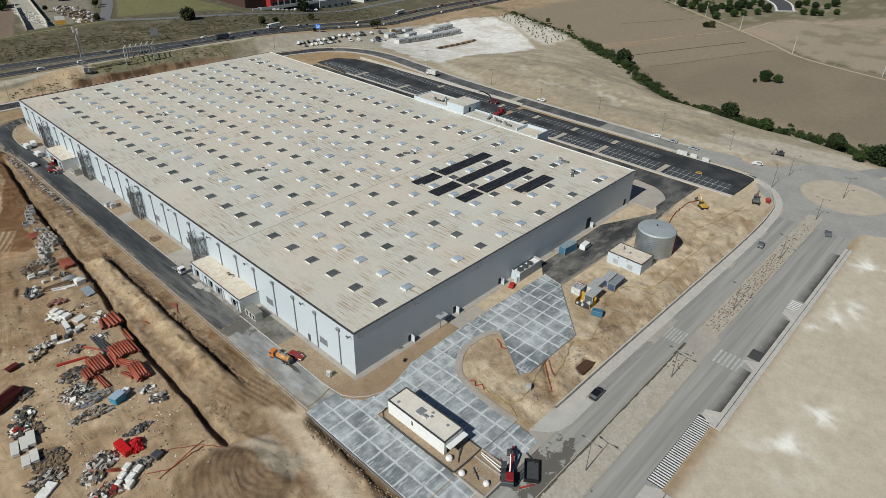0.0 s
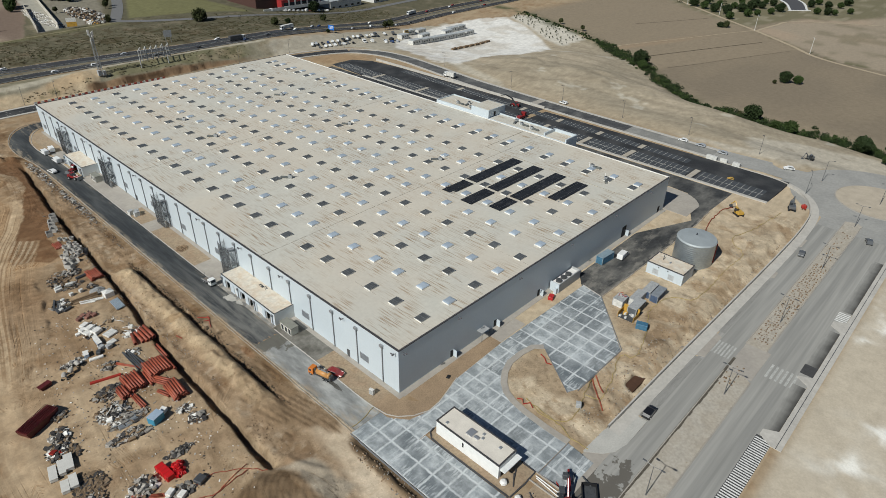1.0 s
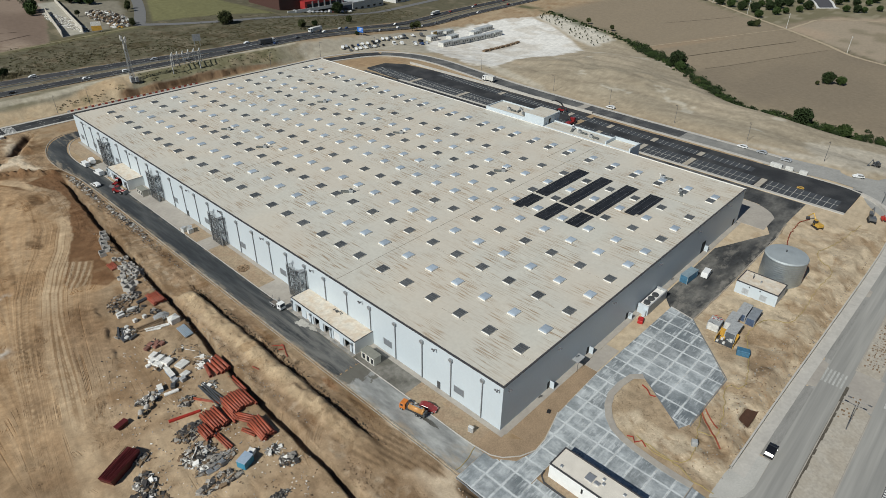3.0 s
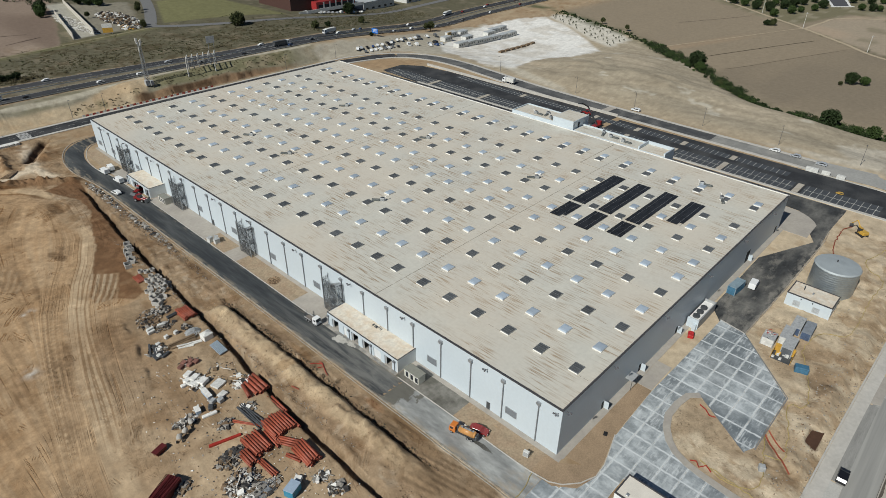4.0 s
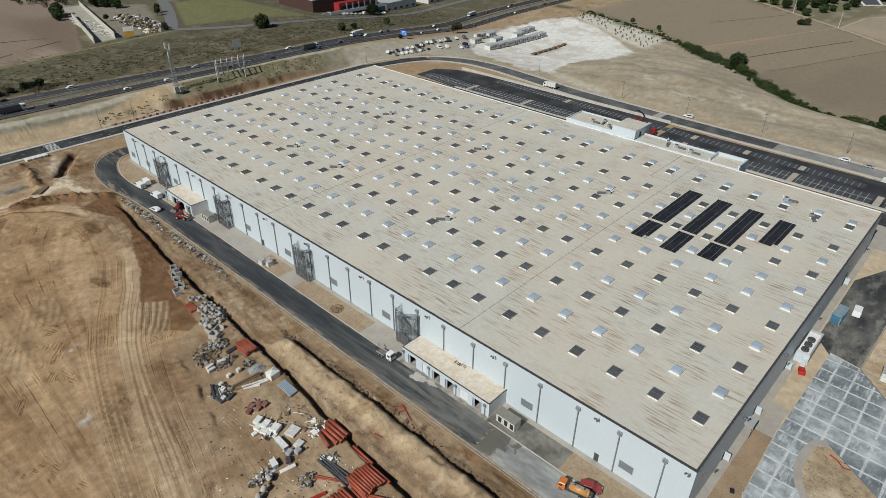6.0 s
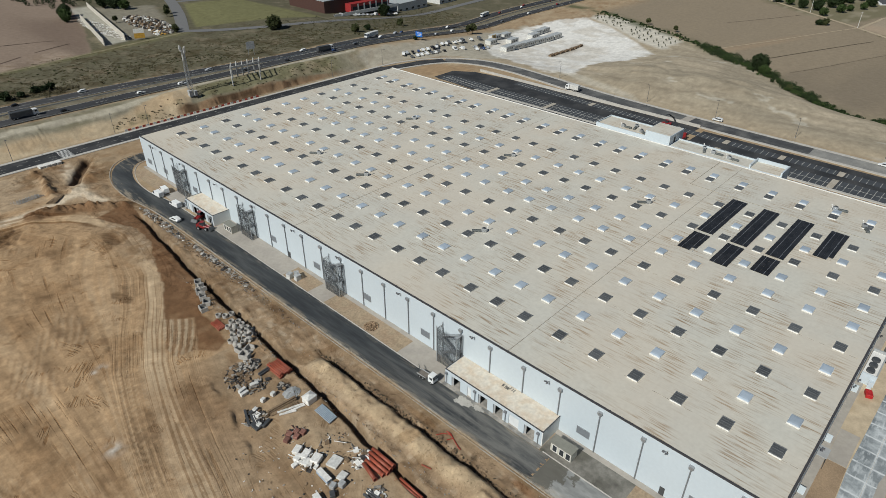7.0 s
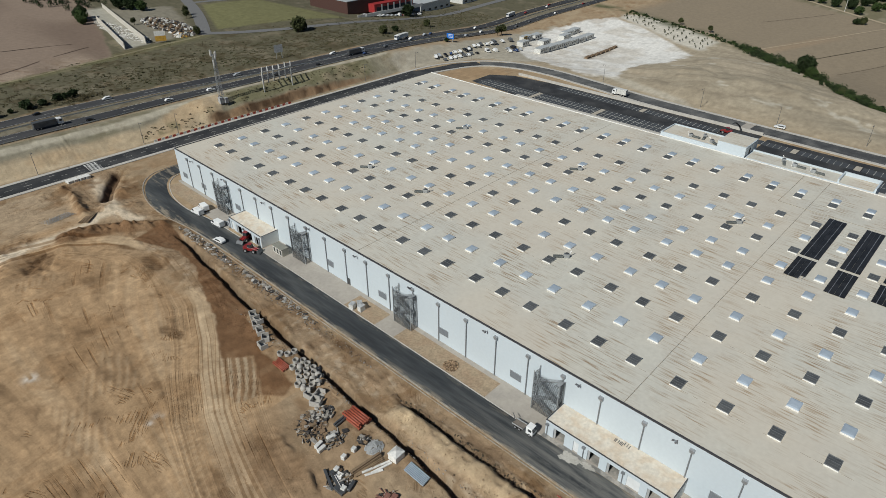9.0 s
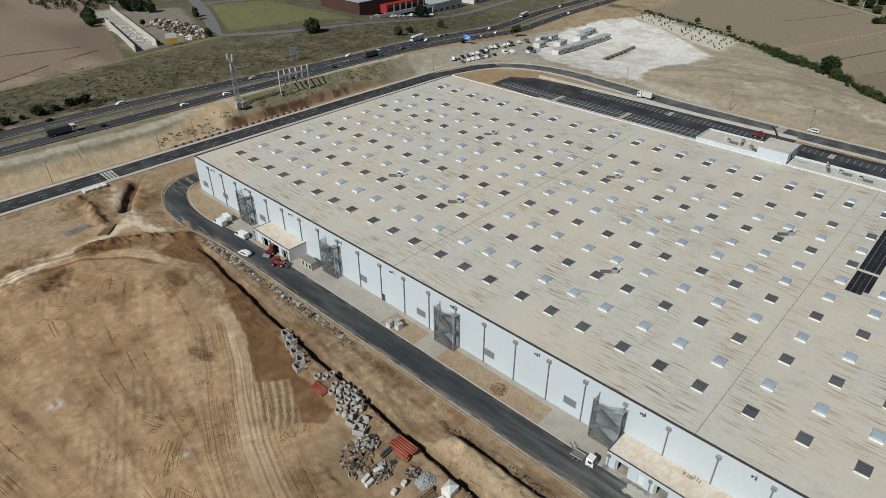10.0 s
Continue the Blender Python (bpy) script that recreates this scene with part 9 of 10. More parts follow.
for m, b in rows_b.items():
    single("stones", b, m, "stones and clods in rows on the sandy median", "debris", kind="stuff")
heap("stones", 104, -53.0, 25, 1.9, 700, (CLOD, RUB, CLOD, CABG), "grey-brown rubble spread over the sandy median", (0.2, 0.55), 0.5)
heap("stones", 30, -53.7, 26, 2.6, 120, (RUB, TIMBER), "stones scattered on the median", (0.15, 0.5))
heap("stones", 78, -39.4, 60, 0.6, 160, (RUB, TIMBER), "stones along the unfinished verge", (0.15, 0.5))
heap("rubble_heap", -1.2, -40.0, 2.2, 2.6, 26, (RUB, DARKSTEEL, SHEETW), "loose rubble in the open pit", (0.2, 0.8))


def block(name, x, y, a, lx, ly, h, mt, label, cat, top=None, group=""):
    s = thing(name, label, cat, pose(x, y, lz(x, y), 0, 0, a), group)
    part("body", box(B(), -lx / 2, -ly / 2, 0.08, lx / 2, ly / 2, h, 0.06), mt, s)
    if top:
        part("cover", box(B(), -lx / 2 - 0.04, -ly / 2 - 0.04, h, lx / 2 + 0.04, ly / 2 + 0.04, h + 0.07, 0.02), top, s)
    for yy in (-ly / 2 + 0.15, ly / 2 - 0.15):
        part("skid", box(B(), -lx / 2, yy - 0.07, 0, lx / 2, yy + 0.07, 0.1), TIMBER, s)
    return s


block("crate", -42.4, 31.4, 20, 2.8, 2.1, 1.8, SKYB, "sky-blue steel box with a pale lid", "steel box", PALEB)
block("white_stack", -40.6, 32.6, 30, 2.4, 1.4, 0.9, SHEETW, "stack of white wrapped sheets", "sheet stack")
for x, y, a, lx, ly in ((-62.8, 32.0, 78, 3.8, 1.4), (-61.1, 32.3, 80, 3.8, 1.2), (-59.6, 32.8, 78, 4.2, 1.5), (-62.2, 27.2, 78, 3.0, 1.4), (-60.6, 27.4, 80, 3.4, 1.4)):
    block("panel_stack", x, y, a, lx, ly, 0.8, CAB, "stack of pale wrapped panels on earth", "panel stack", mat("pale_wrap", (0.55, 0.54, 0.5), 0.5, vary=0.08), "panel stacks")
block("white_sheet", -62.0, 17.2, 35, 4.4, 2.2, 0.5, SHEETW, "white sheet-covered pile on earth", "covered pile")
b = B()
side_prism(b, [(-3.6, 0), (3.6, 0), (4.1, 1.6), (-4.1, 1.6)], -1.5, 1.5)
skip = thing("dumpster", "dark red open skip heaped with steel", "dumpster", pose(-60.3, 48.0, lz(-60.3, 48.0), 0, 0, 27))
part("body", b, DARKRED, skip)
for k in range(14):
    bb = B()
    yy = -1.3 + 0.2 * k
    rod(bb, (-3.9, yy, 1.65 + 0.1 * (k % 3)), (3.9, yy + rq.uniform(-0.4, 0.4), 1.7 + 0.12 * (k % 3)), 0.07, seg=5)
    part("bar", bb, DARKRED, skip)
b = B()
side_prism(b, [(-1.1, 0), (1.1, 0), (1.4, 0.9), (-1.4, 0.9)], -0.7, 0.7)
single("dumpster", b, DARKRED, "small dark red skip on earth", "dumpster", pose(-55.6, 58.8, lz(-55.6, 58.8), 0, 0, 18))
form = thing("red_formwork", "bright red formwork box on earth", "formwork", pose(-47.4, 16.9, lz(-47.4, 16.9), 0, 0, -84) @ Matrix.Diagonal((0.88, 0.75, 0.85, 1)))
part("body", box(B(), -2.6, -1.1, 0, 2.6, 1.1, 1.6, 0.08), RED, form)
for k in range(5):
    part("rib", box(B(), -2.4 + k * 1.15, -1.18, 0.1, -2.3 + k * 1.15, 1.18, 1.65), REDP, form)
bm = B()
rod(bm, (0, 0, 0), (0, 0, 0.5), 0.42, seg=12, hollow=0.3)
fit_mesh = to_mesh("pipe_fitting", bm, RED)
for k in range(48):
    a, q = rq.uniform(0, 6.28), math.sqrt(rq.random())
    x, y = -45.2 + 1.5 * q * math.cos(a), 16.2 + 1.9 * q * math.sin(a)
    single("pipe_fitting", fit_mesh, None, "bright red round pipe fitting in a pile", "pipe fitting", pose(x, y, lz(x, y) + (1 - q) * 1.3 + 0.05, rq.uniform(-70, 70), rq.uniform(-70, 70), 0), "red fittings")
for k, (x, y, a, lx, ly) in enumerate(((-50.4, 10.2, 30, 2.0, 1.6), (-48.9, 11.6, 28, 2.2, 1.6), (-49.4, 8.6, 30, 2.6, 1.8), (-47.5, 9.6, 26, 2.2, 1.7), (-50.2, 7.2, 34, 2.4, 1.5), (-51.6, 9.0, 30, 1.6, 1.4))):
    block("big_bag", x, y, a, lx * 0.75, ly * 0.75, 0.9, SHEETW, "white wrapped pallet load on earth", "pallet load", None, "white pallet loads")
block("grey_box", -43.4, 10.4, 20, 1.9, 1.9, 0.9, DARKSTEEL, "grey steel equipment box on earth", "equipment box")
for x, y, a, lx, ly, h, mt in ((-40.9, 75.4, 25, 2.0, 1.4, 0.8, SHEETW), (-41.9, 73.8, 20, 1.7, 1.3, 0.7, SHEETW), (-40.4, 73.2, 24, 2.2, 1.5, 0.9, SHEETW), (-41.4, 71.8, 25, 1.8, 1.3, 0.7, SHEETW), (-39.6, 70.8, 22, 2.2, 1.8, 1.0, SHEETW), (-37.4, 67.9, 16, 2.8, 2.4, 0.5, CAB), (-38.5, 64.2, 14, 2.0, 1.6, 0.5, CAB), (-43.6, 60.6, -12, 3.2, 0.8, 0.5, SHEETW), (-41.2, 63.6, 20, 1.3, 1.1, 0.9, CABG), (-39.8, 62.6, 10, 1.2, 1.2, 1.0, CABG), (-42.4, 62.2, 60, 1.4, 1.0, 0.8, DARKSTEEL), (-43.4, 72.8, 0, 1.1, 0.9, 0.6, SHEETW)):
    block("pallet_load", x, y, a, lx, ly, h, mt, "white wrapped building material on pallets", "pallet load", None, "white pallet loads")
block("blue_box", -41.0, 66.6, 88, 3.6, 1.1, 0.9, PALEB, "pale blue long steel chest", "steel chest", SHEETW)
block("blue_box", -44.9, 63.4, 80, 1.9, 1.1, 0.9, PALEB, "pale blue short steel chest", "steel chest", SHEETW)
for x, y in ((-40.9, 79.0), (-39.6, 79.8), (-38.2, 79.4), (-39.0, 78.4), (-37.4, 78.4)):
    block("brick_pallet", x, y, 20, 1.2, 1.1, 0.7, BRICKS, "dusty red bricks on a pallet", "brick pallet", None, "brick pallets")
for x, y in ((-38.1, 92.0), (-35.6, 92.0), (-42.6, 86.4), (-40.8, 90.8)):
    block("ibc", x, y, 15, 1.0, 0.9, 0.9, CAB, "white square container on pallet", "bulk container", None, "bulk containers")
for x, y, a in ((-36.7, 97.8, -12), (-39.6, 98.0, 10), (-39.8, 96.8, 5)):
    block("cable_box", x, y, a, 1.9, 0.8, 0.8, CAB, "pale concrete junction box", "junction box", None, "junction boxes")
tent = thing("site_tent", "white square site shelter with peaked top", "shelter", pose(-31.0, 84.8, lz(-31.0, 84.8), 0, 0, 4) @ Matrix.Diagonal((0.72, 0.72, 0.7, 1)))
part("body", box(B(), -1.7, -1.5, 0, 1.7, 1.5, 2.2, 0.05), SHEETW, tent)
b = B()
apex = b.verts.new((0, 0, 3.0))
q = [b.verts.new(v) for v in ((-1.8, -1.6, 2.2), (1.8, -1.6, 2.2), (1.8, 1.6, 2.2), (-1.8, 1.6, 2.2))]
for i in range(4):
    b.faces.new((q[i], q[(i + 1) % 4], apex))
part("top", b, CAB, tent)
for k in range(7):
    b = B()
    rod(b, (-2.6, 0, 0), (2.6, 0, 0), 0.16, seg=8, hollow=0.13)
    x, y = -32.0 + 0.34 * k, 79.0 + 0.05 * k
    single("grey_pipe", b, mat("grey_blue_pipe", (0.3, 0.36, 0.41), 0.4, 0.2, vary=0.1) if k == 0 else bpy.data.materials["grey_blue_pipe"], "grey-blue plastic pipe on skids", "pipe", pose(x, y, lz(-31, 79) + 0.3, 0, 0, -91), "grey pipes")
for k in range(6):
    b = box(B(), -3.1, -0.12, 0, 3.1, 0.12, 0.16)
    x, y = -36.4 + 0.1 * k, 86.4 + 0.3 * k
    single("plank", b, TIMBER, "dark weathered plank in a stack", "plank", pose(x, y, lz(-36, 86) + 0.1 + 0.05 * (k % 2), 0, 0, -11 + 2 * k), "timber planks")
gravel = B()
for k in range(260):
    a, q = rq.uniform(0, 6.28), math.sqrt(rq.random())
    x, y = -32.3 + 2.0 * q * math.cos(a), 89.8 + 1.8 * q * math.sin(a)
    rod(gravel, (x, y, lz(x, y) + (1 - q) * 0.8 - 0.1), (x + 0.1, y, lz(x, y) + (1 - q) * 0.8 + 0.2), 0.2, 0.05, 5)
single("gravel_pile", gravel, CABG, "small grey gravel pile on earth", "gravel", kind="stuff")


def mixer(x, y, a):
    s = thing("cement_mixer", "small dusty cement mixer on wheels", "cement mixer", pose(x, y, lz(x, y), 0, 0, a), "cement mixers")
    b = B()
    rod(b, (-0.2, 0, 0.7), (0.2, 0, 1.1), 0.55, 0.6, 12)
    rod(b, (0.2, 0, 1.1), (0.6, 0, 1.5), 0.6, 0.35, 12, hollow=0.3)
    part("drum", b, RINGC, s)
    b = B()
    for yy in (-0.5, 0.5):
        rod(b, (-0.7, yy, 0.1), (0, yy, 0.9), 0.05, seg=6)
        rod(b, (0.7, yy, 0.1), (0, yy, 0.9), 0.05, seg=6)
    part("frame", b, DARKSTEEL, s)
    wheels(s, (-0.5,), (-0.6, 0.6), 0.28, 0.12)


mixer(-49.8, 59.4, 20)
mixer(-51.4, 58.6, 60)
mixer(-47.6, 60.8, 100)
for x, y, a in ((-6.2, 128.2, 20), (-4.6, 127.2, 60), (-5.2, 125.8, 0)):
    block("mortar_plant", x, y, a, 1.7, 1.3, 1.6, CAB, "white mortar machine beside the facade", "mortar machine", CABG, "mortar machines")
# lattice of steel by the north road
for k in range(7):
    b = B()
    rod(b, (-4.5, 0, 0), (4.5, 0, 0), 0.06, seg=5)
    for j in range(9):
        rod(b, (-4.4 + j, -0.25, 0.0), (-4.0 + j, 0.25, 0.3), 0.04, seg=4)
    x, y = -43 + 0.3 * k, 233.6 - 0.45 * k
    single("lattice_girder", b, CABG, "grey steel lattice girder on earth", "girder", pose(x, y, lz(-42, 232) + 0.15, 0, 0, 10), "lattice girders")
for k in range(6):
    b = box(B(), -3.2, -0.16, 0, 3.2, 0.16, 0.25)
    x, y = -36 + 0.35 * k, 226.5 - 0.25 * k
    single("timber_beam", b, TIMBER, "dark timber beam on raw earth", "beam", pose(x, y, lz(-35, 226) + 0.2, 0, 0, 42 + rq.uniform(-6, 6)), "timber beams")
for k in range(4):
    block("white_stack", -29.5 + 2.0 * k, 258.2, 8, 1.7, 2.6, 0.9, CAB, "stack of white kerbs near the road", "kerb stack", SHEETW, "kerb stacks")
# red and white barriers along the north road
bm = B()
side_prism(bm, [(-0.25, 0), (0.25, 0), (0.12, 0.5), (0.1, 0.9), (-0.1, 0.9), (-0.12, 0.5)], -0.62, 0.62)
bar_w = to_mesh("barrier", bm, CAB)
bm = B()
side_prism(bm, [(-0.25, 0), (0.25, 0), (0.12, 0.5), (0.1, 0.9), (-0.1, 0.9), (-0.12, 0.5)], -0.62, 0.62)
bar_r = to_mesh("barrier", bm, mat("barrier_red", (0.33, 0.06, 0.045), 0.5, vary=0.1))
for k in range(42):
    x = 9.4 + k * 1.6
    single("barrier", bar_r if k % 2 else bar_w, None, "red plastic road barrier" if k % 2 else "white plastic road barrier unit", "barrier", pose(x, 273.6, gz(x, 273.6) - 0.02, 0, 0, 90), "road barriers")


def ground_line(name, pts, r, mt, label, cat, lift=0.05, wob=0.5):
    """A hose or tape lying loosely on the earth."""
    b = B()
    path = []
    for q in spread(pts, 1.1):
        x, y = q[0] + rq.uniform(-wob, wob) * 0.5, q[1] + rq.uniform(-wob, wob) * 0.5
        path.append(Vector((x, y, lz(x, y) + r + lift)))
    rings = []
    for i, q in enumerate(path):
        d = (path[min(i + 1, len(path) - 1)] - path[max(i - 1, 0)]).normalized()
        u = d.cross(Vector((0, 0, 1))).normalized()
        v = u.cross(d)
        rings.append([b.verts.new(q + (u * math.cos(a) + v * math.sin(a)) * r) for a in (0.6, 1.86, 3.11, 4.37, 5.63)])
    for lo, hi in zip(rings, rings[1:]):
        for i in range(5):
            b.faces.new((lo[i], lo[(i + 1) % 5], hi[(i + 1) % 5], hi[i]))
    b.faces.new(rings[0][::-1])
    b.faces.new(rings[-1])
    return single(name, b, mt, label, cat)


TAPEY = mat("dull_yellow_tape", (0.34, 0.265, 0.1), 0.7, vary=0.2)
ground_line("warning_tape", [(19, -22), (17.5, -27.4), (19, -31.9), (23, -32.8), (32, -30), (36, -29)], 0.085, TAPEY, "yellow warning tape round dug sand", "warning tape")
ground_line("warning_tape", [(19, -22), (17.7, -32), (16.3, -36.2), (17.2, -39.6)], 0.085, TAPEY, "yellow warning tape along the slab edge", "warning tape")
ground_line("warning_tape", [(29.5, -31), (31, -34), (36.7, -33.2), (47.6, -30), (49.6, -33), (62.5, -29.4), (69.7, -26.2), (79.4, -27.4), (84.5, -33), (104.9, -33), (118, -33.5), (126, -27), (140, -30), (158, -32)], 0.085, TAPEY, "long yellow warning tape across the sand", "warning tape")
ground_line("drain_pipe", [(36, -29), (34, -31), (31.6, -33.2), (28.6, -36.2)], 0.17, ORANGE, "orange drain pipe in a shallow trench", "pipe", 0.1, 0.1)
ground_line("drain_pipe", [(37, -29.3), (35, -31.5), (33, -33.6)], 0.15, ORANGE, "orange drain pipe in a shallow trench", "pipe", 0.1, 0.1)
ground_line("hose", [(-46.7, 7.7), (-43.5, 5.8), (-39.7, 5.6), (-36, 5.9)], 0.1, ORANGE, "reddish hose on bare earth", "hose")
ground_line("hose", [(-44.8, 10), (-40.5, 10.1), (-36, 6.5), (-33, 3.1)], 0.09, ORANGE, "reddish hose on bare earth", "hose")
ground_line("hose", [(17.4, -20.2), (18.2, -21.5), (17, -22.6), (18.6, -23.6), (17.6, -24.6)], 0.13, REDP, "red hose coiled beside the slabs", "hose")
ground_line("hose", [(34, -15.2), (33.5, -17), (32.2, -18.4), (32.8, -19.6)], 0.13, REDP, "red hose on soil between the slabs", "hose")
ground_line("hose", [(118, -20), (130, -17), (143, -16.2), (150, -18)], 0.16, ORANGE, "long orange hose at the lane", "hose")
ground_line("warning_tape", [(-14.2, -0.2), (-10.5, 0.2), (-7.0, 0.7)], 0.085, TAPEY, "yellow warning tape across the lane", "warning tape")

# heavy timber, sheets and scrap by the site shelter
for k, (x, y, a, ln) in enumerate(((-36.3, 87.5, -5, 7.0), (-36.1, 88.0, -5, 6.8), (-36.2, 87.7, -4, 6.6))):
    b = box(B(), -ln / 2, -0.24, 0, ln / 2, 0.24, 0.42, 0.03)
    single("timber_beam", b, TIMBER, "heavy brown timber beam in a stack", "beam", pose(x, y, lz(-36, 87.5) + (0.45 if k == 2 else 0.05), 0, 0, a), "yard timber beams")
for k, (x, y, a, ln) in enumerate(((-35.2, 85.9, -17, 5.8), (-34.6, 85.0, -12, 4.4), (-36.4, 85.2, -24, 3.6))):
    b = box(B(), -ln / 2, -0.22, 0, ln / 2, 0.22, 0.2, 0.02)
    single("white_board", b, SHEETW, "long white wrapped board on earth", "board", pose(x, y, lz(x, y) + 0.06, 0, 2, a), "white boards")
for k, (x, y, a, lx, ly) in enumerate(((-43.2, 90.2, 70, 4.8, 0.5), (-42.2, 89.6, 74, 3.6, 0.8), (-43.3, 86.8, 92, 2.4, 1.0), (-42.2, 87.6, 60, 1.8, 0.9), (-41.2, 86.0, 20, 2.2, 0.7))):
    b = box(B(), -lx / 2, -ly / 2, 0, lx / 2, ly / 2, 0.55, 0.03)
    single("steel_form", b, DARKSTEEL, "dark steel form lying on earth", "steel form", pose(x, y, lz(x, y) + 0.03, 0, 0, a), "dark steel forms")
heap("rubble_heap", -42.0, 88.6, 2.2, 2.6, 46, (DARKSTEEL, CABG, SHEETW), "dark and white scraps by steel forms", (0.3, 1.2), 0.5)
heap("rubble_heap", -32.6, 92.6, 0.9, 0.9, 30, (DARKSTEEL, DARKSTEEL, CABG), "black bags and scraps on earth", (0.4, 1.1), 0.8)
heap("rubble_heap", -36.6, 97.2, 3.2, 2.0, 46, (RUB, DARKSTEEL, RINGC), "grey scraps round junction boxes", (0.2, 0.9))
heap("rubble_heap", -38.4, 102.6, 2.6, 3.4, 70, (RUB, CLOD, DARKSTEEL), "grey rubble strewn over earth", (0.2, 0.9))
heap("rubble_heap", -40.6, 72.6, 2.4, 3.4, 40, (SHEETW, SHEETW, CAB), "white wrapping between pallet loads", (0.3, 1.2), 0.4)
heap("rubble_heap", -38.8, 79.6, 2.2, 1.4, 40, (BRICKS, BRICKS, RUB), "loose red bricks round pallets", (0.2, 0.7), 0.5)
heap("rubble_heap", -34.5, 70.5, 3.4, 5.0, 36, (RUB, SHEETW, TIMBER), "small scraps on trodden earth", (0.12, 0.5))
heap("clods", -19.9, 58, 0.8, 40, 360, (BRUSH, CLOD, CLOD), "dark clods and dry brush in a gully", (0.2, 0.7), 0.5)
heap("clods", -24, 60, 1.8, 40, 90, (SOILM,), "tan clods on the long ridge", (0.12, 0.35), 0.6)
heap("clods", -27.6, 90, 1.2, 60, 420, (SOILM, CLOD, RUB), "clods along the trench", (0.12, 0.45), 0.6)
heap("clods", -4.7, 94.9, 1.7, 1.7, 130, (CLOD, SOILM), "small earth heap on the soil bed", (0.25, 0.7), 0.9)
ground_line("red_hose", [(-18.9, 58.3), (-16.6, 56.6), (-17.2, 54.4), (-18.4, 52.2)], 0.09, REDP, "thin red duct lying loose on earth", "duct")
ground_line("red_hose", [(-18.6, 55.6), (-17.0, 55.2), (-16.3, 57.4)], 0.09, REDP, "thin red duct lying loose on earth", "duct")
b = B()
rod(b, (-1.1, 0, 0), (1.1, 0, 0), 0.16, seg=8, hollow=0.12)
single("pipe", b, ORANGE, "short orange pipe lying on the ridge", "pipe", pose(-25.9, 54.0, lz(-25.9, 54.0) + 0.2, 0, 0, -75), "orange pipes")

# ---- street lamps ----
LAMPM = mat("lamp_post_grey", (0.16, 0.165, 0.17), 0.45, 0.5, vary=0.1)


def street_lamp(double, h):
    s = thing("street_lamp", "tall thin grey double street lamp" if double else "tall thin grey street lamp", "street lamp", group="street lamps")
    b = B()
    rod(b, (0, 0, 0), (0, 0, h), 0.11, 0.06, 8)
    part("pole", b, LAMPM, s)
    part("base_plate", box(B(), -0.25, -0.25, 0, 0.25, 0.25, 0.12), CONCRETE, s)
    for sy in ((-1, 1) if double else (1,)):
        b = B()
        rod(b, (0, 0, h - 0.1), (0, 1.6 * sy, h + 0.15), 0.05, seg=6)
        a = part("arm", b, LAMPM, s)
        part("lamp_head", box(B(), -0.16, 1.6 * sy - 0.1 if sy > 0 else -2.3, h + 0.08, 0.16, 2.3 if sy > 0 else -1.5, h + 0.22, 0.03), DARKSTEEL, a)
    return s


dl = street_lamp(True, 8.4)
dl.matrix_basis = pose(15.2, -53.9, -1.05)
for x in (53.3, 91.4, 129.1, 166.5):
    copy_thing(dl, pose(x, -53.9, -1.05))
copy_thing(dl, pose(RC[0] - 2, RC[1], -1.05, 0, 0, 40))
sl = street_lamp(False, 9.0)
sl.matrix_basis = pose(209, -6, gz(209, -6), 0, 0, 90)
for x, y, r in ((208.6, 26, 90), (207.6, 60, 90), (206.6, 95, 90), (207.5, 130, 90), (211.5, 185, 90), (200, -34, 200), (183.0, -33.0, 300), (20, 275.0, 180), (5, 274.8, 180), (-35, 273.6, 180), (-75, 273, 180), (123, 274.5, 180), (158, 272.5, 180), (196, 264, 130)):
    copy_thing(sl, pose(x, y, gz(x, y), 0, 0, r))

# ---- telecom mast, row of posts, signs ----
mast = thing("telecom_mast", "tall grey lattice telecom mast with antennas", "mast", Matrix.Translation((46.0, 283.0, lz(46.0, 283))))
b = B()
for z in range(0, 21):
    w0, w1 = 0.95 - z * 0.024, 0.95 - (z + 1) * 0.024
    c0 = [(w0, w0, z), (-w0, w0, z), (-w0, -w0, z), (w0, -w0, z)]
    c1 = [(w1, w1, z + 1), (-w1, w1, z + 1), (-w1, -w1, z + 1), (w1, -w1, z + 1)]
    for i in range(4):
        rod(b, c0[i], c1[i], 0.1, seg=4)
        rod(b, c0[i], c1[(i + 1) % 4], 0.06, seg=4)
        rod(b, c0[(i + 1) % 4], c1[i], 0.06, seg=4)
part("tower", b, STEEL, mast)
for k, (x, y, z) in enumerate(((1.1, 0, 19.6), (-1.1, 0.3, 20.4), (0.2, -1.1, 19.4), (-0.3, 1.1, 19.8), (0.9, 0.7, 16.6), (-0.8, -0.8, 16.2))):
    part("antenna", box(B(), x - 0.26, y - 0.2, z, x + 0.26, y + 0.2, z + 2.6, 0.04), SHEETW, mast, "white panel antenna")
for q in ((-1.8, -2.0, -0.3, 0.0, 2.4), (0.4, -2.6, 1.9, -1.2, 2.0), (-0.3, -1.8, 0.9, -1.2, 1.6)):
    part("cabinet", box(B(), q[0], q[1], -0.4, q[2], q[3], q[4], 0.04), CABG, mast, "grey equipment cabinet")
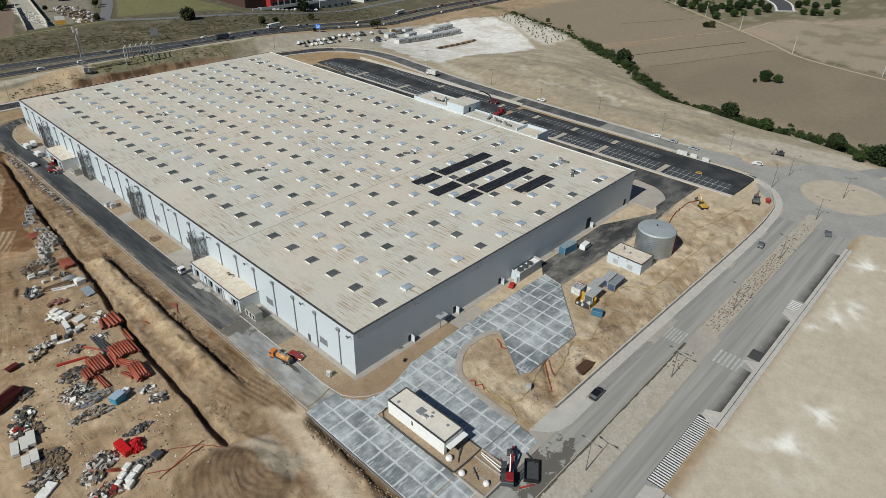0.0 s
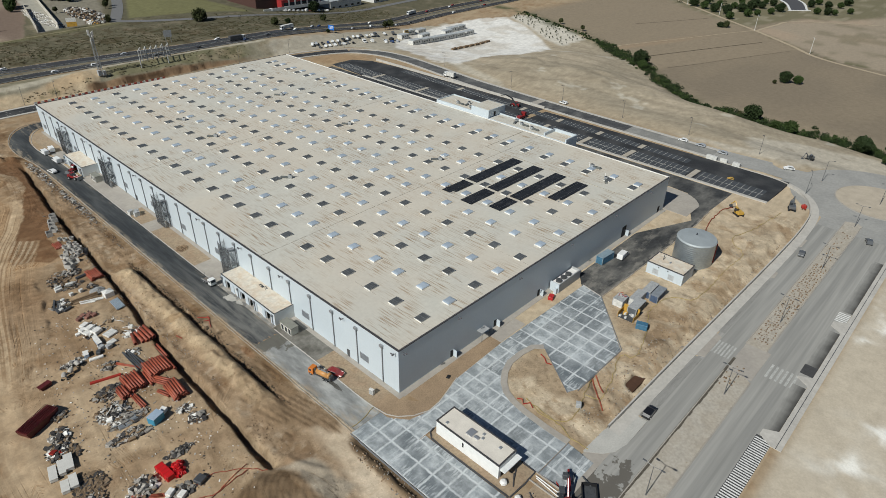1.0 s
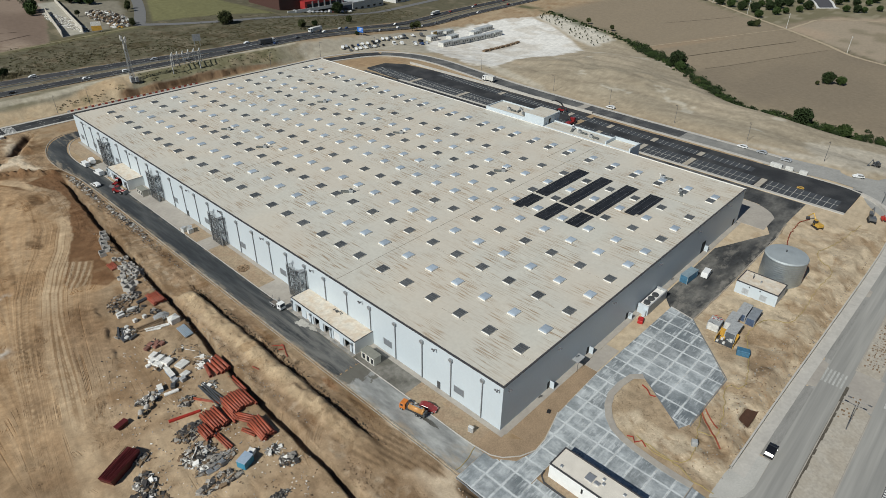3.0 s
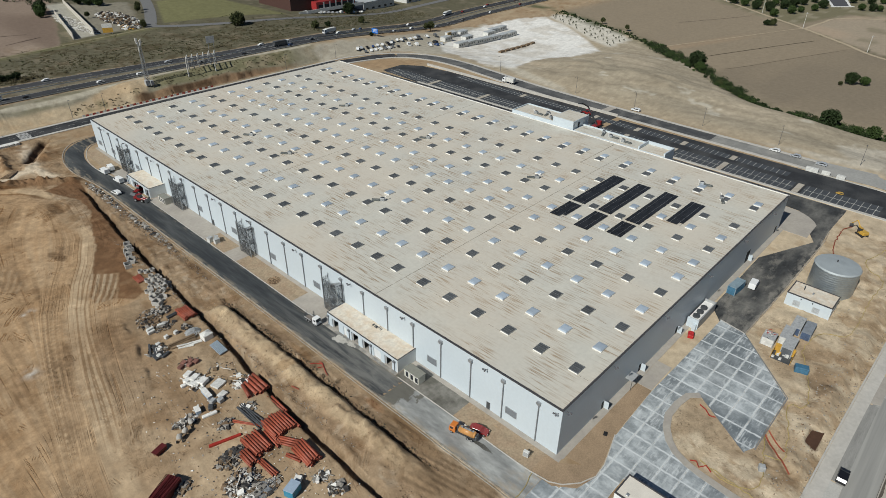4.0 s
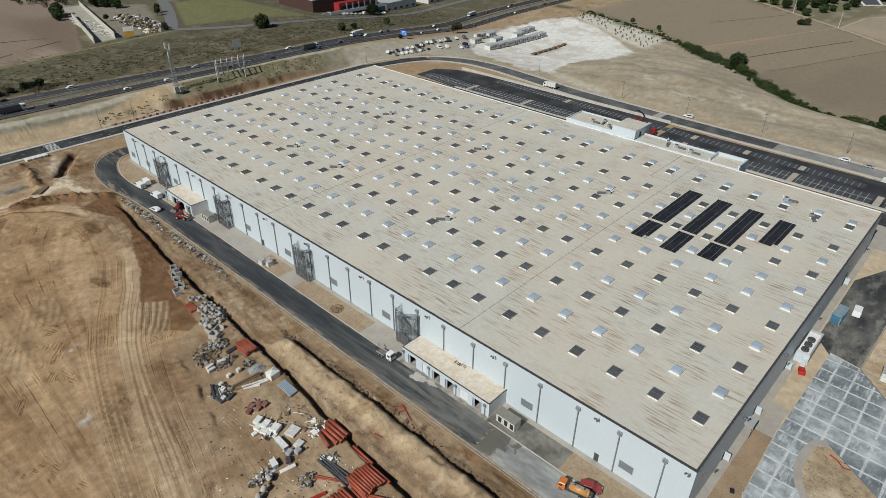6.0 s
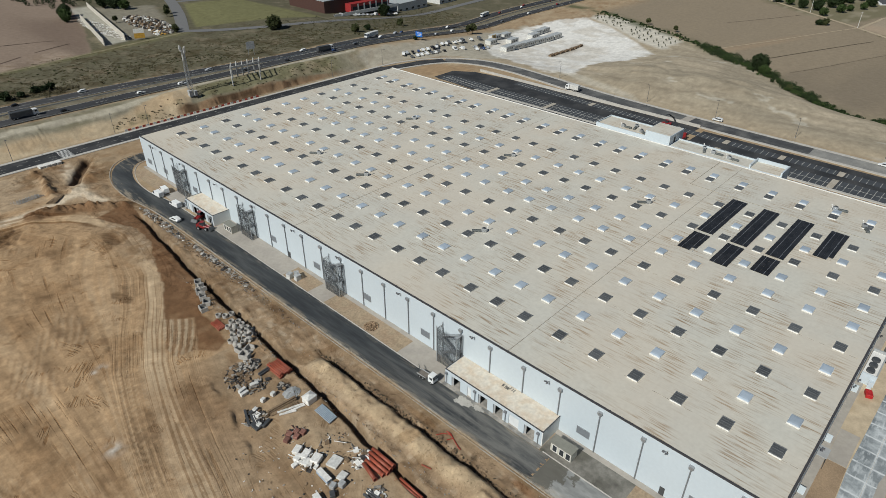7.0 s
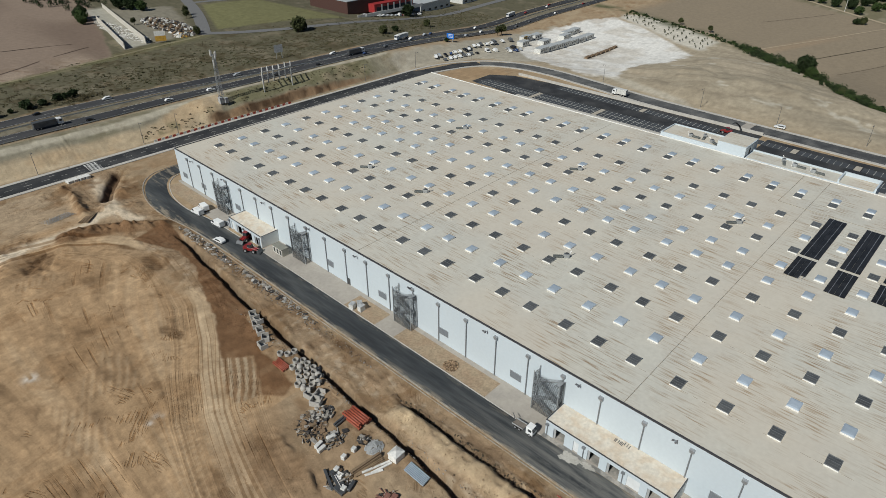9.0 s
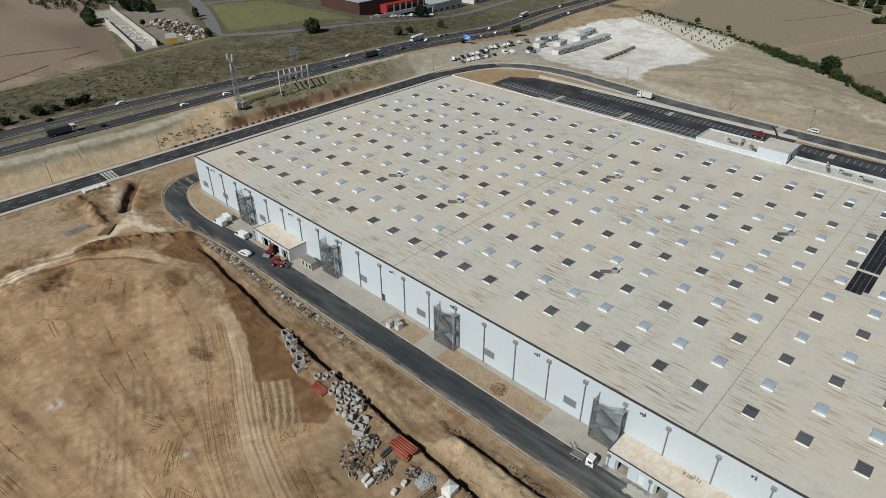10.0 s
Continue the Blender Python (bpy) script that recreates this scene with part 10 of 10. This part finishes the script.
for k, (xa, ya, xb, yb) in enumerate(((67.4, 281.8, 71.4, 288.4), (70.5, 281.7, 74.4, 288.6), (73.6, 281.7, 77.8, 289.0), (76.7, 281.6, 80.9, 288.8), (79.8, 281.5, 84.2, 288.4), (83.0, 281.5, 87.4, 288.2))):
    za, zb = lz(xa, ya) - 0.2, lz(xb, yb) - 0.2
    top_z = 9.4 + za
    s = thing("portal_frame", "pale tall steel portal frame in a row", "portal frame", Matrix.Translation((xb, yb, zb)), "row of portal frames")
    rise = top_z - zb
    part("post", box(B(), -0.2, -0.2, 0.0, 0.2, 0.2, rise), CABG, s)
    if k in (0, 5):
        part("post", box(B(), xa - xb - 0.2, ya - yb - 0.2, za - zb, xa - xb + 0.2, ya - yb + 0.2, rise), CAB, s, "long pale post")
    else:
        part("hanger", box(B(), xa - xb - 0.14, ya - yb - 0.14, rise - 3.2, xa - xb + 0.14, ya - yb + 0.14, rise), CABG, s)
    b = B()
    rod(b, (xa - xb, ya - yb, rise + 0.15), (0, 0, rise + 0.15), 0.26, seg=4)
    part("top_beam", b, CAB, s)
    if k < 5:
        b = B()
        rod(b, (xa - xb, ya - yb, rise + 0.1), (xa - xb + 3.1, ya - yb - 0.05, rise + 0.1), 0.15, seg=4)
        part("tie_beam", b, CAB, s)
sg = thing("road_sign", "blue motorway sign on two posts", "road sign", pose(207, 291.5, lz(207, 291.5), 0, 0, 10))
for y in (-1.6, 1.6):
    part("post", box(B(), -0.1, y - 0.1, 0, 0.1, y + 0.1, 4.2), STEEL, sg)
part("board", box(B(), -0.18, -2.6, 2.0, -0.1, 2.6, 5.2), mat("sign_blue", (0.02, 0.14, 0.5), 0.4, vary=0.05), sg)
for z in (4.4, 3.6, 2.8):
    part("text_bar", box(B(), -0.2, -2.0, z, -0.18, 1.4, z + 0.25), PAINT, sg)
sg = thing("road_sign", "grey back of a large road sign", "road sign", pose(103, 322, lz(103, 322), 0, 0, 80))
part("board", box(B(), -0.1, -2.4, 3.4, 0.1, 2.4, 7.4), CABG, sg)
for y in (-1.6, 1.6):
    part("post", box(B(), -0.12, y - 0.12, 0, 0.12, y + 0.12, 7.2), STEEL, sg)

# ---- trees ----
LEAF = [mat("leaf_" + k, c, 0.7, vary=0.3, scale=0.5, fine=4, rand=0.12, spec=0.2) for k, c in (("dark", (0.022, 0.036, 0.012)), ("olive", (0.05, 0.058, 0.022)), ("green", (0.036, 0.06, 0.016)), ("dry", (0.1, 0.085, 0.045)))]
BARK = mat("bark", (0.1, 0.075, 0.05), 0.9, vary=0.2, fine=5)
rt = random.Random(3)


def leaves(b, lumps, n, size):
    """Small leaf clumps scattered through a few lumps, denser towards their skins."""
    for k in range(n):
        cx, cy, cz, rx, ry, rz = rt.choice(lumps)
        d = Vector((rt.gauss(0, 1), rt.gauss(0, 1), rt.gauss(0, 1))).normalized() * (rt.random() ** 0.35) * rt.uniform(0.75, 1.08)
        p = Vector((cx + d.x * rx, cy + d.y * ry, cz + d.z * rz))
        u = Vector((rt.gauss(0, 1), rt.gauss(0, 1), rt.gauss(0, 1))).normalized()
        v = u.orthogonal().normalized()
        w = u.cross(v)
        s = size * rt.uniform(0.5, 1.2)
        q = [b.verts.new(p + v * s), b.verts.new(p + w * s * 0.7), b.verts.new(p - v * s), b.verts.new(p - w * s * 0.7 + u * s * 0.5)]
        b.faces.new(q[:3])
        b.faces.new((q[0], q[2], q[3]))


def tree_kit(h, r, leaf, n, size, label, kind="tree", bushy=False):
    s = thing(kind, label, kind, group="valley trees" if kind == "tree" else "bushes")
    b = B()
    th = h * (0.12 if bushy else 0.28)
    rod(b, (0, 0, -0.3), (0.1, 0, th + h * 0.15), h * 0.035 + 0.05, h * 0.018 + 0.03, 7)
    for k in range(5):
        a = k * 1.26 + rt.random()
        rod(b, (0.1, 0, th), (math.cos(a) * r * 0.55, math.sin(a) * r * 0.55, h * rt.uniform(0.5, 0.75)), h * 0.016 + 0.03, 0.03, 5)
    part("trunk", b, BARK, s)
    lumps = []
    for k in range(9 if not bushy else 7):
        a, q = rt.uniform(0, 6.28), rt.uniform(0.15, 0.62)
        z = h * (rt.uniform(0.42, 0.82) if not bushy else rt.uniform(0.28, 0.68))
        f = rt.uniform(0.34, 0.55)
        lumps.append((math.cos(a) * r * q, math.sin(a) * r * q, z, r * f, r * f, h * f * (0.42 if not bushy else 0.5)))
    if bushy:
        lumps += [(0, 0, h * 0.5, r * 0.78, r * 0.78, h * 0.46)] * 5
    b = B()
    leaves(b, lumps, n, size)
    part("crown", b, leaf, s)
    return s


KITS = [tree_kit(8.5, 5.0, LEAF[0], 3400, 0.5, "dense dark green tree on the valley floor", bushy=True), tree_kit(6.5, 4.2, LEAF[2], 2600, 0.45, "rounded green tree on the valley floor", bushy=True), tree_kit(5, 3.0, LEAF[1], 1400, 0.4, "olive green shrub with dense leaves", "bush", True), tree_kit(3, 2.2, LEAF[0], 900, 0.35, "low dark green shrub on dry ground", "bush", True), tree_kit(6, 2.6, LEAF[1], 1500, 0.4, "slender olive tree on dry ground")]
USED = set()


def plant(k, x, y, s=1.0, sz=None):
    m = pose(x, y, gz(x, y) - 0.05, 0, 0, rt.uniform(0, 360)) @ Matrix.Diagonal((s, s, sz or s, 1))
    if k not in USED:
        USED.add(k)
        KITS[k].matrix_basis = m
        return
    t = copy_thing(KITS[k], m)
    t.matrix_basis = m


for k, x, y, s in ((0, 293, 25, 1.25), (1, 291.5, 11, 0.8), (1, 290.5, 3.5, 1.15), (0, 291, -31, 1.1), (1, 281, -49, 1.25), (0, 276, -54, 1.3), (1, 272, -46, 0.9), (0, 349, 124, 1.4), (1, 341, 118, 1.05), (0, 388, 38, 1.0), (1, 392, 31, 0.95), (2, 381, 42, 0.6), (3, 524, 138, 1.7), (2, 527, 134, 1.3), (4, 408, 209, 0.9), (4, 416, 237, 0.9), (2, 147.4, 367, 1.95), (2, 150.2, 368.5, 1.8), (4, 268, 303, 1.1), (4, 274, 304, 1.25), (3, 205, 293, 0.9), (2, 318, 95, 0.9), (3, 300, 62, 1.2), (3, 293, 45, 1.1), (2, 297, 33, 0.8), (0, 262, 388, 1.15), (1, 63, 492, 1.2), (0, 66, 500, 1.1), (1, 60, 482, 0.9), (4, 120, 461, 1.1), (4, 116, 452, 1.0), (0, 102, 507, 1.2), (0, 98, 515, 1.3), (1, 106, 498, 1.2), (2, 99, 404, 0.9), (2, 101, 410, 0.9), (4, 83, 458, 0.8), (3, -19, 331, 1.5), (3, -12.5, 331.5, 1.0), (3, -5.6, 334, 1.2), (3, 1.4, 335, 1.2), (3, -2.2, 333, 1.1), (3, -25.5, 330.5, 0.7), (3, -32, 328.5, 1.2), (0, -43, 324, 0.85), (2, 186, 330, 1.2), (2, 240, 345, 1.1), (3, 200, 334, 1.3)):
    plant(k, x, y, s)
# scrub along the brook and on the verges, far wood edges
scrub = B()
reeds = B()
for k in range(1000):
    y = rt.uniform(-95, 288)
    bx = float(np.interp(y, BROOK_Y, BROOK_X))
    thin = 0.45 if y > 175 else 0.7 if 45 < y < 70 else 1.0
    if y > 175 and rt.random() < 0.5:
        continue
    x = bx + rt.gauss(0, 4.4 * thin)
    s = rt.uniform(0.6, 2.7) * thin
    z = gz(x, y)
    leaves(scrub if rt.random() < 0.6 else reeds, [(x, y, z + s * 0.5, s * 1.2, s * 1.2, s * 0.75)], int(26 + 40 * s), 0.36)
single("brook_scrub", reeds, LEAF[2], "bright green reeds along the brook", "scrub", kind="stuff")
single("brook_scrub", scrub, LEAF[0], "green scrub and reeds along the brook", "scrub", kind="stuff")
tufts = B()
scrub = B()
GRASSY = mat("leaf_grass", (0.085, 0.078, 0.04), 0.8, vary=0.3, scale=0.5, fine=4, rand=0.12, spec=0.1)
thorn = B()
for k in range(3600):
    x, y = rt.uniform(-140, 330), 0
    y = float(np.interp(x, *zip(*FAR_LANES))) + 7 + abs(rt.gauss(0, 1)) * 26 + rt.uniform(0, 16)
    if y > 384 + 0.35 * min(x, 20) and x < 60:
        continue
    s = rt.uniform(0.25, 0.8)
    if rt.random() < 0.1:
        s *= 0.8
        leaves(thorn, [(x, y, gz(x, y) + s * 0.3, s * 1.2, s * 1.2, s * 0.7)], int(12 + 20 * s), 0.3)
    else:
        leaves(scrub if rt.random() < 0.5 else tufts, [(x, y, gz(x, y) + s * 0.15, s * 2.6, s * 2.0, s * 0.3)], int(8 + 14 * s), 0.26)
for k in range(230):
    x, y = (rt.uniform(46, 135), rt.uniform(279, 288)) if k < 170 else (rt.uniform(6, 40), rt.gauss(279, 1.6))
    s = rt.uniform(0.15, 0.42)
    leaves(scrub, [(x, y, lz(x, y) + s * 0.1, s * 1.6, s * 1.6, s * 0.5)], 14, 0.25)
for k in range(40):
    x, y = rt.gauss(0, 10), rt.gauss(330, 4)
    s = rt.uniform(0.6, 1.6)
    leaves(scrub, [(x, y, gz(x, y) + s * 0.4, s * 1.3, s * 1.3, s * 0.7)], 60, 0.3)
single("verge_scrub", thorn, LEAF[1], "dark thorny tufts on the grass verge", "scrub", kind="stuff")
single("verge_scrub", tufts, GRASSY, "olive tufts on the grass verge", "scrub", kind="stuff")
single("verge_scrub", scrub, LEAF[3], "dry scrub scattered on the grass verge", "scrub", kind="stuff")
for k, (x, y) in enumerate(((600, 197), (597, 185), (588, 171), (624, 180), (588, 158), (624, 165), (612, 153), (594, 140), (630, 150), (608, 136), (650, 146), (626, 129), (674, 143), (655, 169), (703, 114), (726, 113), (712, 100), (676, 84), (670, 89), (724, 91), (747, 90), (698, 75), (626, 194), (667, 98), (647, 127), (567, 147), (657, 156), (681, 153))):
    plant(k % 2, x, y, rt.uniform(0.8, 1.25))
wood = B()
for k in range(90):
    x, y = rt.uniform(600, 800), rt.uniform(150, 330)
    s = rt.uniform(1.2, 3.6)
    leaves(wood, [(x, y, gz(x, y) + s * 0.7, s, s, s * 0.8)], int(26 + 14 * s), 0.55)
for k in range(110):
    x, y = rt.uniform(58, 128), rt.uniform(535, 610)
    s = rt.uniform(1.2, 3.2)
    leaves(wood, [(x, y, gz(x, y) + s * 0.7, s, s, s * 0.8)], int(26 + 14 * s), 0.5)
single("far_wood", wood, LEAF[0], "dark green far woodland edge", "woodland", kind="stuff")
orch = B()
for i in range(14):
    for j in range(6):
        a = (i + rt.uniform(-0.25, 0.25)) / 13
        c = (j + rt.uniform(-0.3, 0.3)) / 5
        if rt.random() < 0.2:
            continue
        xa, ya = float(np.interp(a, (0, 0.35, 0.7, 1), (404, 390, 366, 354))), 282 - 90 * a
        xb, yb = float(np.interp(a, (0, 0.35, 0.7, 1), (420, 408, 396, 384))), 284 - 88 * a
        x, y = xa + (xb - xa) * c, ya + (yb - ya) * c
        s = rt.uniform(0.5, 1.1)
        leaves(orch, [(x, y, gz(x, y) + 0.9 + s * 0.3, s * 0.8, s * 0.8, s * 0.8)], 34, 0.3)
        rod(orch, (x, y, gz(x, y) - 0.1), (x, y, gz(x, y) + 1.0), 0.08, seg=4)
single("orchard", orch, LEAF[1], "rows of small saplings on pale ground", "saplings", kind="stuff")

# ---- site cabins and parked cars on the pale ground ----
ROOFC = mat("cabin_pale_roof", (0.4, 0.42, 0.42), 0.5, vary=0.15, fine=1.5)
for x, y, a, lx in ((262, 276, 4, 7), (276, 284, 4, 8), (289, 285, 4, 8), (280, 271.5, 4, 8), (256, 256.5, 4, 9), (268, 258, 4, 9), (278, 259, 4, 8), (288, 260.5, 4, 9), (299, 261.5, 4, 9), (310, 262, 4, 9), (322, 263, 4, 9), (309, 274, 4, 9), (320, 279, 4, 9), (331, 280, 4, 8)):
    s = thing("site_cabin", "pale flat-roofed site cabin on pale ground", "site cabin", pose(x, y, gz(x, y), 0, 0, a) @ Matrix.Diagonal((1.15, 1.5, 1.2, 1)), "site cabins")
    part("body", box(B(), -lx / 2, -1.6, 0.15, lx / 2, 1.6, 2.7), CAB, s)
    part("roof", box(B(), -lx / 2 - 0.1, -1.7, 2.7, lx / 2 + 0.1, 1.7, 2.85), ROOFC, s)
    for k in range(3):
        part("window", box(B(), -lx / 2 + 1.0 + k * 2.2, -1.64, 1.1, -lx / 2 + 2.0 + k * 2.2, -1.6, 2.0), GLASSY, s)
s = thing("banner", "yellow banner on a cabin roof", "banner", pose(268, 278.5, gz(268, 278.5), 0, 0, 4))
part("board", box(B(), -2.2, -0.08, 2.85, 2.2, 0.08, 5.2), PAINTS["yellow"], s)
part("post", box(B(), -2.0, 0.1, 2.8, -1.9, 0.2, 5.0), STEEL, s)
part("text_bar", box(B(), -1.5, -0.1, 4.0, 1.5, -0.08, 4.4), DARKSTEEL, s)
rc = random.Random(8)
for row, (x0, y0, dx, dy, nn) in enumerate(((180, 279, 4.6, 0.2, 8), (183, 273.5, 4.0, 0, 8), (214, 282.5, 4.6, 0.3, 11), (222, 273, 6.5, 0, 6), (236, 267.5, 6, 0, 3))):
    for k in range(nn):
        if rc.random() < 0.82:
            x, y = x0 + dx * k + rc.uniform(-0.6, 0.6), y0 + dy * k + rc.uniform(-0.6, 0.6)
            park(rc.choice(("white", "white", "black", "silver", "grey", "white", "blue")), x, y, rc.uniform(50, 80) + (180 if rc.random() < 0.5 else 0), "on the unpaved site car park", rc.choice(("car", "suv", "van", "car")))
for k in range(7):
    x, y = 270 + 7.4 * k, 230.4 + 1.0 * k
    block("pallet_stack", x, y, 8, 5.6, 2.0, 1.1, TIMBER, "low stack of brown pallets on pale ground", "pallets", CLOD, "pallet stacks")
# ---- north beyond the motorway ----
RUINW = mat("ruin_white_wall", (0.5, 0.47, 0.41), 0.85, vary=0.15, fine=2)


def long_wall(name, a, c, h, mt, label, t=0.3):
    d = Vector((c[0] - a[0], c[1] - a[1]))
    ln = d.length
    m = pose(a[0], a[1], min(gz(*a), gz(*c)) - 0.3, 0, 0, math.degrees(math.atan2(d.y, d.x)))
    s = thing(name, label, "wall", m, kind="structure")
    nn = max(1, int(ln / 4))
    for k in range(nn):
        part("panel", box(B(), ln * k / nn, -t / 2, 0, ln * (k + 1) / nn - 0.03, t / 2, h), mt, s)
        part("pier", box(B(), ln * k / nn - 0.15, -t / 2 - 0.06, 0, ln * k / nn + 0.15, t / 2 + 0.06, h + 0.1), mt, s)
    return s


long_wall("ruin_wall", (52.7, 401), (70.7, 487), 4.2, RUINW, "long white roofless wall of a ruin")
long_wall("ruin_wall", (66.7, 405), (90.8, 529), 4.2, RUINW, "long white roofless wall of a ruin")
heap("stones", 69, 445, 6.0, 40, 420, (SHEETW, SHEETW, RUB), "white rubble strewn between ruin walls", (0.6, 2.0), 0.25)
heap("junk", 97, 440, 10, 34, 300, (RUB, SHEETW, TIMBER, DARKSTEEL, CAB), "mixed junk in a scrap yard", (0.8, 3.0), 0.4)
heap("junk", 92, 408, 7, 5, 90, (SHEETW, CAB, YEL, RUB), "pale scrap near the fence", (0.8, 2.6), 0.4)
s = thing("billboard", "white and yellow billboard in the scrap yard", "billboard", pose(74, 400.6, gz(74, 400.6), 0, 0, 70))
part("board", box(B(), -0.15, -3, 1.0, 0.15, 3, 4.0), YEL, s)
part("upper_board", box(B(), -0.16, -3, 4.0, 0.16, 3, 6.6), SHEETW, s)
for y in (-2.4, 2.4):
    part("post", box(B(), 0.15, y - 0.12, 0, 0.4, y + 0.12, 6.2), STEEL, s)
bm = B()
strip(bm, [(100, 406), (126, 388), (166, 373), (224, 374), (281, 382), (360, 392), (460, 400)], 7.0, 0.12, 5)
strip(bm, [(103, 404), (113, 425), (128, 460), (146, 510), (180, 620)], 8.0, 0.12, 5)
strip(bm, [(146, 500), (190, 494), (290, 490)], 6.0, 0.12, 5)
paving("local_road", bm, mat("local_asphalt", (0.15, 0.15, 0.148), 0.9, vary=0.12), "grey local road beyond the motorway")
bm = B()
strip(bm, [(-120, 366), (-20, 378), (40, 389), (102, 400)], 2.4, 0.1, 5)
paving("farm_track", bm, mat("track_dust", (0.2, 0.175, 0.1), 0.95, vary=0.3, scale=0.15, fine=1.0), "dusty farm track along the field")
for pts, w in (([(622, 226), (571, 159), (538, 113), (505, 72), (478, 40), (462, -18), (452, -90)], 3.4), ([(536, 110), (575, 107), (612, 97), (668, 24)], 2.6), ([(383, 166), (440, 145), (500, 125), (536, 112)], 1.2)):
    bm = strip(B(), pts, w, 0.12, 5)
    paving("farm_track", bm, mat("pale_track", (0.38, 0.31, 0.215), 0.95, vary=0.15), "pale dirt track between ploughed fields")
for pts, w, tone_, lab in (([(-60, 447), (-40, 446), (-2, 444.6), (23, 438.5), (36, 434)], 0.8, (0.075, 0.05, 0.036), "dark furrow across the bare field"), ([(-40, 384), (-30, 388), (-4.6, 399.4), (10, 408)], 1.0, (0.075, 0.05, 0.036), "dark furrow across the bare field"), ([(18, 412), (30, 417), (40, 420.5)], 0.8, (0.075, 0.05, 0.036), "dark furrow across the bare field"), ([(379, 132.1), (410, 121.5), (440.7, 110.6), (470, 100), (495, 90.6)], 0.9, (0.07, 0.055, 0.035), "dark overgrown ditch between ploughed fields"), ([(360, 108), (383, 99), (407, 91), (445, 78), (484.5, 64)], 0.5, (0.12, 0.095, 0.065), "shallow dark furrow across the field"), ([(473, 195), (515, 177), (554, 161.5)], 0.7, (0.13, 0.1, 0.07), "shallow dark furrow across the field")):
    paving("field_ditch", strip(B(), pts, w, 0.1, 4), mat("ditch_soil", tone_, 0.95, vary=0.5, scale=0.25, fine=1.0), lab, "ditch")
for x, y in ((537, 112), (487, 51), (467, -16), (572, 159), (604, 206), (455, -75)):
    s = thing("power_pole", "slim pale concrete power pole", "power pole", Matrix.Translation((x, y, gz(x, y))), "power poles")
    b = B()
    rod(b, (0, 0, -0.3), (0, 0, 13), 0.22, 0.12, 8)
    part("shaft", b, CAB, s)
    part("crossarm", box(B(), -0.1, -1.1, 12.0, 0.1, 1.1, 12.15), STEEL, s)
BRICK = mat("factory_brown", (0.07, 0.035, 0.028), 0.6, vary=0.12)
fac = thing("factory", "dark brown factory with pale roof and forecourt", "factory", pose(216, 403, gz(216, 403) - 1.0, 0, 0, 0))
part("wall", box(B(), 0, 0, 0, 62, 46, 9.5), BRICK, fac)
part("roof", box(B(), -0.2, -0.2, 9.5, 62.2, 46.2, 9.9), mat("factory_roof", (0.34, 0.36, 0.37), 0.6, vary=0.1), fac)
part("annex", box(B(), 20, -7, 0, 60, -0.1, 6.0), mat("red_shopfront", (0.3, 0.03, 0.03), 0.5, vary=0.2), fac, "red shopfront annex")
for k in range(6):
    part("window", box(B(), 22 + k * 6.2, -7.06, 0.8, 26.5 + k * 6.2, -7.0, 3.8), GLASSY, fac)
    part("panel", box(B(), 26.6 + k * 6.2, -7.05, 0.4, 28 + k * 6.2, -7.0, 5.6), SHEETW, fac)
part("low_wall", box(B(), -2, -14, 0, 64, -13.6, 2.4), SHEETW, fac, "low white forecourt wall")
for k in range(14):
    park(rc.choice(("white", "silver", "black", "grey", "red")), 222 + 4.4 * k, 391 + 0.1 * k + rc.uniform(-0.5, 0.5), 80 + rc.uniform(-8, 8), "parked before the factory", rc.choice(("car", "suv", "van")))
for k, (x, y, lx, ly, h) in enumerate(((310, 418, 40, 26, 7), (370, 424, 50, 30, 7), (240, 505, 46, 20, 8), (320, 500, 60, 30, 8), (-30, 520, 14, 9, 5), (-8, 526, 16, 9, 5))):
    s = thing("far_building", "pale flat industrial building far off" if k < 4 else "far house with red tiled roof", "building", pose(x, y, gz(x, y) - 0.6, 0, 0, 6))
    part("wall", box(B(), -lx / 2, -ly / 2, 0, lx / 2, ly / 2, h), CAB, s)
    part("roof", box(B(), -lx / 2 - 0.3, -ly / 2 - 0.3, h, lx / 2 + 0.3, ly / 2 + 0.3, h + 0.5), ROOFC if k < 4 else mat("far_tiles", (0.25, 0.07, 0.05), 0.8, vary=0.15), s)
    for j in range(5):
        part("window", box(B(), -lx / 2 + lx * (j + 0.3) / 5, -ly / 2 - 0.06, 1.2, -lx / 2 + lx * (j + 0.7) / 5, -ly / 2, 2.8), GLASSY, s)
paving("far_road", sheet(B(), [(664, 122), (680, 110.5), (729, 131), (780, 175), (765, 190), (711, 144)], 0.25), mat("far_asphalt", (0.07, 0.07, 0.075), 0.9, vary=0.1), "short asphalt road end between trees")
for pts in ([(664, 122), (711, 144), (765, 190)], [(680, 110.5), (729, 131), (780, 175)], [(662, 124), (682, 108)]):
    kerb_line(pts, w=2.2, h=0.4, mt=PAINT)
